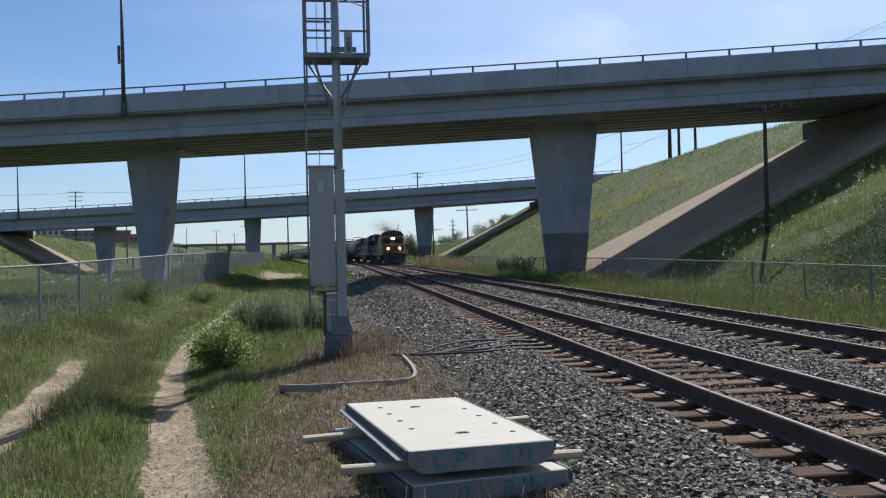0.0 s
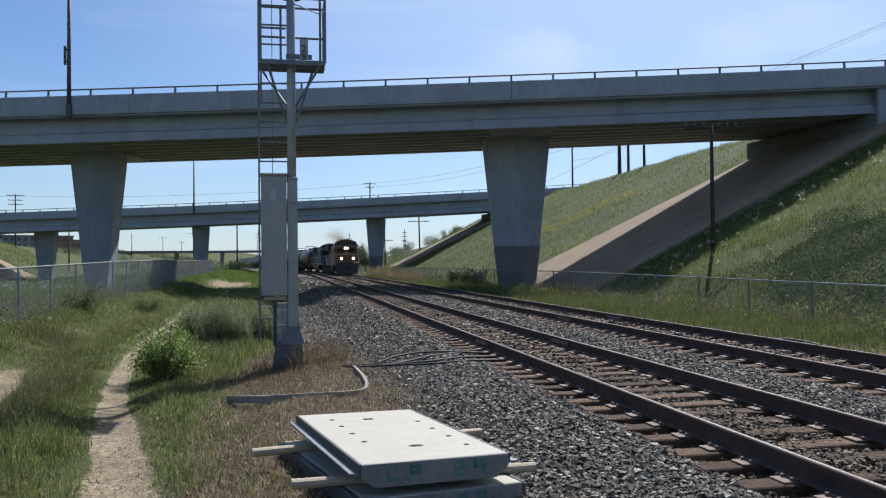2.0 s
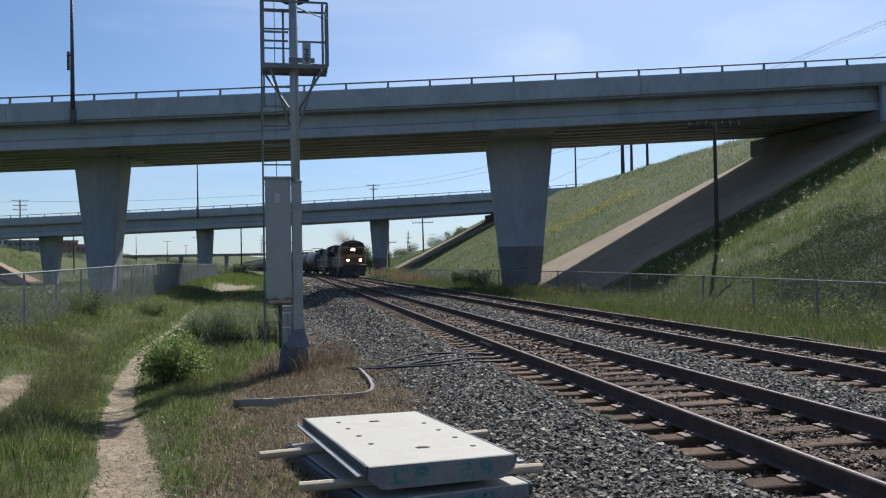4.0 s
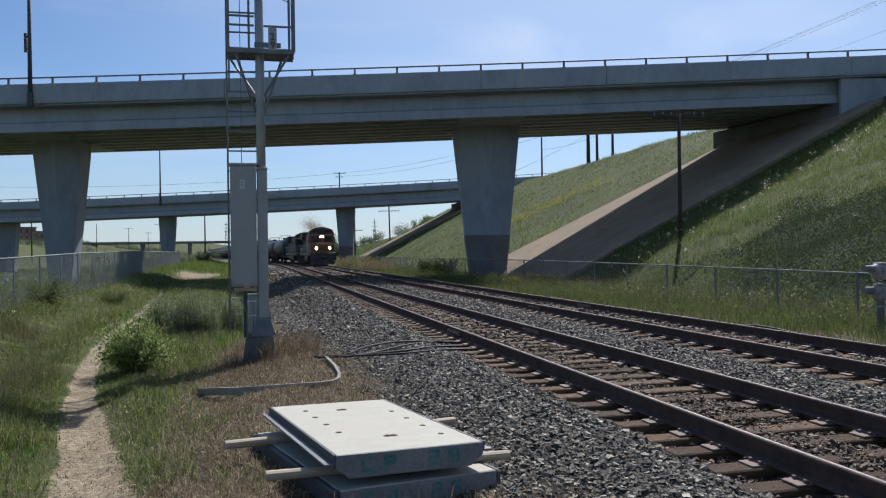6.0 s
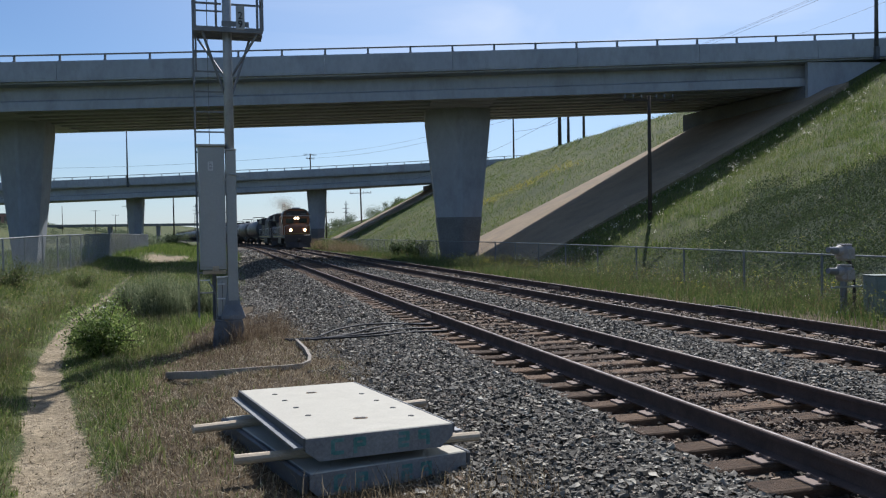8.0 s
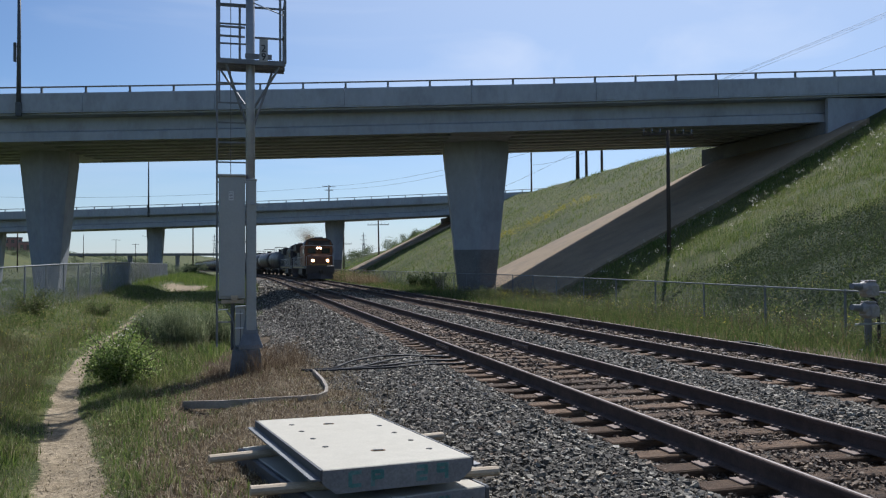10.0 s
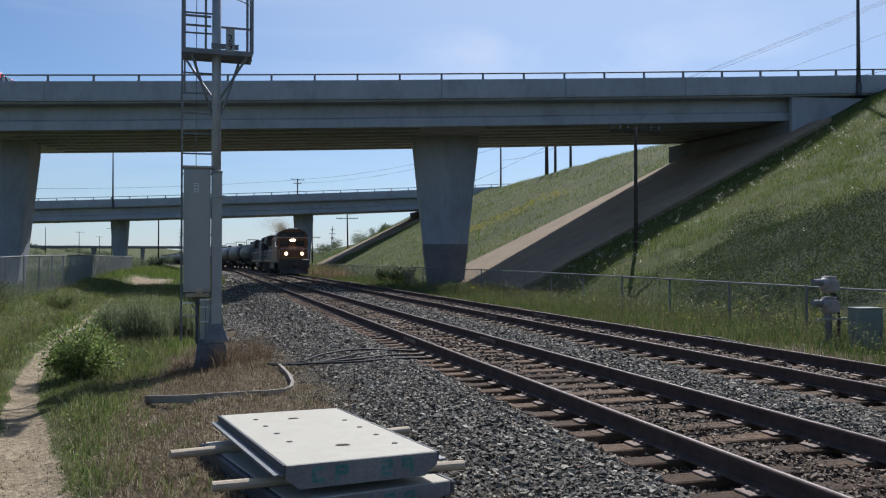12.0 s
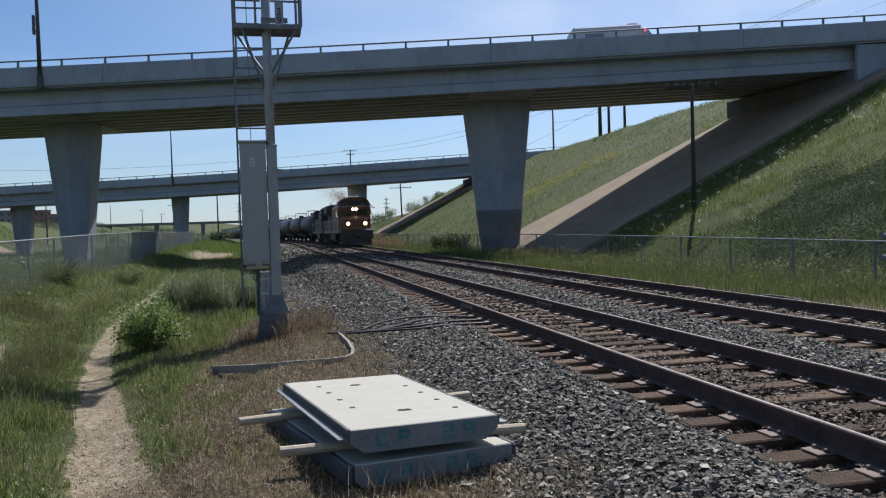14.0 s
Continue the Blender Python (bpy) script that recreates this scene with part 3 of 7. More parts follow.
def build_bridge(br, name, label, s0, s1, width, girder, piers, rail_step, rail_from, abut_r, abut_l, scale=1.0, girders=6, detail=True):
    """h = 0 is the girder's lower edge at the near face."""
    b = thing(name, label, "bridge", pose(0, 0, 0))
    deck = girder
    # parapet with a drip edge, and its inner face
    par = [(0.0, deck + 0.12), (-0.28, deck + 0.12), (-0.28, deck + 0.20), (-0.30, deck + 0.24), (-0.30, deck + 1.34), (-0.24, deck + 1.42), (0.02, deck + 1.42), (0.10, deck + 0.45), (0.10, deck + 0.30)]
    n_pan = int((s1 - s0) / 8.53)
    for k in range(n_pan):
        a, c = s0 + (s1 - s0) * k / n_pan, s0 + (s1 - s0) * (k + 1) / n_pan
        part("parapet", br.sweep(par, a + 0.012, c - 0.012, 4), CONCRETE, b)
    part("parapet", br.sweep([(width - o, h) for o, h in reversed(par)], s0, s1), CONCRETE, b)
    part("deck_slab", br.sweep([(-0.05, deck), (width + 0.05, deck), (width + 0.05, deck + 0.296), (-0.05, deck + 0.296)], s0, s1), CONCRETE, b)
    part("road_surface", br.sweep([(0.12, deck + 0.30), (width - 0.12, deck + 0.30), (width - 0.12, deck + 0.36), (0.12, deck + 0.36)], s0, s1), ASPHALT, b)
    # girders: the near face first
    for g in range(girders):
        o = 0.95 + (width - 1.9) * g / (girders - 1)
        lo = 0.34 * g / (girders - 1)   # the soffit climbs towards the far side
        gd = [(o - 0.30, lo), (o + 0.30, lo), (o + 0.30, lo + 0.2), (o + 0.11, lo + 0.38), (o + 0.11, deck - 0.32), (o + 0.34, deck - 0.16), (o + 0.34, deck - 0.004), (o - 0.34, deck - 0.004), (o - 0.34, deck - 0.16), (o - 0.11, deck - 0.32), (o - 0.11, lo + 0.38), (o - 0.30, lo + 0.2)]
        if g in (0, girders - 1):
            e = 1 if g == 0 else -1
            gd = [(o - 0.30 * e, lo), (o + 0.24 * e, lo), (o + 0.24 * e, deck - 0.004), (o + 0.08 * e, deck - 0.004), (o + 0.08 * e, lo + 0.46 * deck), (o - 0.30 * e, lo + 0.36 * deck)]
        part("girder", br.sweep(gd, s0, s1), CONCRETE, b, "outer concrete girder" if g == 0 else "")
    # piers: tapered, eight-sided columns under a cross head
    for s, top_w, low_w, foot_z, face in piers:
        bm = bmesh.new()
        mid = width / 2
        top_z = br.z(s) + 0.2
        rings = []
        for h, w, t in ((foot_z, low_w, face * 0.62), (foot_z + 0.5, low_w, face * 0.62), (top_z - 0.9, top_w, face), (top_z, top_w, face)):
            ring = []
            for u, v in HEX:
                p = br.o + br.d * (s + u * w / 2) + br.n * (mid + v * t / 2)
                ring.append((p.x, p.y, h))
            rings.append(ring)
        loft(bm, rings)
        part("pier", bm, CONCRETE, b, "tapered concrete pier")
        bm = bmesh.new()
        k = (3.0 - foot_z) / (top_z - 0.9 - foot_z)
        rings = []
        for h, w, t in ((foot_z, low_w + 0.012, face * 0.62 + 0.012), (foot_z + 0.5, low_w + 0.012, face * 0.62 + 0.012), (3.0 if s > 0 else foot_z + 0.6, low_w + 0.012 + (top_w - low_w) * (k if s > 0 else 0), face * (0.62 + 0.38 * (k if s > 0 else 0)) + 0.012)):
            rings.append([tuple(br.o.xy + br.d.xy * (s + u * w / 2) + br.n.xy * (mid + v * t / 2)) + (h,) for u, v in HEX])
        loft(bm, rings)
        part("paint_band", bm, CONCRETE_DARK, b, "darker grey painted-over base of the pier")
        part("pier_cap", br.sweep([(1.25, 0.06), (width - 1.25, 0.36), (width - 1.25, deck - 0.3), (1.25, deck - 0.3)], s - top_w * 0.47, s + top_w * 0.47, 2), CONCRETE, b)
    # rail on the parapet
    post_top = deck + 1.42
    bm = bmesh.new()
    tube(bm, [br.at(s0 + (s1 - s0) * k / 40, -0.10, post_top + 0.42) for k in range(41)], 0.055 * scale, 6)
    part("handrail", bm, GALV_DARK, b, "grey steel rail along the parapet", True)
    k = math.ceil((s0 - rail_from) / rail_step)
    first = None
    while rail_from + k * rail_step < s1:
        s = rail_from + k * rail_step
        if first is None:
            bm = bmesh.new()
            box(bm, 0, 0, 0.02, 0.2, 0.2, 0.04)
            box(bm, 0, 0, 0.21, 0.13, 0.13, 0.38, bevel=0.015)
            first = mesh_of("rail_post", bm, GALV_DARK)
        o = new("rail_post", first)
        o.parent = b
        p = br.at(s, -0.10, post_top)
        o.matrix_basis = pose(p.x, p.y, p.z, 0, 0, -SKEW)
        k += 1
    # abutments
    for s, sgn in ((abut_r, 1), (abut_l, -1)):
        if s is None:
            continue
        bm = bmesh.new()
        lo = br.z(s) - 3.2
        rings = []
        for o in (0.45, width - 0.45):
            ring = []
            for ds, zz in ((0, lo), (0, br.z(s) - 0.03), (1.2, br.z(s) - 0.03), (1.2, br.z(s) + deck + 0.1), (14, br.z(s) + deck + 0.1), (14, lo)):
                p = br.o + br.d * (s + sgn * ds - 0.245 * max(o, 0)) + br.n * o
                ring.append((p.x, p.y, zz))
            rings.append(ring)
        loft(bm, rings)
        # the shade under the deck is put into the wall's colour
        part("abutment", bm, SHADED_CONCRETE, b, "concrete abutment wall, its dark tone holding the shade")
        for o0, o1 in ((0.1, 0.44), (width - 0.44, width - 0.1)):
            bm = bmesh.new()
            loft(bm, [[tuple(br.o.xy + br.d.xy * (s + sgn * ds) + br.n.xy * o) + (zz,) for o, zz in ((o0, lo - 1), (o1, lo - 1), (o1, br.z(s) + deck - 0.01), (o0, br.z(s) + deck - 0.01))] for ds in (0.0, 16.0)])
            part("wing_wall", bm, CONCRETE, b, "concrete wing wall at the bridge's end")
    return b


near = Bridge(5.0, 53.0, 10.70, 0.0275, 0.00012)
build_bridge(near, "road_bridge", "long grey concrete girder road bridge crossing the tracks", -290, 62, 14.6, 1.62,
             [(11.5, 4.9, 2.75, -0.6, 3.6)] + [(-20.55 - 31.7 * k, 3.5, 1.45, -1.6, 3.4) for k in range(9)], 2.845, -17.95, 35.7, None, girders=8)
far = Bridge(5.0, 141.0, 9.55, 0.038, 0.00013)
build_bridge(far, "road_bridge", "distant grey concrete girder road bridge on single piers", -90, 58, 13.6, 2.02,
             [(11.0, 3.5, 2.2, -0.6, 3.2), (-21.6, 2.8, 1.8, -1.2, 3.0), (-50.3, 3.7, 2.4, -1.6, 3.0)], 3.0, 0.0, 34.3, -68.3, girders=8)


# ---- concrete slope paving under the bridges ----
def slope_paving(br, o0, o1, name_label, left=False, o_top=None):
    bm = bmesh.new()
    rows = []
    if left:
        xs = np.linspace(-46.9, -61.8, 12)
    else:
        xs = np.linspace(TOE + 0.2, 41.5, 16)
    for x in xs:
        row = []
        edge = o0 if o_top is None else o0 + (o_top - o0) * (x - xs[0]) / (xs[-1] - xs[0])
        for o in np.linspace(edge, o1, 9):
            # the point of the slope under this line of the bridge
            y = br.o.y + (o - (x - br.o.x) * br.n.x) / br.n.y
            zz = (SLOPE * (x - TOE) - 0.35 + 0.32) if not left else (0.5 * (-46.3 - x) - 0.85 + 0.42)
            row.append((x, y, zz))
        rows.append(row)
    top = [[bm.verts.new(p) for p in r] for r in rows]
    low = [[bm.verts.new((p[0], p[1], p[2] - 1.0)) for p in r] for r in rows]
    for a in range(len(rows) - 1):
        for c in range(8):
            bm.faces.new((top[a][c], top[a + 1][c], top[a + 1][c + 1], top[a][c + 1]))
    for c in (0, 8):
        for a in range(len(rows) - 1):
            bm.faces.new((top[a][c], top[a + 1][c], low[a + 1][c], low[a][c]))
    for a in (0, len(rows) - 1):
        for c in range(8):
            bm.faces.new((top[a][c], top[a][c + 1], low[a][c + 1], low[a][c]))
    bmesh.ops.recalc_face_normals(bm, faces=bm.faces[:])
    ob = new("slope_paving", mesh_of("slope_paving", bm, PAVING))
    return tagged(ob, name_label, "slope paving", kind="structure")


slope_paving(near, -6.2, 12.6, "buff concrete paving on the slope under the road bridge", o_top=-1.8)
slope_paving(far, -0.5, 12.6, "buff concrete paving on the slope under the distant bridge")
slope_paving(far, -4.0, 12.6, "buff concrete paving on the opposite slope under the distant bridge", True)


# ---- signal mast ----
GREEN_LEAF = islands("green_leaf", [(0.0, (0.08, 0.13, 0.03)), (0.6, (0.21, 0.285, 0.075)), (0.93, (0.34, 0.40, 0.14)), (1.0, (0.5, 0.52, 0.28))], 0.4, 0.62, 30)


def text_mesh(body, size, depth):
    cu = bpy.data.curves.new("lettering", "FONT")
    cu.body, cu.size, cu.extrude = body, size, depth
    cu.align_x, cu.align_y = "CENTER", "CENTER"
    ob = bpy.data.objects.new("lettering", cu)
    me = bpy.data.meshes.new_from_object(ob)
    bpy.data.objects.remove(ob)
    return me


def build_mast():
    m = thing("signal_mast", "tall galvanised railway signal mast with ladder, platform and grey cabinet", "signal mast", pose(0.19, 15.7, 0.0))
    bm = bmesh.new()
    rod(bm, (0, 0, 0.05), (0, 0, 10.9), 0.092, 0.08, 16)
    rod(bm, (0, 0, 10.9), (0, 0, 10.96), 0.09, 0.05, 12)
    part("pole", bm, GALV, m, "", True)
    bm = bmesh.new()
    box(bm, -0.08, 0.0, 0.215, 0.49, 0.42, 0.03, bevel=0.006)
    loft(bm, [[(-w, -w, z), (w, -w, z), (w, w, z), (-w, w, z)] for z, w in ((0.23, 0.225), (0.3, 0.215), (0.5, 0.145), (0.85, 0.1))])
    box(bm, -0.02, 0.0, 0.27, 0.5, 0.4, 0.022, bevel=0.005)
    for sx in (-1, 1):
        for sy in (-1, 1):
            rod(bm, (-0.08 + sx * 0.205, sy * 0.175, 0.22), (-0.08 + sx * 0.205, sy * 0.175, 0.30), 0.016, seg=6)
    part("base_casting", bm, GALV_DARK, m, "weathered flared base casting")
    bm = bmesh.new()
    loft(bm, [[(-0.08 - w, -w, z), (-0.08 + w, -w, z), (-0.08 + w, w, z), (-0.08 - w, w, z)] for z, w in ((-0.5, 0.33), (-0.05, 0.29), (0.2, 0.255))])
    # same shade-dark tone as the abutment, for the backlit side
    part("foundation", bm, SHADED_CONCRETE, m, "concrete foundation block with backlit shade in its dark tone")
    bm = bmesh.new()
    box(bm, 0.012, -0.02, 1.95, 0.196, 0.23, 3.02, bevel=0.012)
    box(bm, 0.012, -0.02, 3.475, 0.215, 0.25, 0.03, bevel=0.006)
    for z in (0.9, 1.9, 2.9):
        box(bm, 0.012, -0.02, z, 0.204, 0.238, 0.05)
    part("cable_riser", bm, CABINET, m, "grey sheet-metal cable riser")
    bm = bmesh.new()
    beam(bm, (0.0, -0.15, 3.02), (0.34, -0.15, 2.96), 0.05, 0.05)
    part("bracket", bm, GALV, m)
    # cabinet
    c = part("cabinet", bmesh.new(), CABINET, m, "tall narrow grey equipment cabinet")
    bm = bmesh.new()
    box(bm, -0.345, 0.0, 2.355, 0.49, 0.36, 2.34, bevel=0.008)
    part("cabinet_body", bm, CABINET, c)
    bm = bmesh.new()
    box(bm, -0.345, -0.01, 3.545, 0.53, 0.42, 0.045, bevel=0.01)
    part("lid", bm, CABINET, c)
    bm = bmesh.new()
    box(bm, -0.345, -0.189, 2.36, 0.45, 0.018, 2.26, bevel=0.006)
    for z in (1.35, 1.75, 2.15, 2.55, 2.95, 3.3):
        rod(bm, (-0.112, -0.2, z - 0.035), (-0.112, -0.2, z + 0.035), 0.014, seg=6)
    part("door", bm, CABINET, c)
    bm = bmesh.new()
    for x in (-0.5, -0.2):
        box(bm, x, -0.2, 2.36, 0.02, 0.012, 2.2)
    part("door_rib", bm, CABINET, c)
    bm = bmesh.new()
    box(bm, -0.36, -0.203, 3.15, 0.09, 0.006, 0.17)
    part("notice_label", bm, WHITE_PAINT, c, "small pale printed notice")
    bm = bmesh.new()
    for k in range(5):
        box(bm, -0.36, -0.2075, 3.21 - 0.028 * k, 0.06, 0.004, 0.008)
    part("writing", bm, BLACK, c)
    bm = bmesh.new()
    box(bm, -0.33, -0.03, 1.13, 0.42, 0.3, 0.07, bevel=0.006)
    box(bm, -0.30, -0.2, 1.2, 0.12, 0.04, 0.1, bevel=0.005)
    box(bm, -0.15, -0.2, 1.13, 0.06, 0.05, 0.08, bevel=0.005)
    box(bm, -0.38, -0.19, 1.135, 0.14, 0.03, 0.025)
    part("bracket", bm, TIMBER, m, "weathered bracket under the cabinet")
    bm = bmesh.new()
    box(bm, -0.19, 0.02, 0.615, 0.19, 0.2, 0.77, bevel=0.01)
    box(bm, -0.19, 0.02, 1.02, 0.21, 0.22, 0.04)
    part("junction_box", bm, CABINET, m)
    # white paint gives the rungs the glint of their lit tops
    for x, z, w in ((-0.21, 1.03, 0.16), (-0.21, 0.9, 0.14), (-0.21, 0.62, 0.15), (-0.5, 0.98, 0.18)):
        bm = bmesh.new()
        box(bm, x, -0.12, z, w, 0.03, 0.022)
        part("step_rung", bm, WHITE_PAINT, m, "steel step rung, its glint painted white")
    bm = bmesh.new()
    tube(bm, [(-0.44, -0.14, 0.95), (-0.36, -0.16, 0.84), (-0.31, -0.15, 0.7), (-0.3, -0.14, 0.3), (-0.31, -0.12, -0.1)], 0.016, 8)
    part("conduit", bm, GALV_DARK, m, "thin bent cable conduit", True)
    # added dark bar that stands in for the junction box's shaded side
    bm = bmesh.new()
    box(bm, -0.335, 0.03, 0.66, 0.075, 0.09, 0.94, bevel=0.006)
    part("box_side_shade", bm, LAMP_STEEL, m, "dark bar for the shaded side of the junction box")
    bm = bmesh.new()
    box(bm, -0.19, -0.084, 0.62, 0.008, 0.006, 0.66)
    part("seam", bm, BLACK, m)
    # ladder
    ladder = part("ladder", bmesh.new(), GALV_DARK, m)
    for x, z0, z1 in ((-0.63, 0.25, 10.4), (-0.585, 5.0, 10.4)):
        bm = bmesh.new()
        box(bm, x, 0.12, (z0 + z1) / 2, 0.035, 0.06, z1 - z0)
        part("stile", bm, GALV_DARK, ladder)
    bm = bmesh.new()
    rod(bm, (-0.37, 0.1, 3.5), (-0.37, 0.1, 10.4), 0.008, seg=6)
    part("climbing_cable", bm, GALV_DARK, ladder)
    z = 0.725
    while z < 10.3:
        bm = bmesh.new()
        beam(bm, (-0.63, 0.12, z), (-0.07, 0.10, z), 0.03, 0.028)
        part("rung", bm, GALV_DARK, ladder)
        z += 0.3885
    # platform
    p = part("platform", bmesh.new(), GALV_DARK, m, "open steel grating platform with guard rails")
    bm = bmesh.new()
    for k in range(27):
        box(bm, -0.60 + 0.048 * k, 0.02, 5.75, 0.014, 0.62, 0.06)
    for y in (-0.29, 0.02, 0.33):
        box(bm, 0.02, y, 5.72, 1.28, 0.03, 0.09)
    part("grating", bm, GALV_DARK, p)
    for y in (-0.29, 0.33):
        bm = bmesh.new()
        box(bm, 0.15, y - 0.012, 5.83, 0.5, 0.012, 0.1)
        part("toe_board", bm, GALV_DARK, p)
    for y in (-0.29, 0.33):
        for x in (-0.6, -0.2, 0.56, 0.655):
            if (x == 0.56 and y > 0) or (x == -0.2 and y < 0):
                continue
            bm = bmesh.new()
            box(bm, x, y, 6.34, 0.045, 0.045, 1.22)
            part("guard_post", bm, GALV_DARK, p)
        rails = [(6.375, -0.6, -0.1), (6.98, -0.6, 0.655)] + ([(6.375, 0.08, 0.655)] if y > 0 else [])
        for z, x0, x1 in rails:
            bm = bmesh.new()
            box(bm, (x0 + x1) / 2, y, z, x1 - x0, 0.035, 0.035)
            part("guard_rail", bm, GALV_DARK, p)
    for z in (6.375, 6.98):
        bm = bmesh.new()
        box(bm, 0.655, 0.02, z, 0.035, 0.58, 0.035)
        part("guard_rail", bm, GALV_DARK, p)
    for x, y in ((0.55, -0.27), (0.42, 0.3), (-0.45, -0.27), (-0.55, 0.3)):
        bm = bmesh.new()
        beam(bm, (x, y, 5.66), (0.07 * (1 if x > 0 else -1), 0.0, 4.9 if abs(x) > 0.5 else 4.55), 0.035, 0.035)
        part("brace", bm, GALV_DARK, p)
    bm = bmesh.new()
    rod(bm, (0.05, -0.05, 6.95), (0.64, -0.28, 6.66), 0.012, seg=6)
    part("stay", bm, GALV, p)
    # number plate
    bm = bmesh.new()
    box(bm, 0.245, -0.31, 5.95, 0.16, 0.012, 0.44, bevel=0.004)
    plate = part("number_plate", bm, CABINET, m, "pale plate with black figures 2 over 9")
    for ch, z in (("2", 5.985), ("9", 5.825)):
        me = text_mesh(ch, 0.19, 0.004)
        me.materials.append(BLACK)
        o = part("figure", me, None, plate)
        o.matrix_basis = pose(0.245, -0.322, z, 90, 0, 0)
    # signal heads above
    for z in (7.6, 8.8):
        h = part("signal_head", bmesh.new(), BLACK, m, "black signal head with a round background")
        bm = bmesh.new()
        rod(bm, (0.0, 0.16, z), (0.0, 0.19, z), 0.54, seg=24)
        part("background", bm, BLACK, h)
        bm = bmesh.new()
        box(bm, 0, 0.28, z, 0.3, 0.2, 0.55, bevel=0.03)
        part("housing", bm, BLACK, h)
        bm = bmesh.new()
        rod(bm, (0, 0.38, z), (0, 0.62, z - 0.02), 0.13, 0.13, 16)
        part("hood", bm, BLACK, h)
    return m


build_mast()


# ---- stacked concrete crossing panels ----
def slab_mesh(w, l, h, under=0.10):
    """A panel with chamfered lower edges at both ends."""
    bm = bmesh.new()
    rings = []
    for x in (-w / 2, w / 2):
        rings.append([(x, -l / 2, h), (x, -l / 2, h * 0.45), (x + (under if x < 0 else -under), -l / 2, 0), (x + (under if x < 0 else -under), l / 2, 0), (x, l / 2, h * 0.45), (x, l / 2, h)])
    loft(bm, rings)
    edges = [e for e in bm.edges if e.verts[0].co.z > h - 1e-4 and e.verts[1].co.z > h - 1e-4]
    bmesh.ops.bevel(bm, geom=edges, offset=0.008, segments=1, affect="EDGES")
    bm.normal_update()
    # top faces keep the concrete's colour; other faces have shade put into theirs
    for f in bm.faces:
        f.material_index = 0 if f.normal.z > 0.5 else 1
    return bm


def build_panel(m, width, height, steel_edges, holes, marks):
    t = thing("concrete_panel", "pale precast concrete crossing panel stacked beside the track", "concrete panel", m, "stacked crossing panels")
    part("slab", slab_mesh(width, 2.25, height), (PANEL, PANEL_SHADE), t)
    if steel_edges:
        for s in (-1, 1):
            bm = bmesh.new()
            box(bm, s * 0.577, 0.0, 0.135, 0.016, 2.25, 0.072)
            part("edge_angle", bm, LAMP_STEEL, t, "dark steel edge angle")
            bm = bmesh.new()
            box(bm, s * 0.616, 0.0, 0.105, 0.07, 2.25, 0.014)
            part("edge_flange", bm, GALV_DARK, t, "pale weathered steel flange")
    else:
        for s in (-1, 1):
            bm = bmesh.new()
            box(bm, s * (width / 2 + 0.027), 0.0, 0.125, 0.05, 2.24, 0.145, bevel=0.015)
            part("edge_strip", bm, LAMP_STEEL, t, "dark rounded edge strip")
    for x, y, r in holes:
        bm = bmesh.new()
        if r > 0.03:
            # a slotted lifting pocket with a rusty rim
            for k in (-0.5, 0.0, 0.5):
                rod(bm, (x + k * r, y - 0.12 * k * r, 0.165), (x + k * r, y - 0.12 * k * r, 0.1736), r * 0.62, seg=12)
            part("lifting_pocket", bm, RUST_STAIN, t, "rust-stained lifting pocket")
            bm = bmesh.new()
            for k in (-0.4, 0.4):
                rod(bm, (x + k * r, y - 0.12 * k * r, 0.165), (x + k * r, y - 0.12 * k * r, 0.1765), r * 0.42, seg=12)
        else:
            rod(bm, (x, y, 0.16), (x, y, 0.1735), r, seg=14)
        part("bolt_hole", bm, BLACK, t, "dark bolt hole")
    for x0, z0, w, h in marks:
        bm = bmesh.new()
        box(bm, x0, -1.1262, z0, w + 0.012, 0.003, h + 0.012)
        part("paint_mark", bm, SPRAY, t, "green sprayed mark")
    return t


SLAB_AT = pose(0.897, 6.651, 0.187, -1.49, 1.43, 10.0)
HOLES = [(-0.325, y, 0.024) for y in (0.755, 0.395, 0.025, -0.345)] + [(0.40, y, 0.024) for y in (0.414, 0.033, -0.345, -0.727)] + [(0.0, 0.68, 0.046), (0.01, -0.633, 0.052)]


def glyph(x, z, bars):
    return [(x + 1.15 * u, z + 1.1 * v, 1.15 * w, 1.1 * h) for u, v, w, h in bars]


MARK_C = [(-0.035, 0.0, 0.014, 0.08), (0.0, 0.04, 0.06, 0.013), (0.0, -0.04, 0.06, 0.013)]
MARK_P = [(-0.03, 0.0, 0.014, 0.09), (0.0, 0.04, 0.055, 0.013), (0.0, 0.002, 0.055, 0.013), (0.03, 0.02, 0.013, 0.04)]
MARK_2 = [(0.0, 0.04, 0.06, 0.013), (0.028, 0.02, 0.013, 0.04), (0.0, 0.0, 0.06, 0.013), (-0.028, -0.02, 0.013, 0.04), (0.0, -0.04, 0.06, 0.013)]
MARK_9 = [(0.0, 0.04, 0.06, 0.013), (-0.028, 0.02, 0.013, 0.045), (0.0, 0.0, 0.06, 0.013), (0.03, 0.0, 0.014, 0.09)]
build_panel(SLAB_AT, 1.14, 0.17, True, HOLES, glyph(-0.33, 0.09, MARK_C) + glyph(-0.17, 0.085, MARK_P) + glyph(0.17, 0.09, MARK_2) + glyph(0.33, 0.09, MARK_9))
build_panel(SLAB_AT @ pose(0.0, 0.0, -0.262, 0.2, 0, 4.0), 1.26, 0.2, False, [], glyph(-0.40, 0.11, MARK_C) + glyph(-0.24, 0.105, MARK_P) + glyph(0.12, 0.11, MARK_2) + glyph(0.28, 0.11, MARK_9))


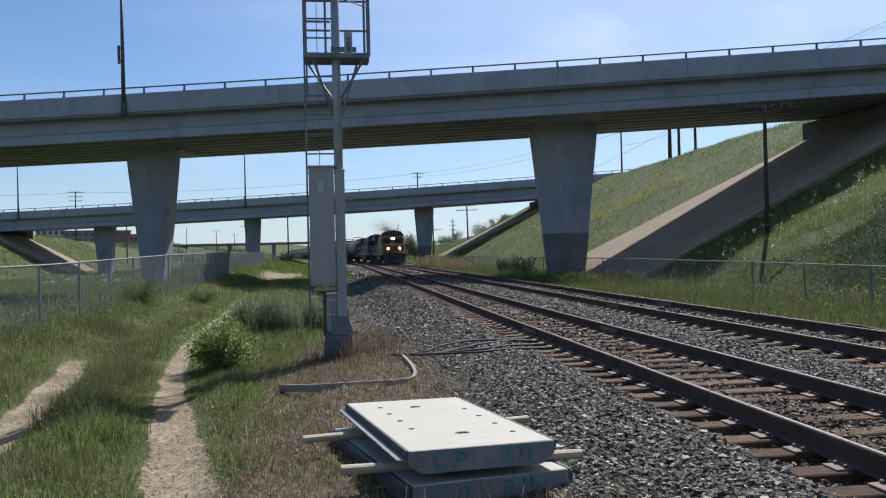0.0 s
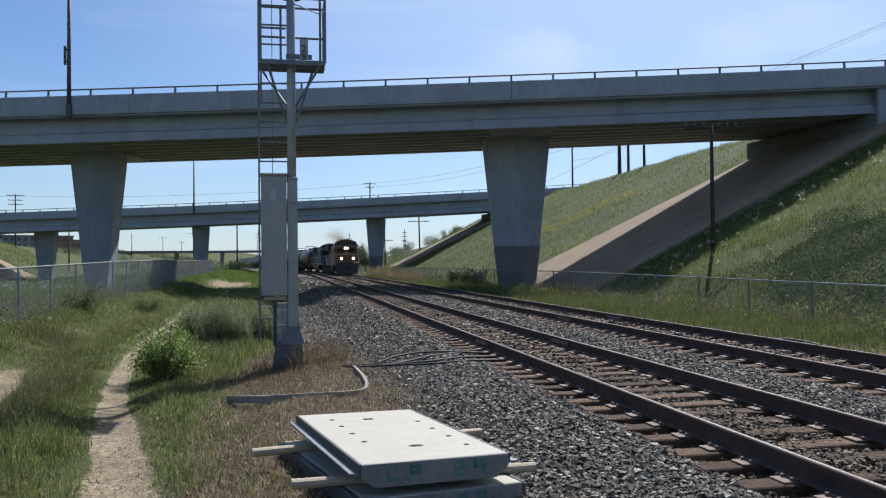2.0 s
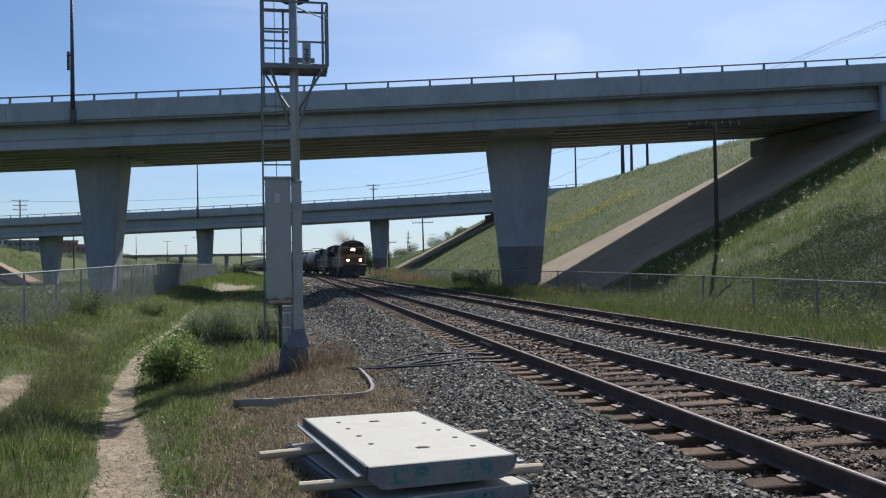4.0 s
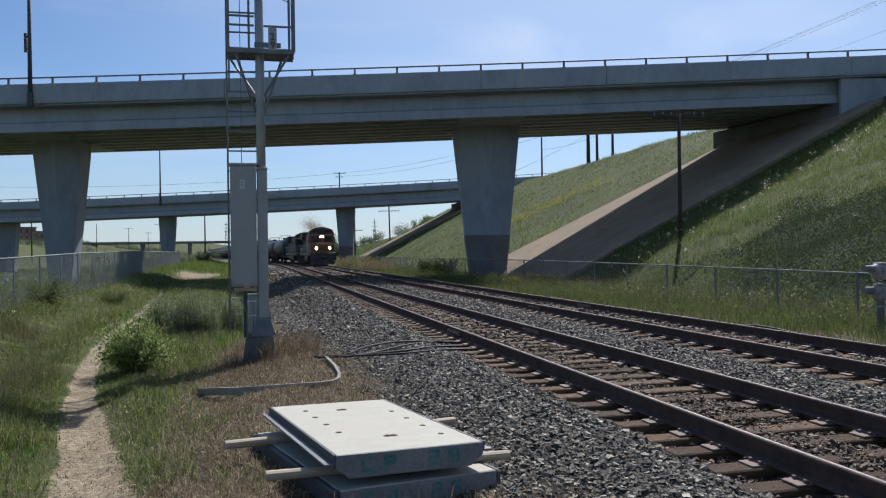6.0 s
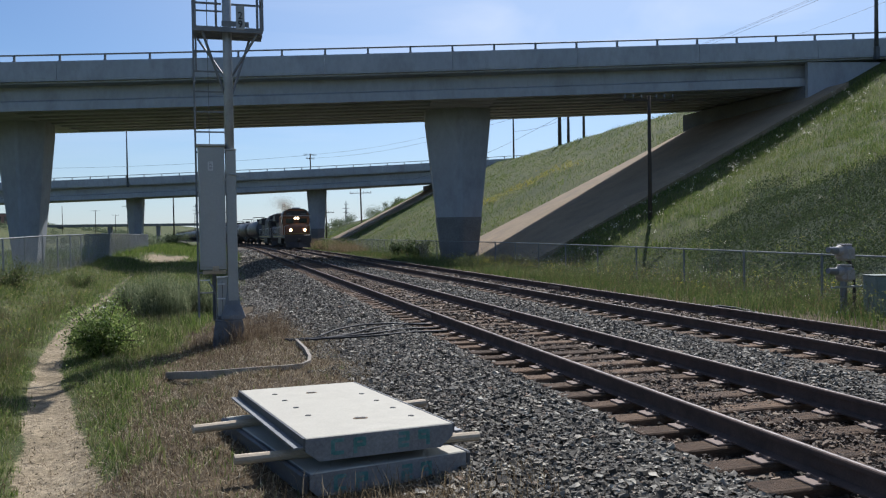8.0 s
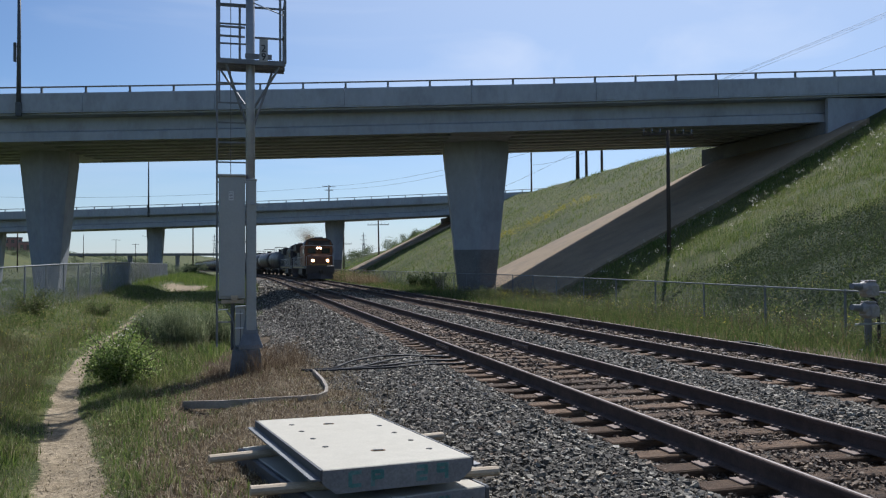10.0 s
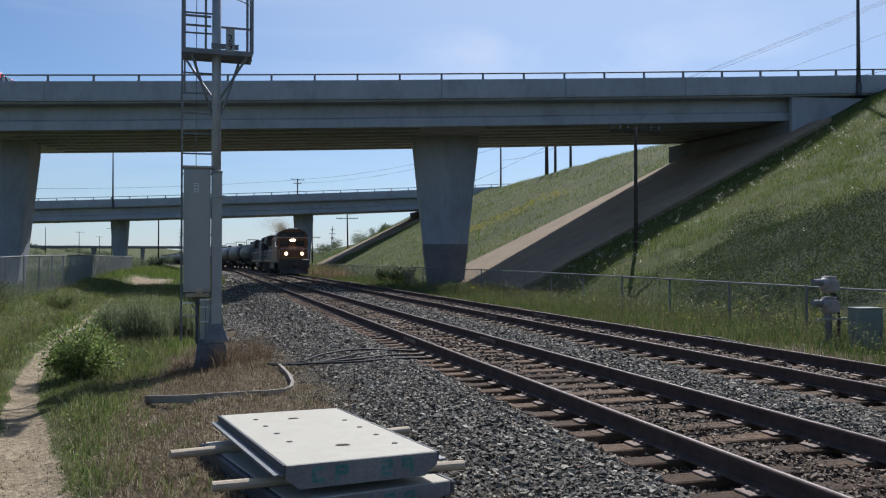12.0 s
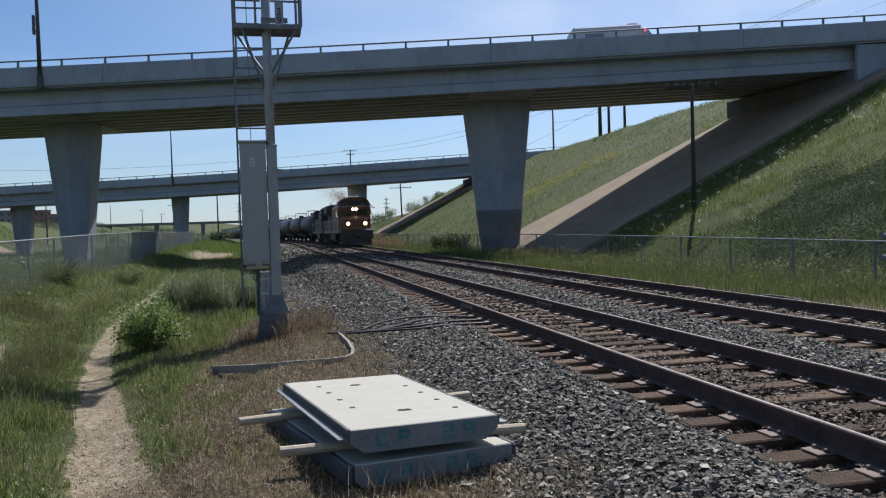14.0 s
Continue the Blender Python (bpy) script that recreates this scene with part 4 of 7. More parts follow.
def build_timber(y, x0, x1, r, turn):
    t = thing("timber_spacer", "split round softwood spacer between the panels", "timber", SLAB_AT @ pose(0, y, -0.033, 0, 0, turn))
    bm = bmesh.new()
    n = 10
    rings = []
    for k in range(n + 1):
        x = x0 + (x1 - x0) * k / n
        rings.append([(x, (r + 0.004 * noise.noise(Vector((x * 3, a, 0)))) * math.cos(a), 0.85 * r * math.sin(a)) for a in [2 * math.pi * j / 10 for j in range(10)]])
    loft(bm, rings)
    part("log", bm, TIMBER, t)


build_timber(-0.735, -0.97, 0.97, 0.044, -3.6)
build_timber(0.64, -1.09, 1.2, 0.044, 5.8)


# ---- edging and cables ----
def sweep_bar(points, w, h):
    bm = bmesh.new()
    pts = [Vector(p) for p in points]
    rings = []
    for i, p in enumerate(pts):
        d = (pts[min(i + 1, len(pts) - 1)] - pts[max(i - 1, 0)])
        d.z = 0
        d.normalize()
        s = Vector((d.y, -d.x, 0))
        rings.append([p - s * w / 2, p + s * w / 2, p + s * w / 2 + Vector((0, 0, h)), p - s * w / 2 + Vector((0, 0, h))])
    loft(bm, rings)
    return bm


edging = thing("edging_strip", "pale curved edging strip round the mast's gravel pad", "edging", pose(0, 0, 0))
pts = [(-0.83, 12.4), (-0.21, 11.4), (0.4, 10.85), (0.80, 10.66), (1.02, 10.72), (1.14, 10.95), (1.20, 11.4), (1.22, 12.2), (1.18, 13.3)]
part("strip", sweep_bar([(x, y, float(np.interp(x, [-0.83, -0.21, 0.6], [-0.32, -0.175, -0.04]))) for x, y in pts], 0.045, 0.11), KERB, edging, "weathered pale timber strip")

# four cables run from the mast's pad over the ballast to the near rail
CABLE_RUNS = (
    [(1.0, 13.5, 0.03), (1.49, 13.05, 0.07), (2.01, 13.33, 0.10), (2.65, 14.05, 0.13), (3.12, 14.29, 0.14), (3.72, 14.48, 0.1)],
    [(1.5, 13.3, 0.06), (1.9, 13.9, 0.16), (2.49, 14.33, 0.20), (3.05, 14.43, 0.17), (3.77, 14.24, 0.1)],
    [(1.05, 13.3, 0.03), (1.69, 13.09, 0.09), (2.44, 12.95, 0.12), (3.07, 13.13, 0.14), (3.78, 13.2, 0.1)],
    [(1.2, 13.45, 0.04), (1.75, 13.2, 0.08), (2.5, 13.25, 0.13), (3.1, 13.6, 0.15), (3.75, 13.7, 0.1)],
)
for run in CABLE_RUNS:
    c = thing("track_cable", "black rubber-sheathed cable lying on the ballast", "cable", pose(0, 0, 0), "cables on the ballast")
    bm = bmesh.new()
    xs = np.linspace(run[0][0], run[-1][0], 18)
    ctrl = np.array(run)
    smooth = lambda k: np.convolve(np.pad(np.interp(xs, ctrl[:, 0], ctrl[:, k]), 1, "edge"), [0.25, 0.5, 0.25], "valid")
    tube(bm, list(zip(xs, smooth(1), 0.03 + 0.55 * smooth(2))), 0.018, 7)
    part("sheath", bm, CABLE, c, "", True)


coil = thing("track_cable", "black cable lying in a loop beyond the far rail", "cable", pose(0, 0, 0), "cables on the ballast")
bm = bmesh.new()
tube(bm, [(9.75, 14.6, 0.05), (10.2, 14.8, 0.09), (10.55, 14.95, 0.09), (10.85, 14.8, 0.05), (11.05, 14.3, -0.02), (11.02, 13.7, -0.06), (10.9, 13.2, -0.03), (10.6, 13.0, 0.03)], 0.03, 7)
part("sheath", bm, CABLE, coil, "", True)
plank = thing("plank", "pale weathered plank lying by the relay case", "plank", pose(14.6, 15.4, -0.2, 0, 0, 35))
bm = bmesh.new()
box(bm, 0, 0, 0, 1.9, 0.24, 0.06, bevel=0.006)
part("board", bm, KERB, plank)


# ---- chain-link fences ----
def wires(x_of, z0_of, z1_of, y0, y1, pitch, r):
    """Diamond mesh of straight crossing wires, with square sections."""
    V, Fs = [], []
    h = 1.4
    k = 0
    for sgn in (1, -1):
        ys = np.arange(y0 - h, y1 + h, pitch)
        a, b = ys, ys + sgn * h
        ca, cb = np.clip(a, y0, y1), np.clip(b, y0, y1)
        keep = np.abs(cb - ca) > 0.02
        a, b, ca, cb = a[keep], b[keep], ca[keep], cb[keep]
        ua, ub = (ca - a) / (b - a), (cb - a) / (b - a)
        za = z0_of(ca) + ua * (z1_of(ca) - z0_of(ca))
        zb = z0_of(cb) + ub * (z1_of(cb) - z0_of(cb))
        P = np.stack([x_of(ca), ca, za], -1)
        Q = np.stack([x_of(cb), cb, zb], -1)
        off = np.array([[r, 0, 0], [0, r, -sgn * r], [-r, 0, 0], [0, -r, sgn * r]]) * np.array([1, 0.7, 0.7])
        n = len(P)
        V.append(np.concatenate([P[:, None] + off, Q[:, None] + off], 1).reshape(-1, 3))
        f = np.array([[0, 1, 5, 4], [1, 2, 6, 5], [2, 3, 7, 6], [3, 0, 4, 7]])
        Fs.append((f[None] + 8 * np.arange(n)[:, None, None]).reshape(-1, 4) + k)
        k += 8 * n
    return np.concatenate(V), np.concatenate(Fs)


def build_fence(label, x_of, z0_of, z1_of, y0, y1, post_from, spacing, steel, pitch, wire):
    f = thing("chain_link_fence", label, "fence", pose(0, 0, 0), kind="")
    v, fc = wires(x_of, z0_of, z1_of, y0, y1, pitch, wire)
    part("wire_mesh", raw_mesh("wire_mesh", v, fc, steel), None, f, "galvanised diamond wire mesh")
    bm = bmesh.new()
    ys = np.linspace(y0, y1, 40)
    tube(bm, [(float(x_of(y)), y, float(z1_of(y))) for y in ys], 0.024, 7)
    part("top_rail", bm, FENCE_RAIL, f, "", True)
    y = post_from - spacing * math.floor((post_from - y0) / spacing)
    while y < y1:
        bm = bmesh.new()
        z1 = float(z1_of(y))
        x = float(x_of(y))
        g = float(ground_z(x, y))
        rod(bm, (x, y, g - 0.1), (x, y, z1 + 0.01), 0.032, seg=8)
        rod(bm, (x, y, z1 + 0.01), (x, y, z1 + 0.05), 0.036, 0.012, 8)
        part("post", bm, steel, f)
        y += spacing
    return f


build_fence("galvanised chain-link fence along the foot of the cutting slope", lambda y: 15.0 + 0 * np.asarray(y), lambda y: -0.30 + 0 * np.asarray(y), lambda y: np.interp(y, [6, 17, 23, 29.5, 40, 128], [1.02, 1.09, 1.14, 1.185, 1.24, 1.28]), 6.0, 128.0, 29.47, 3.15, GALV_DARK, 0.071, 0.0015)
build_fence("galvanised chain-link boundary fence beside the grassy track", lambda y: np.interp(y, [10, 45, 64, 98], [-7.0, -7.0, -8.0, -8.3]), lambda y: np.interp(y, [10, 20, 40, 60, 98], [0.2, 0.18, 0.2, 0.1, 0.3]), lambda y: np.interp(y, [10, 20, 36, 58, 98], [1.68, 1.71, 1.97, 2.14, 2.2]), 12.0, 98.0, 20.0, 3.0, FENCE_RAIL, 0.071, 0.0021)


# ---- dwarf signal and boxes by the far track ----
PALE_CAST = surface("pale_grey_cast_paint", (0.28, 0.255, 0.235), (0.40, 0.365, 0.335), 4, 40, 0.6, relief=0.1, depth=0.003, stain=(0.17, 0.15, 0.12), stain_scale=5, stain_amount=0.5)


def build_dwarf():
    d = thing("dwarf_signal", "low pale grey trackside signal with two hooded lamps", "railway signal", pose(13.25, 14.25, -0.14, 0, 0, 8))
    bm = bmesh.new()
    rod(bm, (0, 0, -0.2), (0, 0, 0.75), 0.075, seg=12)
    box(bm, 0, 0, 0.02, 0.34, 0.34, 0.06, bevel=0.01)
    part("post", bm, GALV_DARK, d)
    for z in (1.36, 0.9):
        h = part("lamp_head", bmesh.new(), PALE_CAST, d, "pale grey cast lamp head with a hood")
        bm = bmesh.new()
        box(bm, 0.03, 0, z, 0.33, 0.32, 0.34, bevel=0.07)
        box(bm, 0.03, 0, z + 0.18, 0.24, 0.24, 0.05, bevel=0.02)
        box(bm, 0.03, -0.165, z - 0.02, 0.24, 0.02, 0.22, bevel=0.008)
        part("case", bm, PALE_CAST, h)
        bm = bmesh.new()
        rod(bm, (-0.12, 0.0, z + 0.05), (-0.23, 0.0, z + 0.05), 0.13, 0.09, 16)
        part("lens_ring", bm, PALE_CAST, h)
        bm = bmesh.new()
        rod(bm, (-0.22, 0.0, z + 0.06), (-0.50, -0.02, z + 0.085), 0.085, 0.062, 16)
        part("hood", bm, GALV_DARK, h, "dark tubular hood")
    bm = bmesh.new()
    tube(bm, [(0.16, 0.05, 1.2), (0.3, 0.05, 1.12), (0.38, 0.05, 0.9), (0.4, 0.05, 0.5), (0.38, 0.05, 0.1), (0.36, 0.05, 0.0)], 0.035, 8)
    part("hose", bm, CABLE, d, "black flexible cable hose", True)
    bm = bmesh.new()
    box(bm, -0.05, -0.12, 0.62, 0.95, 0.04, 0.04)
    part("crossbar", bm, GALV, d)
    return d


build_dwarf()
relay = thing("relay_case", "dull grey-green steel relay case on the ground", "relay case", pose(13.22, 13.2, -0.27, 0, 0, -8))
CASE_PAINT = surface("grey_green_paint", (0.17, 0.20, 0.17), (0.235, 0.27, 0.235), 2, 40, 0.6, relief=0.05, stain=(0.12, 0.12, 0.10), stain_scale=2.5, stain_amount=0.4)
bm = bmesh.new()
box(bm, 0, 0, 0.52, 0.54, 0.4, 1.04, bevel=0.02)
part("case", bm, CASE_PAINT, relay)
bm = bmesh.new()
box(bm, 0, 0, 1.05, 0.56, 0.42, 0.02, bevel=0.006)
part("lid", bm, CASE_PAINT, relay)
bm = bmesh.new()
box(bm, 0, -0.206, 0.52, 0.47, 0.012, 0.88, bevel=0.004)
door = part("door", bm, CASE_PAINT, relay)
bm = bmesh.new()
box(bm, 0.18, -0.225, 0.55, 0.03, 0.03, 0.12, bevel=0.006)
part("handle", bm, GALV_DARK, door)


# ---- utility poles and lamps ----
def pole_top_arm(bm, z, half, turn, r=0.05):
    c, s = math.cos(turn), math.sin(turn)
    beam(bm, (-half * c, -half * s, z), (half * c, half * s, z), 2 * r, 2 * r)
    return [(-half * c * u, -half * s * u) for u in (-0.95, -0.62, -0.3, 0.3, 0.62, 0.95)]


def build_pole(x, y, z0, z1, r, arms, turn=0.0, lean=0.0, label="dark creosoted wooden utility pole with a crossarm"):
    t = thing("utility_pole", label, "utility pole", pose(x, y, z0, 0, lean, 0), "utility poles")
    bm = bmesh.new()
    rod(bm, (0, 0, -0.5), (0, 0, z1 - z0), r, r * 0.72, 10)
    part("shaft", bm, POLE_WOOD, t, "", True)
    for dz, half in arms:
        bm = bmesh.new()
        spots = pole_top_arm(bm, z1 - z0 - dz, half, turn, 0.06)
        arm = part("crossarm", bm, POLE_WOOD, t)
        for u, v in spots:
            bm = bmesh.new()
            rod(bm, (u, v, z1 - z0 - dz + 0.06), (u, v, z1 - z0 - dz + 0.2), 0.02, seg=6)
            rod(bm, (u, v, z1 - z0 - dz + 0.18), (u, v, z1 - z0 - dz + 0.32), 0.055, 0.035, 8)
            part("insulator", bm, GALV_DARK, arm, "grey glass insulator")
    return t


build_pole(23.0, 38.8, 2.0, 9.25, 0.125, [(0.25, 1.45)], -0.15)
build_pole(26.3, 151.0, 3.6, 11.1, 0.17, [(1.25, 2.1)], 0.0, -1.0)
build_pole(20.9, 190.0, 0.0, 21.4, 0.2, [(0.3, 1.6), (1.2, 1.0)], 0.2)
build_pole(21.25, 165.0, 1.5, 9.0, 0.15, [(2.5, 1.7)], 0.1)
for x, y, z1, arms in ((-61.5, 200.0, 18.7, [(0.3, 1.9), (1.4, 1.5), (2.4, 1.5)]), (-9.4, 170.0, 10.6, []), (-49.8, 200.0, 9.9, []), (-24.5, 240.0, 8.5, [(0.4, 1.4)]), (-33.0, 330.0, 13.0, [(0.5, 1.8)]), (-36.0, 335.0, 15.0, [(0.6, 2.0)]),
                        (-60.0, 420.0, 16, [(0.4, 2.0)]), (-75.0, 420.0, 18, []), (-88.0, 430.0, 22, []), (-52.0, 430.0, 14, [(0.4, 1.6)])):
    build_pole(x, y, float(ground_z(x, y)), z1, 0.17, arms, 0.1, 0, "dark wooden utility pole standing far off")
for x, y, z1, r, arms in ((48.5, 126.0, 23.0, 0.16, []), (48.5, 107.0, 21.5, 0.3, []), (48.5, 104.0, 20.2, 0.22, [(0.9, 1.0), (1.6, 0.9)]), (48.5, 99.0, 21.0, 0.2, [])):
    build_pole(x, y, float(ground_z(x, y)) - 0.2, z1, r, arms, 0.6, 0, "tall dark pole on top of the cutting slope")


def build_lamp(p, height, box_at=None, arm=1.8, far=False):
    t = thing("street_lamp", "slender dark steel street lamp on the bridge parapet", "street lamp", Matrix.Translation(p), "bridge street lamps")
    bm = bmesh.new()
    rod(bm, (0, 0, -1.1), (0, 0, height), 0.15, 0.085, 10)
    part("column", bm, LAMP_STEEL, t, "", True)
    bm = bmesh.new()
    box(bm, 0, 0, -0.85, 0.34, 0.3, 0.9, bevel=0.02)
    part("base", bm, LAMP_STEEL, t)
    bm = bmesh.new()
    beam(bm, (0, 0, height), (0, arm, height + 0.25), 0.09, 0.09)
    part("arm", bm, LAMP_STEEL, t)
    bm = bmesh.new()
    box(bm, 0, arm + 0.3, height + 0.26, 0.26, 0.7, 0.14, bevel=0.03)
    part("lantern", bm, GALV_DARK, t)
    if box_at:
        bm = bmesh.new()
        box(bm, -0.24, 0, box_at, 0.16, 0.2, 1.25, bevel=0.02)
        beam(bm, (-0.16, 0, box_at + 0.4), (0, 0, box_at + 0.4), 0.05, 0.05)
        beam(bm, (-0.16, 0, box_at - 0.4), (0, 0, box_at - 0.4), 0.05, 0.05)
        part("control_box", bm, LAMP_STEEL, t)
    return t


build_lamp(near.at(-19.3, -0.35, 1.62 + 1.2), 9.0, 2.9)
build_lamp(near.at(40.5, -0.35, 1.62 + 1.2), 9.0)
for s in (-20.7, -63.0):
    build_lamp(far.at(s, -0.35, 1.9 + 1.2), 10.0)


# ---- train ----
ORANGE = surface("faded_orange_paint", (0.17, 0.06, 0.024), (0.28, 0.10, 0.037), 0.8, 14, 0.5, relief=0.03, stain=(0.10, 0.06, 0.04), stain_scale=0.9, stain_amount=0.6)
LOCO_DARK = surface("sooty_black_paint", (0.025, 0.022, 0.022), (0.055, 0.048, 0.045), 0.8, 14, 0.55, relief=0.03)
LOCO_BLUE = surface("faded_dark_blue_paint", (0.024, 0.026, 0.032), (0.05, 0.052, 0.06), 0.8, 14, 0.55, relief=0.03)
YELLOW = surface("yellow_stripe_paint", (0.26, 0.18, 0.05), (0.36, 0.26, 0.08), 1.5, 20, 0.5, relief=0)
BOGIE = surface("grimy_cast_steel", (0.03, 0.026, 0.022), (0.07, 0.06, 0.05), 3, 30, 0.8, metal=0.2, relief=0.1)
TANK_BLACK = surface("dusty_black_tank_paint", (0.06, 0.06, 0.064), (0.11, 0.11, 0.115), 0.5, 10, 0.5, relief=0.02, stain=(0.11, 0.10, 0.095), stain_scale=0.5, stain_amount=0.4)
SILVER = surface("silver_handrail_paint", (0.45, 0.45, 0.44), (0.58, 0.58, 0.57), 2, 30, 0.5, metal=0.3, relief=0)
WINDSCREEN = glass("dark_windscreen_glass")
HEADLAMP = glow("headlamp_glow", (1.0, 0.80, 0.50), 9.0)
# ring glow that imitates the orange halo round the lit lamps
HEADLAMP_HALO = glow("headlamp_halo_glow", (1.0, 0.48, 0.17), 1.3)
BEACON = glow("red_beacon_glow", (1.0, 0.08, 0.10), 2.5)
WHEEL_R = 0.5
rolling = []   # wheelsets and the phase of each


def add_wheelset(parent, y, seg=14):
    bm = bmesh.new()
    rod(bm, (-0.9, 0, 0), (0.9, 0, 0), 0.08, seg=8)
    for s in (-1, 1):
        rod(bm, (s * 0.70, 0, 0), (s * 0.83, 0, 0), WHEEL_R, seg=seg)
        rod(bm, (s * 0.67, 0, 0), (s * 0.70, 0, 0), WHEEL_R + 0.03, seg=seg)
        rod(bm, (s * 0.83, 0, 0), (s * 0.86, 0, 0), 0.16, seg=8)
        for k in range(5):
            a = 2 * math.pi * k / 5
            rod(bm, (s * 0.825, 0.3 * math.cos(a), 0.3 * math.sin(a)), (s * 0.845, 0.3 * math.cos(a), 0.3 * math.sin(a)), 0.06, seg=6)
    w = part("wheelset", bm, BOGIE, parent, "steel wheelset with worn treads")
    w.matrix_basis = pose(0, y, WHEEL_R)
    return w


def add_bogie(parent, y, axles, keep=True):
    bm = bmesh.new()
    half = (axles[-1] - axles[0]) / 2 + 0.45
    for s in (-1, 1):
        loft(bm, [[(s * 0.98 + dx, yy, z) for dx, z in ((-0.07, lo), (0.07, lo), (0.07, hi), (-0.07, hi))] for yy, lo, hi in ((-half, 0.62, 0.82), (-half * 0.55, 0.45, 0.9), (0, 0.35, 0.9), (half * 0.55, 0.45, 0.9), (half, 0.62, 0.82))])
        for a in axles:
            box(bm, s * 1.0, a, 0.52, 0.2, 0.34, 0.36, bevel=0.03)
        for a in (-0.35, 0.35):
            rod(bm, (s * 1.0, a, 0.42), (s * 1.0, a, 0.8), 0.1, seg=8)
    box(bm, 0, 0, 0.75, 1.9, 0.5, 0.3)
    b = part("bogie", bm, BOGIE, parent)
    b.matrix_basis = pose(0, y, 0)
    for a in axles:
        w = add_wheelset(b, a)
        if keep:
            rolling.append((w, a))
    return b


def build_loco(label, body, upper, lit):
    """Nose towards -y; y = 0 is the cab's front; heights above the rail."""
    t = thing("locomotive", label, "locomotive", pose(0, 0, 0), "locomotives of the freight train")
    bm = bmesh.new()
    box(bm, 0, 9.2, 1.42, 3.05, 21.6, 0.34, bevel=0.03)
    part("underframe", bm, LOCO_DARK, t)
    bm = bmesh.new()
    loft(bm, [[(-1.5, -1.62, 1.62), (1.5, -1.62, 1.62), (1.5, -1.62, 0.7), (-1.5, -1.62, 0.7)], [(-1.5, -1.92, 1.55), (1.5, -1.92, 1.55), (1.5, -1.95, 0.75), (-1.5, -1.95, 0.75)]])
    part("pilot", bm, LOCO_DARK, t)
    bm = bmesh.new()
    loft(bm, [[(-1.35, -1.9, 0.75), (0, -2.3, 0.75), (1.35, -1.9, 0.75), (1.35, -1.75, 0.75), (-1.35, -1.75, 0.75)], [(-1.4, -1.98, 0.14), (0, -2.62, 0.14), (1.4, -1.98, 0.14), (1.4, -1.8, 0.14), (-1.4, -1.8, 0.14)]])
    part("snow_plough", bm, LOCO_DARK, t)
    bm = bmesh.new()
    box(bm, 0, -2.25, 0.95, 0.3, 0.7, 0.32, bevel=0.04)
    box(bm, 0.03, -2.62, 0.95, 0.36, 0.2, 0.4, bevel=0.05)
    part("coupler", bm, BOGIE, t)
    # short nose
    bm = bmesh.new()
    loft(bm, [[(-1.18, 0.1, 1.6), (1.18, 0.1, 1.6), (1.18, 0.1, 2.75), (0.95, 0.1, 3.0), (-0.95, 0.1, 3.0), (-1.18, 0.1, 2.75)], [(-1.15, -1.0, 1.6), (1.15, -1.0, 1.6), (1.15, -1.0, 2.62), (0.9, -1.0, 2.82), (-0.9, -1.0, 2.82), (-1.15, -1.0, 2.62)], [(-0.85, -1.45, 1.6), (0.85, -1.45, 1.6), (0.85, -1.42, 2.4), (0.65, -1.32, 2.6), (-0.65, -1.32, 2.6), (-0.85, -1.42, 2.4)]])
    bmesh.ops.bevel(bm, geom=bm.edges[:], offset=0.04, segments=2, affect="EDGES")
    part("nose", bm, body, t)
    bm = bmesh.new()
    box(bm, 0.3, -1.46, 2.0, 0.55, 0.03, 0.75, bevel=0.01)
    part("nose_door", bm, body, t)
    bm = bmesh.new()
    box(bm, 0, -1.6, 1.75, 2.5, 0.03, 0.1)
    part("stripe", bm, YELLOW, t, "yellow stripe across the nose")
    # cab
    cab = part("cab", bmesh.new(), body, t, "wide cab with two windscreens")
    bm = bmesh.new()
    prof = [(-1.55, 1.6), (1.55, 1.6), (1.55, 3.85), (1.3, 4.4), (0.75, 4.66), (-0.75, 4.66), (-1.3, 4.4), (-1.55, 3.85)]
    loft(bm, [[(x, y, z) for x, z in prof] for y in (0.0, 2.7)])
    bmesh.ops.bevel(bm, geom=bm.edges[:], offset=0.03, segments=1, affect="EDGES")
    part("cab_shell", bm, body, cab)
    bm = bmesh.new()
    pr = [(-1.62, 3.92), (-1.34, 4.46), (-0.77, 4.72), (0.77, 4.72), (1.34, 4.46), (1.62, 3.92), (1.58, 3.89), (1.31, 4.412), (0.75, 4.672), (-0.75, 4.672), (-1.31, 4.412), (-1.58, 3.89)]
    loft(bm, [[(x, y, z) for x, z in pr] for y in (-0.14, 2.8)])
    part("cab_roof", bm, upper, cab)
    bm = bmesh.new()
    box(bm, 0, -0.16, 3.86, 3.5, 0.3, 0.07, bevel=0.01)
    part("sun_visor", bm, SILVER, cab, "pale strip over the windscreens")
    for s in (-1, 1):
        bm = bmesh.new()
        box(bm, s * 0.78, -0.02, 3.28, 0.92, 0.05, 0.56, bevel=0.03)
        part("windscreen", bm, WINDSCREEN, cab, "dark windscreen pane")
        bm = bmesh.new()
        for y in (0.75, 1.75):
            box(bm, s * 1.555, y, 3.2, 0.04, 0.75, 0.6, bevel=0.02)
        part("side_window", bm, WINDSCREEN, cab)
        bm = bmesh.new()
        box(bm, s * 1.62, 0.2, 3.3, 0.06, 0.25, 0.5, bevel=0.01)
        part("mirror", bm, LOCO_DARK, cab)
        bm = bmesh.new()
        box(bm, s * 0.62, -0.012, 4.2, 1.24, 0.03, 0.5, bevel=0.01)
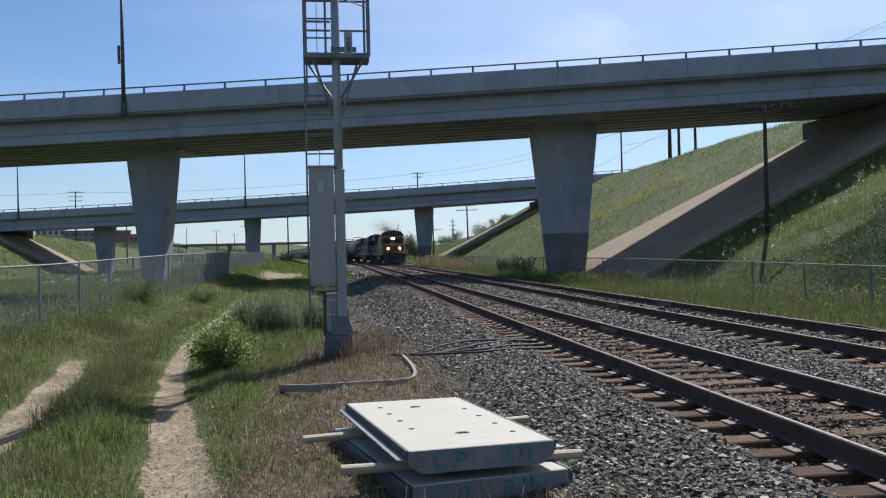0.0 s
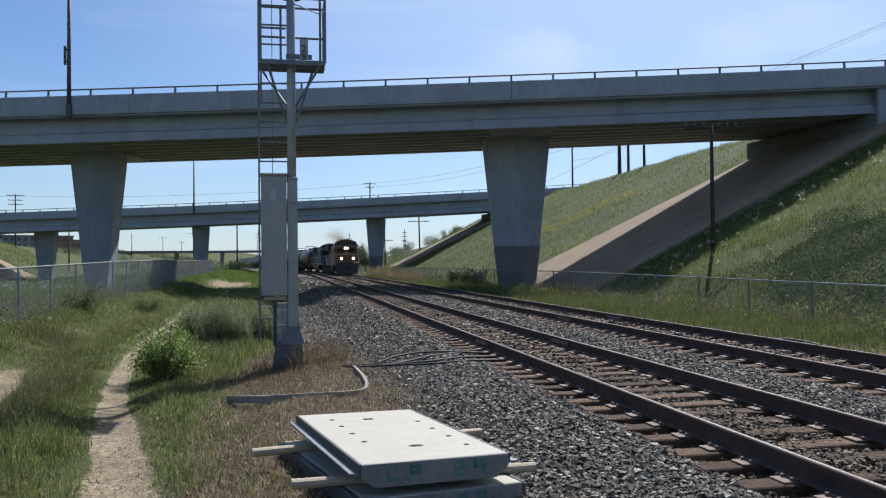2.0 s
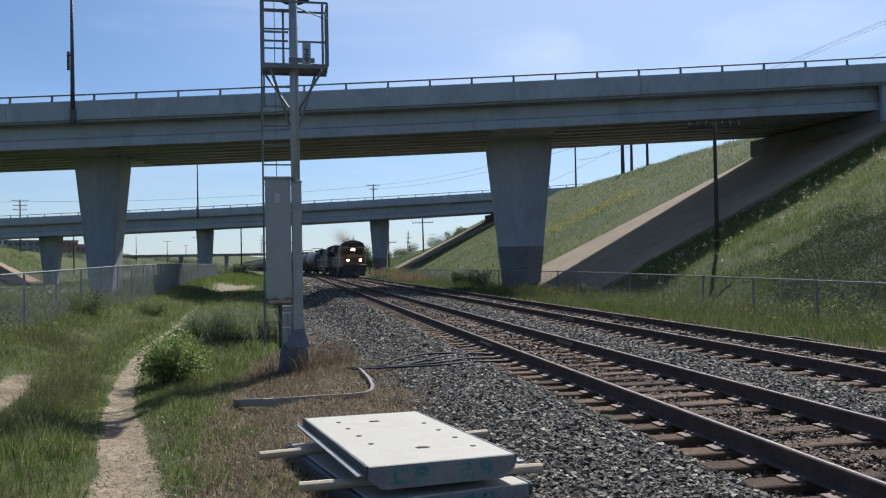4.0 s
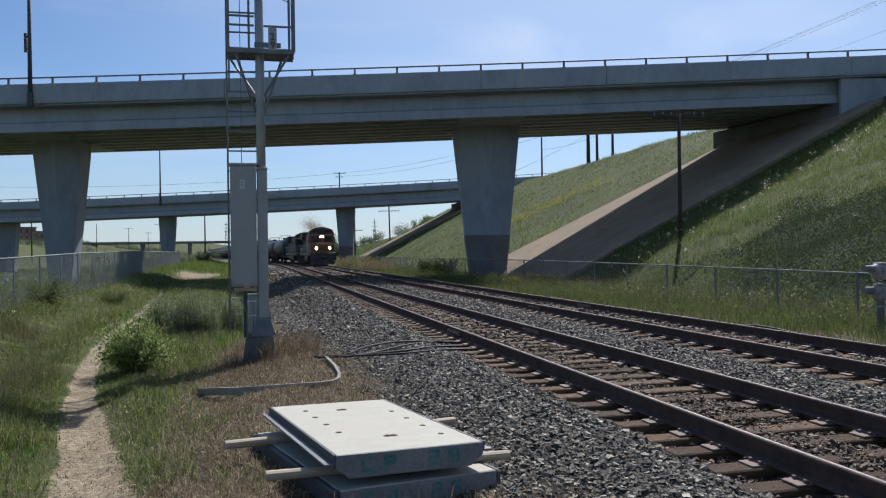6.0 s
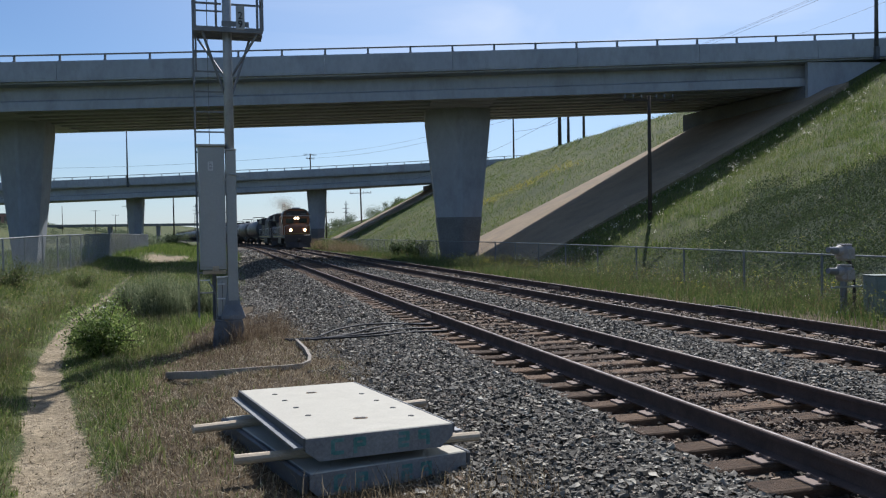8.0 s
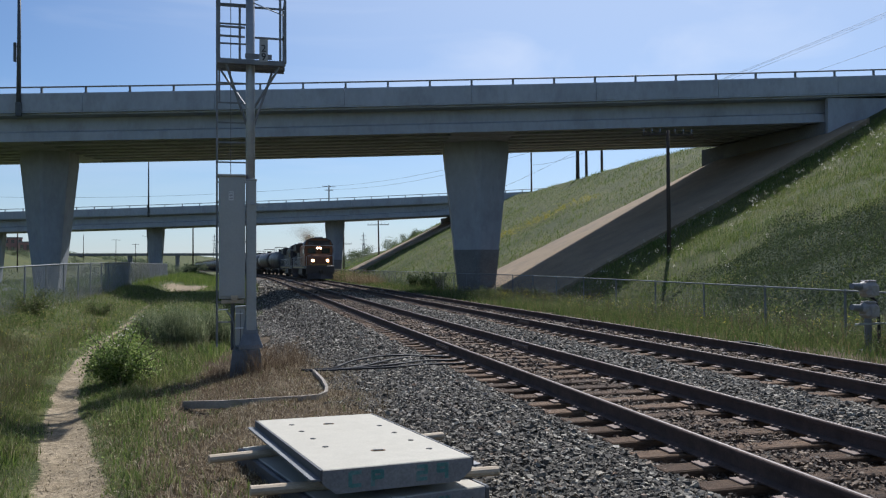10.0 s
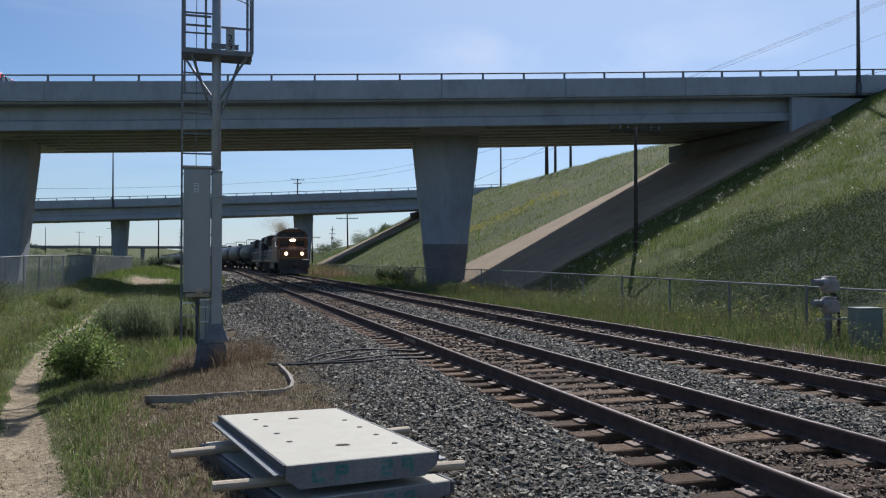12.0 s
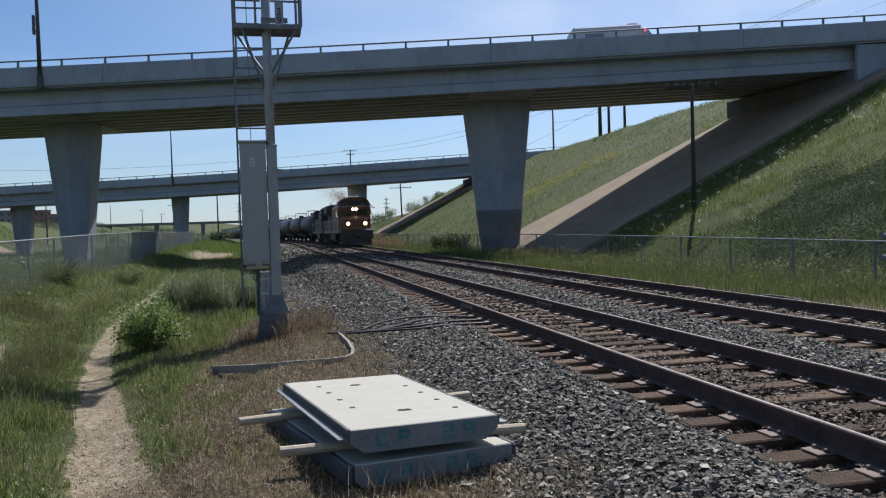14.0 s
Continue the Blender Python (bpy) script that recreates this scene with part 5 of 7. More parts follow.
        part("brow_panel", bm, upper, cab, "sooty panel over the windscreens")
        bm = bmesh.new()
        box(bm, s * 0.85, -0.04, 4.08, 0.5, 0.06, 0.2, bevel=0.01)
        board = part("number_board", bm, GALV_DARK, cab, "grey number board")
        bm = bmesh.new()
        for k in range(4):
            box(bm, s * 0.85 - 0.18 + 0.12 * k, -0.075, 4.08, 0.07, 0.012, 0.12)
        part("writing", bm, BLACK, board)
        # ditch lights: when lit, the ring's glow imitates the halo round the lamp
        bm = bmesh.new()
        rod(bm, (s * 0.81, -1.42, 2.17), (s * 0.81, -1.72, 2.17), 0.205, seg=16)
        box(bm, s * 0.81, -1.5, 1.95, 0.12, 0.12, 0.4)
        case = part("ditch_light", bm, LOCO_DARK, t, "lit round ditch light")
        bm = bmesh.new()
        rod(bm, (s * 0.81, -1.71, 2.17), (s * 0.81, -1.735, 2.17), 0.195, seg=16)
        part("lamp_ring", bm, HEADLAMP_HALO if lit else SILVER, case, "warm lamp halo made as a glowing ring" if lit else "")
        # lamp disc drawn large to take in its bloom
        bm = bmesh.new()
        rod(bm, (s * 0.81, -1.735, 2.17), (s * 0.81, -1.76, 2.17), 0.14, seg=16)
        part("lamp", bm, HEADLAMP if lit else GALV, case, "glowing warm lamp" if lit else "")
        # front steps and handrails
        for k in range(4):
            bm = bmesh.new()
            box(bm, s * 1.32, -1.66 + 0.03 * k, 0.35 + 0.34 * k, 0.42, 0.3, 0.05)
            part("step", bm, LOCO_DARK, t)
        bm = bmesh.new()
        tube(bm, [(s * 1.5, -1.55, 1.6), (s * 1.5, -1.55, 2.6), (s * 1.3, -1.55, 2.72), (s * 1.0, -1.55, 2.72)], 0.03, 6)
        part("handrail", bm, SILVER, t)
        bm = bmesh.new()
        tube(bm, [(s * 1.5, 2.75, 2.65), (s * 1.5, 11, 2.65), (s * 1.5, 19.8, 2.65)], 0.028, 6)
        for k in range(10):
            rod(bm, (s * 1.5, 2.8 + 1.88 * k, 1.58), (s * 1.5, 2.8 + 1.88 * k, 2.65), 0.022, seg=6)
        part("handrail", bm, SILVER, t)
        bm = bmesh.new()
        box(bm, s * 1.53, 10.5, 1.44, 0.014, 18, 0.12)
        part("stripe", bm, YELLOW, t, "yellow stripe along the frame")
    bm = bmesh.new()
    box(bm, 0, -0.1, 3.585, 0.68, 0.24, 0.40, bevel=0.05)
    hl = part("headlight", bm, LOCO_DARK, t, "twin headlight over the windscreens")
    for s in (-0.15, 0.15):
        # halo ring and widened lamp disc, as on the ditch lights
        bm = bmesh.new()
        rod(bm, (s, -0.21, 3.585), (s, -0.24, 3.585), 0.148, seg=16)
        part("lamp_ring", bm, HEADLAMP_HALO if lit else SILVER, hl)
        bm = bmesh.new()
        rod(bm, (s, -0.24, 3.585), (s, -0.26, 3.585), 0.125, seg=16)
        part("lamp", bm, HEADLAMP if lit else GALV, hl)
    bm = bmesh.new()
    box(bm, 0.1, 1.3, 4.8, 0.9, 1.1, 0.22, bevel=0.05)
    rod(bm, (-0.8, 0.5, 4.5), (-0.8, 0.5, 4.75), 0.04, seg=6)
    part("roof_unit", bm, SILVER, t, "pale air-conditioning unit on the cab roof")
    bm = bmesh.new()
    for k, x in enumerate((-0.24, -0.08, 0.08, 0.24)):
        rod(bm, (x, 2.1, 4.68), (x, 1.7 - 0.06 * k, 4.72), 0.03, 0.06, 8)
    part("horn", bm, SILVER, t)
    # long hood
    bm = bmesh.new()
    loft(bm, [[(x, y, z) for x, z in ((-1.0, 1.6), (1.0, 1.6), (1.0, 4.0), (0.72, 4.28), (-0.72, 4.28), (-1.0, 4.0))] for y in (2.72, 14.6)])
    part("hood", bm, body, t)
    bm = bmesh.new()
    box(bm, 0, 4.6, 3.75, 2.5, 3.2, 1.0, bevel=0.12)
    part("blower_housing", bm, body, t)
    bm = bmesh.new()
    loft(bm, [[(x, y, z) for x, z in ((-1.05, 1.6), (1.05, 1.6), (1.05, 3.3), (1.52, 3.62), (1.52, 4.35), (1.2, 4.5), (-1.2, 4.5), (-1.52, 4.35), (-1.52, 3.62), (-1.05, 3.3))] for y in (14.62, 19.4)])
    part("radiator_housing", bm, upper, t)
    for s in (-1, 1):
        for k in range(9):
            bm = bmesh.new()
            box(bm, s * 1.008, 6.9 + 0.82 * k, 2.75, 0.02, 0.74, 1.9, bevel=0.006)
            part("hood_door", bm, body, t)
    bm = bmesh.new()
    box(bm, 0, 9.4, 4.36, 0.75, 1.0, 0.2, bevel=0.04)
    part("exhaust_stack", bm, LOCO_DARK, t)
    bm = bmesh.new()
    loft(bm, [[(x, y, z) for x, z in ((-1.35, 1.25), (1.35, 1.25), (1.35, 0.6), (1.0, 0.3), (-1.0, 0.3), (-1.35, 0.6))] for y in (6.4, 12.0)])
    part("fuel_tank", bm, LOCO_DARK, t)
    add_bogie(t, 3.0, (-1.85, 0.0, 1.85))
    add_bogie(t, 15.4, (-1.85, 0.0, 1.85))
    return t


def build_tank_car():
    t = thing("tank_car", "dusty black cylindrical railway tank car", "tank car", pose(0, 0, 0), "tank cars of the freight train")
    bm = bmesh.new()
    rings = []
    for y, f in ((-7.9, 0.05), (-7.8, 0.45), (-7.55, 0.75), (-7.2, 0.93), (-6.8, 1.0), (0, 0.999), (6.8, 1.0), (7.2, 0.93), (7.55, 0.75), (7.8, 0.45), (7.9, 0.05)):
        rings.append([(1.5 * f * math.cos(a), y, 2.75 + 1.5 * f * math.sin(a)) for a in [2 * math.pi * k / 28 for k in range(28)]])
    loft(bm, rings)
    part("tank", bm, TANK_BLACK, t, "", True)
    for y in (-5.2, -2.6, 2.6, 5.2):
        bm = bmesh.new()
        loft(bm, [[(1.512 * math.cos(a), yy, 2.75 + 1.512 * math.sin(a)) for a in [2 * math.pi * k / 28 for k in range(28)]] for yy in (y - 0.05, y + 0.05)])
        part("band", bm, TANK_BLACK, t)
    bm = bmesh.new()
    rod(bm, (0, 0, 4.2), (0, 0, 4.5), 0.42, seg=16)
    rod(bm, (0, 0, 4.5), (0, 0, 4.58), 0.46, seg=16)
    part("manway", bm, LOCO_DARK, t)
    bm = bmesh.new()
    for y in (-1.3, 1.3):
        for x in (-0.9, 0.9):
            rod(bm, (x, y, 3.95), (x, y, 4.95), 0.03, seg=6)
        rod(bm, (-0.9, y, 4.95), (0.9, y, 4.95), 0.03, seg=6)
    for x in (-0.9, 0.9):
        rod(bm, (x, -1.3, 4.95), (x, 1.3, 4.95), 0.03, seg=6)
    part("guard_rail", bm, BOGIE, t)
    bm = bmesh.new()
    for s in (-1, 1):
        box(bm, 0, s * 7.2, 1.15, 2.6, 1.6, 0.3, bevel=0.03)
        box(bm, 0, s * 8.35, 0.95, 0.3, 0.8, 0.3)
        for x in (-1.25, 1.25):
            rod(bm, (x, s * 7.9, 0.5), (x, s * 7.9, 2.3), 0.025, seg=6)
    box(bm, 0, 0, 1.2, 0.6, 14.0, 0.24)
    part("underframe", bm, LOCO_DARK, t)
    for s in (-1, 1):
        bm = bmesh.new()
        for x in (1.5, 1.85):
            rod(bm, (s * x * 0.92, 0.0, 1.2), (s * x * 0.92, 0.0, 3.2), 0.02, seg=6)
        part("side_ladder", bm, BOGIE, t)
    for y in (-5.6, 5.6):
        add_bogie(t, y, (-0.88, 0.88), False)
    return t


LEAD = build_loco("orange and black freight locomotive with blazing headlights", ORANGE, LOCO_DARK, True)
SECOND = build_loco("dark blue trailing freight locomotive", LOCO_BLUE, LOCO_DARK, False)
first_car = build_tank_car()
TANK_CARS = [first_car] + [copy_thing(first_car, pose(0, 0, 0)) for k in range(27)]


def lead_y(t):
    """Where the leading cab's front is."""
    return 111.1 - 1.6 * t - 0.065 * t * t


# ---- exhaust ----
def smoke_material():
    m, n, l, b = tree_of("thin_brown_smoke")
    tr = n.new("ShaderNodeBsdfTransparent")
    df = n.new("ShaderNodeBsdfTranslucent")
    df.inputs["Color"].default_value = (0.28, 0.245, 0.19, 1)
    ms = n.new("ShaderNodeMixShader")
    ms.inputs[0].default_value = 0.10
    l.new(tr.outputs[0], ms.inputs[1])
    l.new(df.outputs[0], ms.inputs[2])
    l.new(ms.outputs[0], n["Material Output"].inputs["Surface"])
    return m


SMOKE = smoke_material()
PUFFS = []
for k in range(4):
    t = thing("exhaust_puff", "thin brown diesel exhaust smoke above the locomotive", "smoke", pose(0, 0, 0), "exhaust smoke")
    r = np.random.RandomState(300 + k)
    n = 9000
    c = r.randn(n, 1, 3) * np.array([0.5, 0.8, 0.40]) * (0.7 + 0.25 * k)
    V = c + r.randn(n, 3, 3) * 0.034
    o = part("puff", raw_mesh("puff", V.reshape(-1, 3), np.arange(3 * n).reshape(-1, 3), SMOKE), None, t)
    o.visible_shadow = False
    tagged(o, kind="stuff")
    PUFFS.append((t, k))


# ---- truck on the bridge ----
def build_truck():
    t = thing("ambulance_truck", "white box-bodied ambulance truck with a red beacon crossing the bridge", "truck", pose(0, 0, 0))
    white = surface("white_vehicle_paint", (0.46, 0.47, 0.50), (0.56, 0.57, 0.60), 1.0, 20, 0.35, relief=0)
    tyre = surface("tyre_rubber", (0.02, 0.02, 0.02), (0.04, 0.04, 0.04), 4, 50, 0.85, relief=0)
    bm = bmesh.new()
    box(bm, -0.95, 0, 1.75, 5.0, 2.3, 2.1, bevel=0.1)
    part("box_body", bm, white, t, "white box body")
    bm = bmesh.new()
    box(bm, -1.9, -1.16, 2.1, 1.4, 0.02, 0.34)
    part("stripe", bm, surface("grey_blue_stripe", (0.16, 0.18, 0.24), (0.22, 0.25, 0.32), 2, 20, 0.5, relief=0), t, "dark stripe along the side")
    bm = bmesh.new()
    loft(bm, [[(1.55, s * 1.05, 0.6), (3.05, s * 1.0, 0.6), (3.1, s * 0.95, 1.35), (2.55, s * 0.95, 1.55), (2.1, s * 0.9, 2.45), (1.55, s * 0.95, 2.55)] for s in (-1, 1)])
    bmesh.ops.bevel(bm, geom=bm.edges[:], offset=0.05, segments=2, affect="EDGES")
    part("cab", bm, white, t)
    bm = bmesh.new()
    loft(bm, [[(2.62, s * 0.85, 1.62), (2.15, s * 0.82, 2.4), (2.19, s * 0.82, 2.42), (2.66, s * 0.85, 1.62)] for s in (-1, 1)])
    part("windscreen", bm, WINDSCREEN, t)
    for x in (-1.7, 2.3):
        for s in (-1, 1):
            bm = bmesh.new()
            rod(bm, (0, s * 0.82, 0), (0, s * 1.08, 0), 0.42, seg=20)
            w = part("wheel", bm, tyre, t)
            w.matrix_basis = pose(x, 0, 0.42)
    bm = bmesh.new()
    box(bm, 1.05, 0, 2.9, 0.7, 1.5, 0.22, bevel=0.05)
    part("roof_unit", bm, white, t)
    bm = bmesh.new()
    box(bm, 1.9, -0.75, 2.45, 0.22, 0.5, 0.2, bevel=0.04)
    box(bm, 1.9, 0.75, 2.45, 0.22, 0.5, 0.2, bevel=0.04)
    part("beacon", bm, BEACON, t, "lit red beacon")
    return t


TRUCK = build_truck()


def truck_pose(t):
    s = -11.2 + 21.1 * (t - 12.5)
    p = near.at(s, 5.0, 1.62 + 0.36)
    rise = math.degrees(math.atan(near.grade + 2 * near.curve * s))
    return Matrix.Translation(p) @ pose(0, 0, 0, 0, 0, -SKEW) @ pose(0, 0, 0, 0, -rise, 0)


# ---- distance ----
def build_building(x, y, w, d, h, wall, storeys, bays, label):
    z = float(ground_z(x, y))
    t = thing("apartment_building", label, "building", pose(x, y, z - 0.5, 0, 0, 15), "distant buildings")
    bm = bmesh.new()
    box(bm, 0, 0, h / 2, w, d, h)
    part("wall", bm, wall, t)
    bm = bmesh.new()
    box(bm, 0, 0, h + 0.3, w + 0.6, d + 0.6, 0.6)
    part("roof", bm, CONCRETE_DARK, t)
    fr = None
    for a in range(storeys):
        for b in range(bays):
            if fr is None:
                bm = bmesh.new()
                box(bm, 0, 0, 0, w / bays * 0.5, 0.2, h / storeys * 0.5)
                fr = mesh_of("window", bm, WINDSCREEN)
            o = new("window", fr)
            o.parent = t
            o.matrix_basis = pose(-w / 2 + w * (b + 0.5) / bays, -d / 2 - 0.03, h * (a + 0.55) / storeys)
    return t


BRICK_FAR = surface("red_brick_far", (0.34, 0.18, 0.15), (0.42, 0.24, 0.20), 0.3, 2, 0.9, relief=0)
GREY_FAR = surface("grey_render_far", (0.22, 0.22, 0.23), (0.32, 0.32, 0.32), 0.3, 2, 0.9, relief=0)
WHITE_FAR = surface("pale_render_far", (0.50, 0.50, 0.50), (0.62, 0.61, 0.60), 0.3, 2, 0.9, relief=0)
build_building(-158, 470, 15, 14, 8.6, WHITE_FAR, 2, 5, "pale apartment building on the far rise")
build_building(-138, 472, 26, 12, 7.2, GREY_FAR, 2, 8, "long grey apartment building on the far rise")
build_building(-119.5, 470, 9, 12, 7.6, BRICK_FAR, 2, 3, "red brick apartment building on the far rise")
build_building(-111.5, 468, 9, 12, 5.6, BRICK_FAR, 1, 3, "low red brick building on the far rise")

# low road bridge far down the line
lb = thing("road_bridge", "low dark road bridge far down the line", "bridge", pose(0, 0, 0))
bm = bmesh.new()
box(bm, -70, 520, 9.8, 190, 10, 1.5)
part("deck_slab", bm, CONCRETE_DARK, lb)
for x in range(-150, 20, 28):
    bm = bmesh.new()
    box(bm, x, 520, 4.3, 2, 8, 10)
    part("pier", bm, CONCRETE_DARK, lb)


def build_pylon(x, y, h):
    t = thing("transmission_tower", "steel lattice transmission tower far off", "pylon", pose(x, y, float(ground_z(x, y))))
    bm = bmesh.new()
    for sx, sy in ((-1, -1), (1, -1), (1, 1), (-1, 1)):
        beam(bm, (sx * h * 0.06, sy * h * 0.06, 0), (sx * h * 0.018, sy * h * 0.018, h * 0.7), 0.28, 0.28)
        beam(bm, (sx * h * 0.018, sy * h * 0.018, h * 0.7), (0, 0, h), 0.25, 0.25)
    for k in range(6):
        a, b = 0.06 - 0.007 * k, 0.06 - 0.007 * (k + 1)
        z0, z1 = h * 0.7 * k / 6, h * 0.7 * (k + 1) / 6
        for s in (-1, 1):
            beam(bm, (-a * h, s * a * h, z0), (b * h, s * b * h, z1), 0.2, 0.2)
            beam(bm, (a * h, s * a * h, z0), (-b * h, s * b * h, z1), 0.2, 0.2)
    part("lattice", bm, GALV_DARK, t)
    for z, w in ((0.66, 0.085), (0.78, 0.10), (0.9, 0.07)):
        bm = bmesh.new()
        beam(bm, (-w * h, 0, z * h), (w * h, 0, z * h), 0.4, 0.4)
        part("crossarm", bm, GALV_DARK, t)
    return t


build_pylon(108.0, 700, 31)
build_pylon(-30, 1000, 36)
build_pylon(100, 1200, 40)


# ---- overhead wires ----
def build_wire(a, b, sag, r):
    t = thing("overhead_wire", "thin sagging overhead wire between poles", "wire", pose(0, 0, 0), "overhead wires")
    bm = bmesh.new()
    a, b = Vector(a), Vector(b)
    tube(bm, [a.lerp(b, k / 16) - Vector((0, 0, sag * 4 * (k / 16) * (1 - k / 16))) for k in range(17)], r, 4)
    part("strand", bm, WIRE, t)


build_wire((48.5, 107, 21.2), (20.9, 190, 21.2), 1.5, 0.02)
build_wire((48.5, 99, 20.6), (21.4, 190, 20.4), 2.0, 0.02)
build_wire((48.5, 107, 20.0), (140, 40, 38.0), 2.0, 0.022)
build_wire((48.5, 99, 20.4), (140, 44, 40.0), 2.0, 0.022)
build_wire((48.5, 104, 19.0), (26.3, 151, 10.6), 2.0, 0.02)
build_wire((48.5, 99, 18.4), (48.5, 126, 19.0), 0.6, 0.02)
build_wire((20.9, 190, 21.1), (-60.8, 200, 18.3), 1.2, 0.025)
build_wire((-60.8, 200, 18.3), (-140, 180, 18.0), 1.2, 0.025)
build_wire((82.0, 120.4, 34.1), (87.9, 61.6, 37.2), 0.15, 0.022)
build_wire((83.7, 120.4, 34.3), (86.8, 61.6, 36.6), 0.15, 0.022)
build_wire((82.0, 120.4, 34.3), (87.9, 61.6, 37.5), 0.15, 0.022)
build_wire((101.2, 120.4, 36.7), (76.0, 61.6, 28.7), 0.15, 0.022)


# ---- ballast stones ----
def stones(x, y, z, size, seed):
    r = np.random.RandomState(seed)
    n = len(x)
    block = np.array([[sx, sy, sz] for sx in (-0.8, 0.8) for sy in (-0.8, 0.8) for sz in (-0.8, 0.8)])
    P = block[None] * (0.72 + 0.42 * r.rand(n, 8, 1)) + 0.2 * r.randn(n, 8, 3)
    P *= (1.15 * size[:, None] * (0.5 + 0.85 * r.rand(n, 3)))[:, None]
    q = r.randn(n, 4)
    q /= np.linalg.norm(q, axis=1, keepdims=True)
    a, b, c, d = q.T
    R = np.stack([1 - 2 * (c * c + d * d), 2 * (b * c - a * d), 2 * (b * d + a * c), 2 * (b * c + a * d), 1 - 2 * (b * b + d * d), 2 * (c * d - a * b), 2 * (b * d - a * c), 2 * (c * d + a * b), 1 - 2 * (b * b + c * c)], -1).reshape(n, 3, 3)
    P = np.einsum("nij,nkj->nki", R, P) * np.array([1.1, 1.1, 0.7]) + np.stack([x, y, z], -1)[:, None]
    tri = np.array([[0, 1, 3], [0, 3, 2], [4, 6, 7], [4, 7, 5], [0, 4, 5], [0, 5, 1], [2, 3, 7], [2, 7, 6], [1, 5, 7], [1, 7, 3], [0, 2, 6], [0, 6, 4]])
    F = (tri[None] + 8 * np.arange(n)[:, None, None]).reshape(-1, 3)
    P = P.reshape(-1, 3)
    # the undersides, bedded in the layer below, are left open
    a, b, c = P[F[:, 0]], P[F[:, 1]], P[F[:, 2]]
    up = np.cross(b - a, c - a)
    up = up[:, 2] / (np.linalg.norm(up, axis=1) + 1e-9)
    return P, F[up > -0.1]


BED = ((1.35, 1.75, 2.5, 3.05, 3.35, 3.7, 4.7, 5.7, 6.05, 6.6, 7.2, 7.6, 8.56, 9.5, 9.9, 10.3, 11.3), (-0.06, 0.0, 0.05, 0.08, 0.055, 0.0, 0.035, -0.01, 0.05, 0.09, 0.06, 0.0, 0.04, 0.0, 0.03, 0.02, -0.2))


def scatter_stones(name, label, zones, seed, fade=None, material=None, lift=0.0):
    r = np.random.RandomState(seed)
    xs, ys, ss = [], [], []
    for x0, x1, y0, y1, n, s0, s1 in zones:
        xs.append(r.uniform(x0, x1, n))
        ys.append(r.uniform(y0, y1, n))
        ss.append(r.uniform(s0, s1, n) * (1 + 0.5 * (r.rand(n) > 0.93)))
    x, y, s = map(np.concatenate, (xs, ys, ss))
    if fade:
        keep = r.rand(len(x)) < fade(x, y)
        x, y, s = x[keep], y[keep], s[keep]
    z = np.interp(x, *BED) - shoulder_drop(x, y) + s * np.where(r.rand(len(x)) < 0.6, r.uniform(-0.4, 0.4, len(x)), r.uniform(0.6, 1.5, len(x))) + lift
    low = ground_z(x, y) + 0.3 * s
    z = np.where(x < 0.9, low, np.where(x < 1.7, np.maximum(low, z), z))
    v, f = stones(x, y, z, s, seed + 1)
    return tagged(new(name, raw_mesh(name, v, f, material or STONE)), label, "ballast", kind="stuff")


def shoulder(x, y):
    e = np.interp(y, [13, 17, 34], [0.0, 0.6, 1.0])
    return step(1.15 - e, 1.95 - e, x + 0.3 * wobble(x, y, 0.8, 31))


scatter_stones("ballast_stones", "angular grey crushed stones of the ballast shoulder", [(1.0, 3.5, -6, 3.2, 4500, 0.02, 0.036), (1.0, 3.5, 3.2, 9, 50000, 0.008, 0.0185), (1.0, 3.5, 9, 16, 42000, 0.009, 0.0185), (0.2, 3.5, 16, 32, 48000, 0.011, 0.023), (0.0, 3.5, 32, 60, 24000, 0.018, 0.032), (0.0, 3.4, 60, 98, 9000, 0.045, 0.07)], 51, shoulder)
scatter_stones("ballast_stones", "angular grey crushed stones between the two tracks", [(5.75, 7.5, -6, 4, 4000, 0.02, 0.036), (5.75, 7.5, 4, 11, 30000, 0.009, 0.019), (5.75, 7.5, 11, 22, 26000, 0.010, 0.022), (5.75, 7.5, 22, 36, 16000, 0.013, 0.027), (5.75, 7.5, 36, 60, 10000, 0.018, 0.034)], 53)
scatter_stones("ballast_stones", "crushed stones lying between the ties", [(3.45, 5.85, -6, 2.5, 5000, 0.018, 0.032), (7.4, 9.8, -6, 5, 5000, 0.018, 0.034), (3.45, 5.85, 2.5, 12, 11000, 0.009, 0.020), (4.1, 5.3, 2.5, 12, 5500, 0.010, 0.022), (3.45, 5.85, 12, 30, 8000, 0.017, 0.032), (7.4, 9.8, 5, 16, 9000, 0.014, 0.027), (7.4, 9.8, 16, 50, 9000, 0.02, 0.04), (9.6, 11.0, 6, 40, 8000, 0.016, 0.032), (3.5, 9.8, 50, 95, 7000, 0.04, 0.07)], 57, None, STONE_BROWN)
scatter_stones("ballast_stones", "brown-stained stones lying among and over the ties", [(4.08, 5.34, 2.5, 12, 7500, 0.008, 0.018), (4.08, 5.34, 12, 40, 10000, 0.017, 0.032), (7.93, 9.2, 5, 16, 7000, 0.013, 0.026), (7.93, 9.2, 16, 50, 8000, 0.02, 0.04)], 58, lambda x, y: np.clip(0.22 + 1.0 * wobble(x, y, 0.45, 36), 0.03, 1), STONE_BROWN, 0.045)
rr = np.random.RandomState(71)
ry = rr.uniform(84, 132, 110)
rx = -0.30 * ry + rr.uniform(-5, 5, 110)
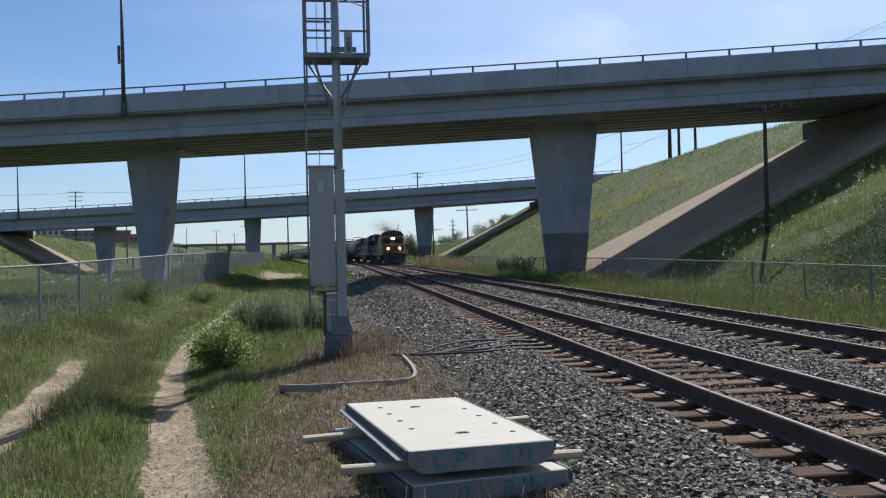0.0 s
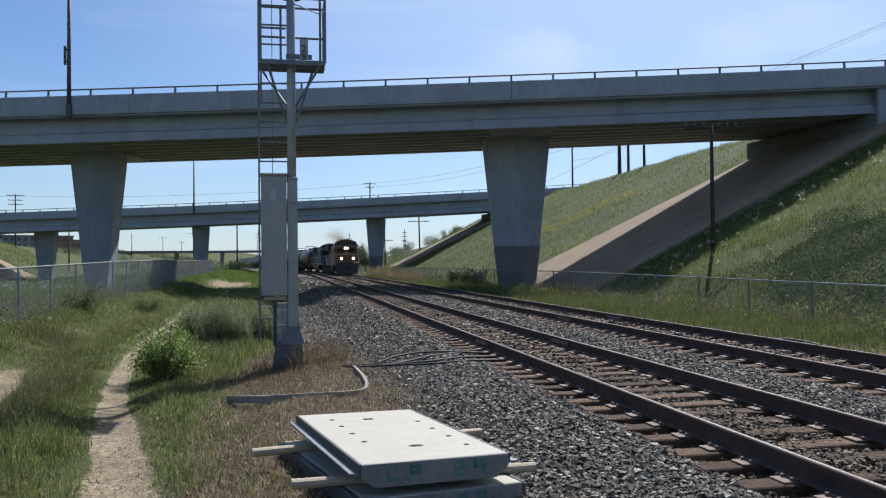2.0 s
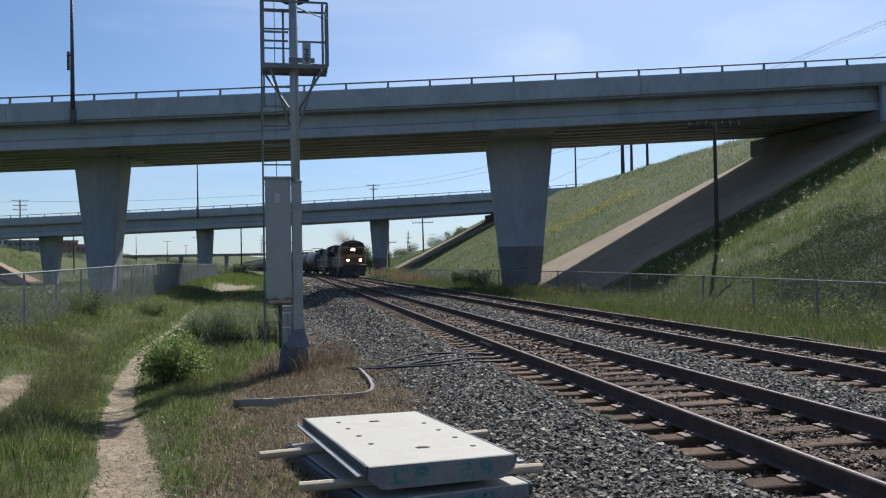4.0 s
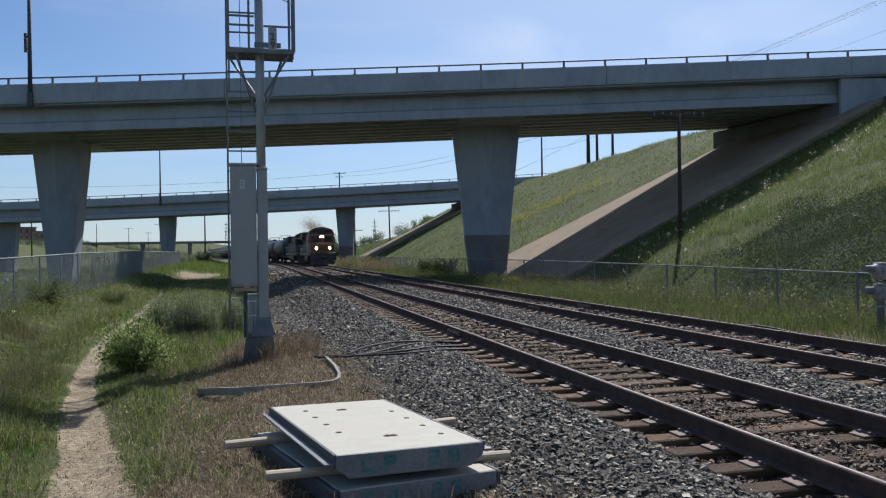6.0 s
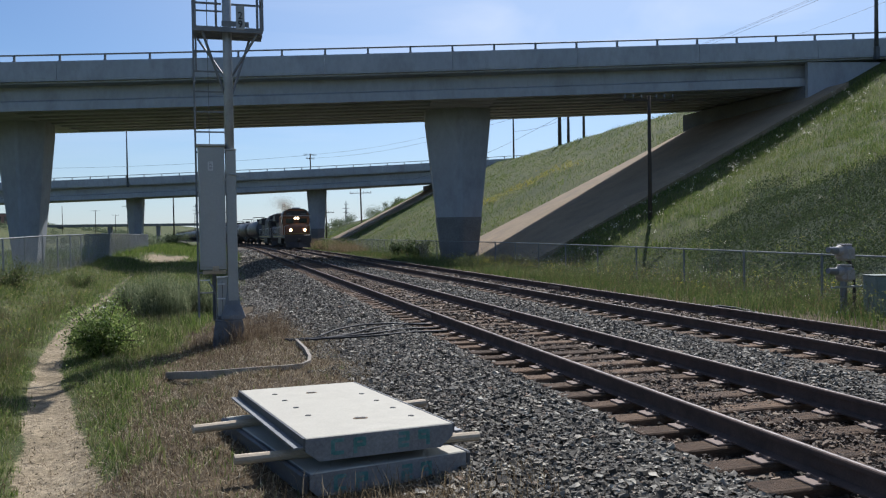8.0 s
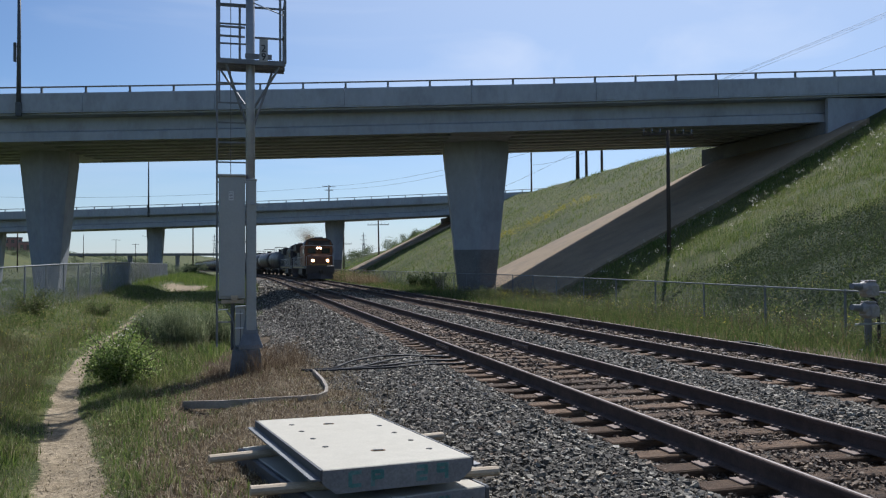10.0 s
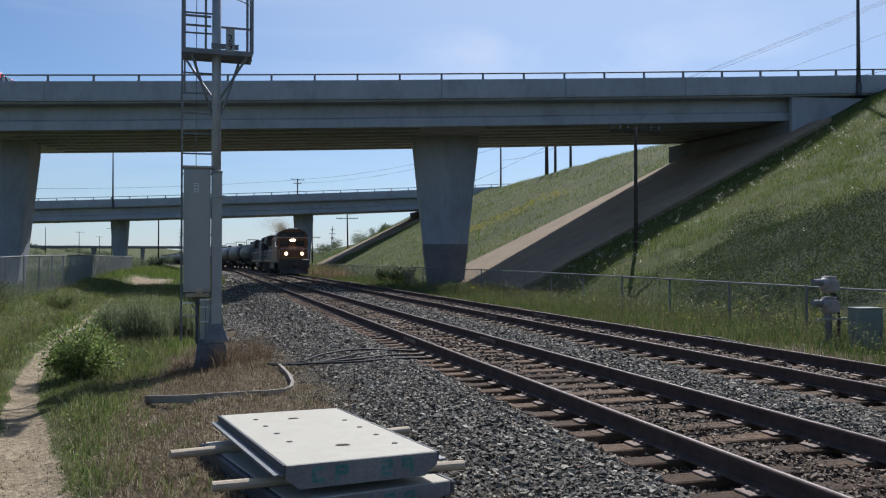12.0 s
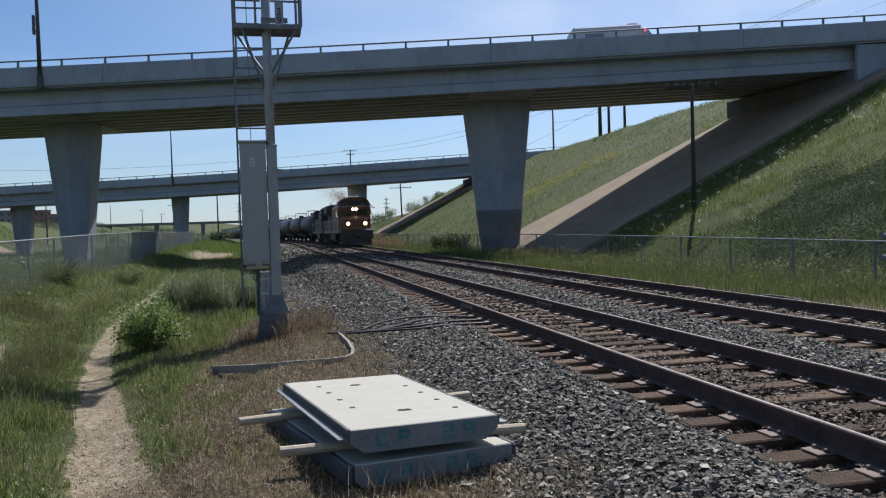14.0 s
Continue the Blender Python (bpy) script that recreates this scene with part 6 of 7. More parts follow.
v, f = stones(rx, ry, ground_z(rx, ry) + 0.22, rr.uniform(0.1, 0.3, 110), 72)
# the rubble takes the panels' shaded-side tone as its one colour
tagged(new("rubble", raw_mesh("rubble", v, f, PANEL_SHADE)), "pale broken concrete rubble lying on the low ground", "rubble", kind="stuff")
scatter_stones("path_pebbles", "small pebbles on the dirt path", [(-2.6, -0.2, 4.0, 12.0, 3000, 0.003, 0.008), (-1.9, -0.6, 4.0, 9.0, 2000, 0.002, 0.007), (-1.2, 1.6, 4.0, 13.0, 1200, 0.003, 0.009)], 59, lambda x, y: np.maximum(step(0.2, 0.7, path_amount(x, y)), 0.6 * dry_amount(x, y)), PATH_STONE)


# ---- grasses ----
def blades(x, y, z, h, w, seed, lean=0.55, sink=0.02, plain=False):
    r = np.random.RandomState(seed)
    n = len(x)
    a, d = r.uniform(0, 2 * np.pi, n), r.uniform(0, 2 * np.pi, n)
    l = np.abs(r.randn(n)) * lean * h
    side = np.stack([np.cos(a), np.sin(a), 0 * a], -1) * (w / 2)[:, None]
    tip = np.stack([np.cos(d) * l, np.sin(d) * l, h], -1)
    mid = tip * np.array([0.35, 0.35, 0.58])
    base = np.stack([x, y, z - sink], -1)
    if plain:
        V = np.stack([base - side, base + side, base + tip], 1)
        return V.reshape(-1, 3), np.arange(3 * n).reshape(-1, 3)
    V = np.stack([base - side, base + side, base + mid - side * 0.75, base + mid + side * 0.75, base + tip], 1)
    F = np.array([[0, 1, 2], [1, 3, 2], [2, 3, 4]])[None] + 5 * np.arange(n)[:, None, None]
    return V.reshape(-1, 3), F.reshape(-1, 3)


GRASS = islands("green_grass_blade", [(0.0, (0.03, 0.055, 0.012)), (0.35, (0.10, 0.16, 0.033)), (0.7, (0.205, 0.27, 0.065)), (0.88, (0.31, 0.305, 0.13)), (1.0, (0.44, 0.38, 0.24))], 0.5, 0.5, 8, patch=((0.185, 0.175, 0.075), 0.9, 0.5))
TALL_GRASS = islands("olive_tall_grass_blade", [(0.0, (0.07, 0.08, 0.03)), (0.5, (0.12, 0.13, 0.05)), (0.85, (0.19, 0.165, 0.08)), (1.0, (0.26, 0.20, 0.12))], 0.6, 0.45, 8)
SLOPE_GRASS = islands("slope_grass_blade", [(0.0, (0.035, 0.065, 0.013)), (0.4, (0.095, 0.155, 0.03)), (0.8, (0.175, 0.235, 0.05)), (0.95, (0.27, 0.27, 0.10)), (1.0, (0.42, 0.38, 0.22))], 0.65, 0.55, 4, patch=((0.17, 0.19, 0.05), 0.3, 0.4))
DRY_GRASS = islands("dry_grass_blade", [(0.0, (0.10, 0.07, 0.04)), (0.5, (0.22, 0.16, 0.09)), (0.85, (0.36, 0.28, 0.165)), (1.0, (0.50, 0.42, 0.28))], 0.8, 0.4, 8)
TALL_LEAF = islands("olive_weed_leaf", [(0.0, (0.05, 0.075, 0.022)), (0.5, (0.12, 0.16, 0.05)), (0.85, (0.21, 0.23, 0.085)), (1.0, (0.33, 0.30, 0.14))], 0.7, 0.5, 8)
STRAW = islands("bleached_straw", [(0.0, (0.06, 0.042, 0.025)), (0.4, (0.17, 0.12, 0.065)), (0.75, (0.38, 0.295, 0.175)), (1.0, (0.72, 0.62, 0.43))], 0.7, 0.3, 8)
DEAD_WEED = islands("dead_brown_weed", [(0.0, (0.10, 0.07, 0.045)), (0.6, (0.19, 0.135, 0.085)), (0.9, (0.31, 0.24, 0.155)), (1.0, (0.47, 0.39, 0.27))], 0.8, 0.35, 8)
VERGE = islands("verge_weed_blade", [(0.0, (0.03, 0.055, 0.014)), (0.45, (0.08, 0.13, 0.03)), (0.8, (0.15, 0.195, 0.055)), (0.93, (0.24, 0.21, 0.10)), (1.0, (0.30, 0.18, 0.11))], 0.65, 0.45, 4, patch=((0.16, 0.16, 0.07), 0.8, 0.25))
SEED_HEAD = islands("brown_seed_head", [(0.0, (0.10, 0.065, 0.05)), (0.6, (0.16, 0.11, 0.075)), (1.0, (0.24, 0.19, 0.11))], 0.8, 0.2, 8)
SAGE = islands("grey_green_sage_leaf", [(0.0, (0.09, 0.115, 0.055)), (0.6, (0.19, 0.225, 0.115)), (1.0, (0.36, 0.38, 0.23))], 0.75, 0.55, 8)
SHRUB_LEAF = islands("dark_shrub_leaf", [(0.0, (0.035, 0.055, 0.024)), (0.6, (0.058, 0.082, 0.034)), (0.95, (0.085, 0.115, 0.048)), (1.0, (0.13, 0.12, 0.07))], 0.9, 0.4, 8)
FAR_LEAF = islands("far_foliage", [(0.0, (0.08, 0.11, 0.06)), (0.6, (0.125, 0.155, 0.09)), (1.0, (0.20, 0.22, 0.14))], 0.9, 0.65, 2)
PETAL_WHITE = islands("white_petal", [(0.0, (0.55, 0.52, 0.40)), (1.0, (0.85, 0.82, 0.68))], 0.6, 0.5, 8)
PETAL_YELLOW = islands("yellow_petal", [(0.0, (0.42, 0.36, 0.05)), (1.0, (0.62, 0.55, 0.10))], 0.6, 0.3, 8)


def green_cover(x, y):
    return (1 - dry_amount(x, y)) * (1 - np.clip(1.7 * path_amount(x, y) + 0.45 * wobble(x, y, 0.22, 35) * step(0.05, 0.4, path_amount(x, y)), 0, 1))


def sward(name, label, box4, n, h, w, material, seed, cover, tall=None, clump=1.2, lean=0.55, sink=0.02):
    r = np.random.RandomState(seed)
    x, y = r.uniform(box4[0], box4[1], n), r.uniform(box4[2], box4[3], n)
    keep = r.rand(n) < cover(x, y) * np.clip(0.7 + 0.4 * wobble(x, y, clump, seed) + 0.35 * wobble(x, y, clump * 0.23, seed + 3), 0.1, 1)
    x, y = x[keep], y[keep]
    hh = r.uniform(h[0], h[1], len(x)) * (1 + 0.4 * wobble(x, y, clump * 0.8, seed + 1) + 0.3 * wobble(x, y, clump * 0.2, seed + 4))
    if tall is not None:
        hh = hh * tall(x, y)
    v, f = blades(x, y, ground_z(x, y), hh, r.uniform(w[0], w[1], len(x)), seed + 2, lean, sink, w[1] > 0.02)
    return tagged(new(name, raw_mesh(name, v, f, material)), label, "grass", kind="stuff")


def rut_edge(x, y):
    """Lower beside the ruts, taller between and beyond them."""
    d = np.minimum(np.abs(x - rut_right(y)), np.abs(x - rut_left(y)))
    return 0.45 + 0.85 * step(0.25, 0.9, d) + 0.9 * np.exp(-((x + 3.45 + 0.03 * y) / 0.5) ** 2) * step(0.0, 0.5, wobble(x, y, 1.5, 33))


sward("meadow_grass", "green roadside grass between the worn tracks", (-8.0, 1.3, 4.0, 17.0), 190000, (0.04, 0.19), (0.005, 0.012), GRASS, 61, green_cover, rut_edge)
sward("meadow_grass", "green roadside grass between the worn tracks", (-8.0, 1.3, 17.0, 29.0), 105000, (0.06, 0.23), (0.008, 0.017), GRASS, 64, green_cover, rut_edge)
sward("meadow_grass", "green roadside grass beside the worn tracks", (-8.0, 1.0, -6.0, 4.0), 40000, (0.05, 0.16), (0.008, 0.014), GRASS, 63, green_cover)
sward("meadow_grass", "green roadside grass towards the bridge", (-9.0, 1.6, 29.0, 66.0), 85000, (0.09, 0.26), (0.013, 0.024), GRASS, 67, green_cover)
sward("rough_grass", "rough grass on the low ground behind the fence", (-45.0, -7.4, 16.0, 120.0), 60000, (0.25, 0.6), (0.03, 0.06), SLOPE_GRASS, 70, lambda x, y: np.ones_like(x), None, 3.0)
sward("short_grass", "short trodden grass along the dirt path", (-3.4, 0.4, 4.0, 15.0), 90000, (0.02, 0.08), (0.004, 0.008), GRASS, 72, lambda x, y: green_cover(x, y) * step(1.0, 0.5, np.abs(x - rut_right(y) - 0.1)) * (1 - dry_amount(x, y)), None, 0.5, 0.8, 0.005)
sward("dry_grass", "sparse dry brown grass on the bare ground", (-2.2, 2.1, 4.0, 17.0), 50000, (0.02, 0.085), (0.004, 0.008), STRAW, 73, lambda x, y: (0.75 * dry_amount(x, y) * step(2.1, 1.3, x) + 0.28) * (1 - 0.92 * step(0.25, 0.6, path_amount(x, y))), None, 0.6, 0.9, 0.0)
sward("dry_grass", "sparse green tufts on the bare ground", (-1.6, 1.6, 4.0, 16.0), 22000, (0.02, 0.10), (0.005, 0.009), GRASS, 75, lambda x, y: dry_amount(x, y) * np.maximum(step(0.1, 0.5, wobble(x, y, 0.45, 77)), 0.12) * (step(0.6, -0.6, x) + 0.12) * (1 - step(0.25, 0.6, path_amount(x, y))), None, 0.6, 0.7, 0.0)
sward("dry_grass", "dry brown grass at the foot of the signal mast", (-0.7, 1.5, 13.0, 19.0), 7000, (0.04, 0.2), (0.005, 0.010), DEAD_WEED, 79, lambda x, y: step(1.5, 0.9, x), None, 0.6)
sward("dry_grass", "brown dead weeds standing against the mast foot", (-0.55, 0.75, 14.6, 15.45), 1800, (0.15, 0.5), (0.004, 0.008), DEAD_WEED, 80, lambda x, y: step(-0.3, 0.3, wobble(x, y, 0.4, 41)), None, 0.5)
sward("dry_grass", "reddish-brown dead stalks beside the mast foot", (0.3, 1.2, 14.4, 16.6), 1500, (0.08, 0.48), (0.004, 0.009), DEAD_WEED, 83, lambda x, y: step(-0.5, 0.3, wobble(x, y, 0.5, 43)), None, 0.5)
sward("dry_grass", "dry stalks along the front of the concrete panels", (0.2, 2.2, 4.6, 5.5), 900, (0.05, 0.24), (0.003, 0.006), DRY_GRASS, 81, lambda x, y: np.ones_like(x), None, 0.5)
sward("verge_weeds", "tall green weeds along the chain-link fence", (10.5, 18.5, 8.0, 34.0), 70000, (0.10, 0.42), (0.007, 0.013), VERGE, 82, lambda x, y: step(10.5, 11.2, x), lambda x, y: 0.75 + 0.35 * step(11.0, 13.2, x), 1.0)
sward("verge_weeds", "tall green weeds along the chain-link fence", (10.5, 18.5, 34.0, 110.0), 44000, (0.15, 0.55), (0.02, 0.036), VERGE, 85, lambda x, y: step(10.5, 11.5, x), lambda x, y: 0.4 + 0.7 * step(11.0, 13.2, x), 2.0)
def on_slope(x, y):
    """Bare under the bridges."""
    o = (x - 5.0) * near.n.x + (y - 53.0) * near.n.y
    o2 = (x - 5.0) * far.n.x + (y - 141.0) * far.n.y
    return 1.0 - ((o > -6.1 + 0.187 * (x - 18.2)) & (o < 12.7)) - ((o2 > -0.6) & (o2 < 12.7)) + 0.0 * x
sward("slope_grass", "green grass covering the cutting slope", (18.0, 48.0, 20.0, 48.0), 150000, (0.12, 0.36), (0.014, 0.028), SLOPE_GRASS, 88, lambda x, y: on_slope(x, y) * (1 - 0.7 * shrub_amount(x, y)), None, 1.6)
sward("slope_grass", "green grass on the slope beyond the bridge", (18.0, 49.0, 56.0, 240.0), 130000, (0.14, 0.36), (0.03, 0.055), SLOPE_GRASS, 91, on_slope, None, 2.5)
sward("tall_dry_weeds", "tall straw-coloured weeds beside the far track", (11.2, 14.2, 78.0, 112.0), 9000, (0.5, 1.3), (0.025, 0.05), DRY_GRASS, 94, lambda x, y: step(11.2, 12.4, x), None, 4.0)
sward("tall_grass", "tall olive-brown grass standing between the worn tracks", (-5.8, -1.8, 5.8, 18.4), 50000, (0.14, 0.42), (0.004, 0.008), TALL_GRASS, 103, lambda x, y: green_cover(x, y) * np.exp(-((x + 3.16 + 0.11 * (y - 9.2)) / 0.57) ** 2) * step(-0.3, 0.4, wobble(x, y, 1.1, 37)), None, 0.8)
sward("tall_grass", "tall olive-brown grass by the boundary fence", (-7.4, -4.6, 7.0, 24.0), 26000, (0.12, 0.4), (0.005, 0.01), TALL_GRASS, 105, lambda x, y: green_cover(x, y) * step(0.0, 0.5, wobble(x, y, 1.3, 39)), None, 0.8)
sward("seed_heads", "brown seed heads standing over the grass", (-7.4, -0.6, 5.0, 26.0), 9000, (0.18, 0.38), (0.003, 0.006), SEED_HEAD, 97, green_cover, rut_edge, 0.8)
sward("seed_heads", "brown seed stalks among the verge weeds", (11.4, 18.0, 9.0, 48.0), 3600, (0.5, 1.05), (0.012, 0.022), SEED_HEAD, 99, lambda x, y: step(11.4, 12.6, x), None, 0.8)


# ---- leafy plants ----
def leaves(P, size, seed, up=0.4):
    """Small pointed leaves (two triangles folded at the midrib) at the points P."""
    r = np.random.RandomState(seed)
    n = len(P)
    d = r.randn(n, 3)
    d[:, 2] += up
    d /= np.linalg.norm(d, axis=1, keepdims=True)
    s = np.cross(d, r.randn(n, 3))
    s /= np.linalg.norm(s, axis=1, keepdims=True) + 1e-9
    nrm = np.cross(d, s)
    L = (size * r.uniform(0.6, 1.3, n))[:, None]
    V = np.stack([P, P + L * (0.5 * d + 0.28 * s + 0.08 * nrm), P + L * d, P + L * (0.5 * d - 0.28 * s + 0.08 * nrm)], 1)
    F = np.array([[0, 1, 2], [0, 2, 3]])[None] + 4 * np.arange(n)[:, None, None]
    return V.reshape(-1, 3), F.reshape(-1, 3)


def bush(name, label, category, x, y, rad, height, n, size, leaf, stems, seed, flowers=0, flower_mat=None):
    r = np.random.RandomState(seed)
    z = float(ground_z(x, y))
    t = thing(name, label, category, pose(x, y, z))
    bm = bmesh.new()
    P = []
    for k in range(stems):
        a, l = r.uniform(0, 2 * math.pi), r.uniform(0.5, 1.0)
        tip = Vector((math.cos(a) * rad * l, math.sin(a) * rad * l, height * (1.05 - 0.5 * l * l) * r.uniform(0.3, 1.05)))
        midp = tip * 0.5 + Vector((0, 0, height * 0.12))
        tube(bm, [(0.15 * tip.x, 0.15 * tip.y, -0.03), midp, tip], 0.003 + 0.003 * height, 4)
        m = n // stems
        u = r.uniform(0.12, 1.0, m)
        for q in u:
            p = Vector((0.15 * tip.x, 0.15 * tip.y, 0)).lerp(midp, q * 2) if q < 0.5 else midp.lerp(tip, q * 2 - 1)
            P.append(p + Vector(r.randn(3)) * rad * 0.14)
    part("stem", bm, POLE_WOOD, t)
    P = np.array(P)
    P[:, 2] = np.maximum(P[:, 2], 0.02)
    v, f = leaves(P, size, seed + 1)
    tagged(part("foliage", raw_mesh("foliage", v, f, leaf), None, t), kind="stuff")
    if flowers:
        top = P[P[:, 2] > 0.55 * height]
        Q = np.repeat(top[r.choice(len(top), flowers)], 6, 0) + r.randn(flowers * 6, 3) * 0.018 + np.array([0, 0, 0.02])
        v, f = leaves(Q, size * 0.6, seed + 2)
        tagged(part("flower", raw_mesh("flower", v, f, flower_mat), None, t, "small pale flowers"), kind="stuff")
    return t


def sagebrush(label, x, y, rad, height, n, seed):
    """Many thin upright shoots fanning from one root."""
    r = np.random.RandomState(seed)
    z = float(ground_z(x, y))
    t = thing("sagebrush", label, "bush", pose(x, y, z))
    a, q = r.uniform(0, 2 * np.pi, n), np.sqrt(r.rand(n))
    h = height * (1.05 - 0.55 * q ** 2) * r.uniform(0.45, 1.05, n)
    v, f = blades(rad * 0.75 * q * np.cos(a), rad * 0.75 * q * np.sin(a), np.zeros(n), h, r.uniform(0.006, 0.013, n), seed + 1, 0.28)
    tagged(part("stem", raw_mesh("stem", v, f, SAGE), None, t), kind="stuff")
    P = np.stack([rad * 0.85 * q * np.cos(a), rad * 0.85 * q * np.sin(a), h * r.uniform(0.45, 1.0, n)], -1)
    v, f = leaves(P, 0.045, seed + 2, 1.2)
    tagged(part("foliage", raw_mesh("foliage", v, f, SAGE), None, t), kind="stuff")
    return t


bush("leafy_bush", "bright green leafy weed bush with white flowers beside the path", "bush", -2.08, 15.0, 0.66, 1.22, 9500, 0.05, GREEN_LEAF, 60, 101, 26, PETAL_WHITE)
sagebrush("feathery grey-green sagebrush beside the path", -1.5, 21.1, 0.86, 1.3, 2700, 104)
sagebrush("feathery grey-green sagebrush near the signal mast", -0.69, 22.3, 0.75, 1.2, 2300, 107)
sagebrush("feathery grey-green sagebrush near the signal mast", -2.4, 22.7, 0.7, 1.05, 2100, 110)
bush("weed_bush", "tall grey-green weed by the boundary fence", "bush", -6.6, 28.0, 0.75, 1.15, 3400, 0.05, TALL_LEAF, 40, 113)
bush("weed_bush", "dark green weed by the boundary fence", "bush", -5.4, 33.5, 0.75, 0.6, 2400, 0.05, TALL_LEAF, 34, 116)
bush("weed_bush", "dark green shrub growing through the chain-link fence", "bush", 14.9, 61.0, 1.3, 1.7, 2600, 0.20, SHRUB_LEAF, 22, 119)
bush("weed_bush", "dark green shrub growing through the chain-link fence", "bush", 14.7, 66.0, 1.1, 1.4, 2000, 0.20, SHRUB_LEAF, 20, 122)
sward("dry_tuft", "round tuft of dry brown grass", (-0.49, -0.23, 9.78, 10.04), 420, (0.06, 0.17), (0.003, 0.006), DRY_GRASS, 125, lambda x, y: np.exp(-((x + 0.36) ** 2 + (y - 9.91) ** 2) / 0.008))
sward("straw_litter", "dead straw lying on the bare ground", (-1.9, 2.0, 4.0, 16.0), 80000, (0.012, 0.038), (0.004, 0.009), STRAW, 127, lambda x, y: np.clip(dry_amount(x, y) + 0.2, 0, 1) * step(2.0, 1.2, x), None, 0.5, 2.6, -0.006)


def leaf_patch(name, label, category, box4, n, height, size, material, seed, cover, lift=0.0, heads=1, spread=0.05):
    r = np.random.RandomState(seed)
    x, y = r.uniform(box4[0], box4[1], n), r.uniform(box4[2], box4[3], n)
    keep = r.rand(n) < cover(x, y)
    x, y = x[keep], y[keep]
    hgt = height * np.clip(0.6 + 0.6 * wobble(x, y, 1.6, seed), 0.15, 1.3)
    z = ground_z(x, y) + lift + hgt * r.rand(len(x)) ** (0.6 if heads == 1 else 0.3)
    P = np.stack([x, y, z], -1)
    if heads > 1:
        P = np.repeat(P, heads, 0) + r.randn(len(P) * heads, 3) * spread
    v, f = leaves(P, size, seed + 1)
    return tagged(new(name, raw_mesh(name, v, f, material)), label, category, kind="stuff")


def round_case(x, y):
    """Kept clear in front of the relay case."""
    return 1 - 0.9 * np.exp(-((x - 12.9) / 0.9) ** 4 - ((y - 12.5) / 1.1) ** 4)


leaf_patch("low_brush", "dark low brush covering part of the slope", "shrubs", (18.4, 28.5, 14.0, 36.0), 90000, 0.7, 0.075, SHRUB_LEAF, 131, lambda x, y: 0.9 * shrub_amount(x, y))
leaf_patch("white_flowers", "white umbel flowers dotted over the slope", "wildflowers", (18.5, 40.0, 20.0, 44.0), 520, 0.45, 0.07, PETAL_WHITE, 134, lambda x, y: 0.12 + 0.88 * np.exp(-((y - 40) / 2.6) ** 2), 0.25, 10, 0.07)
leaf_patch("white_flowers", "pale wild flowers among the verge weeds", "wildflowers", (11.8, 18.5, 10.0, 46.0), 260, 0.6, 0.028, PETAL_WHITE, 137, lambda x, y: step(11.8, 12.8, x), 0.3, 6, 0.03)
leaf_patch("yellow_flowers", "yellow wild flowers by the fence near the pier", "wildflowers", (12.0, 17.0, 10.0, 46.0), 900, 0.55, 0.045, PETAL_YELLOW, 140, lambda x, y: 0.15 + 0.85 * np.exp(-((y - 39) / 4.5) ** 2), 0.25, 8, 0.06)
leaf_patch("yellow_flowers", "yellow wild flowers on the slope beyond the bridge", "wildflowers", (26.0, 36.0, 72.0, 90.0), 900, 0.4, 0.14, PETAL_YELLOW, 143, lambda x, y: np.exp(-((x - 30.7 + 1.0 * (y - 81.6)) / 1.6) ** 2), 0.2, 10, 0.2)
leaf_patch("yellow_flowers", "small yellow flowers in the grass", "wildflowers", (-7.2, -2.2, 6.0, 30.0), 600, 0.3, 0.022, PETAL_YELLOW, 146, green_cover, 0.12, 5, 0.02)
leaf_patch("white_flowers", "small pale flowers in the rough grass", "wildflowers", (-14.0, -5.6, 14.0, 42.0), 200, 0.5, 0.03, PETAL_WHITE, 149, lambda x, y: np.ones_like(x), 0.2, 6, 0.04)
leaf_patch("meadow_weeds", "small broad-leaved weeds in the meadow grass", "weeds", (-7.6, 0.0, 5.0, 22.0), 26000, 0.2, 0.034, GREEN_LEAF, 170, lambda x, y: green_cover(x, y) * np.clip(1.1 * wobble(x, y, 1.1, 171), 0, 1), 0.02)
leaf_patch("fence_weeds", "grey-green weeds along the boundary fence", "weeds", (-10.5, -5.4, 14.0, 45.0), 40000, 0.75, 0.055, TALL_LEAF, 152, lambda x, y: step(-5.3, -6.2, x) * np.clip(0.4 + 0.8 * wobble(x, y, 2.0, 155), 0, 1))
leaf_patch("verge_leaves", "tall leafy weeds behind the fence", "weeds", (15.4, 20.5, 12.0, 40.0), 16000, 1.0, 0.09, TALL_LEAF, 164, lambda x, y: np.clip(0.5 + 0.9 * wobble(x, y, 1.5, 167), 0, 1))
leaf_patch("verge_leaves", "leafy green weeds along the fence", "weeds", (11.0, 18.2, 9.0, 60.0), 80000, 0.75, 0.045, TALL_LEAF, 158, lambda x, y: step(11.0, 11.7, x) * np.clip(0.55 + 0.8 * wobble(x, y, 1.7, 161), 0, 1) * round_case(x, y))
leaf_patch("tall_weeds", "tall dark leafy weeds standing beside the far track", "weeds", (11.3, 13.2, 9.0, 46.0), 42000, 0.85, 0.036, TALL_LEAF, 181, lambda x, y: step(0.18, 0.5, wobble(x, y, 0.55, 183)) * round_case(x, y))
leaf_patch("tall_weeds", "tall green and brown weeds beside the far track", "weeds", (11.6, 13.6, 80.0, 108.0), 10000, 1.35, 0.14, TALL_LEAF, 185, lambda x, y: np.clip(0.3 + 0.9 * wobble(x, y, 4.0, 187), 0, 1))


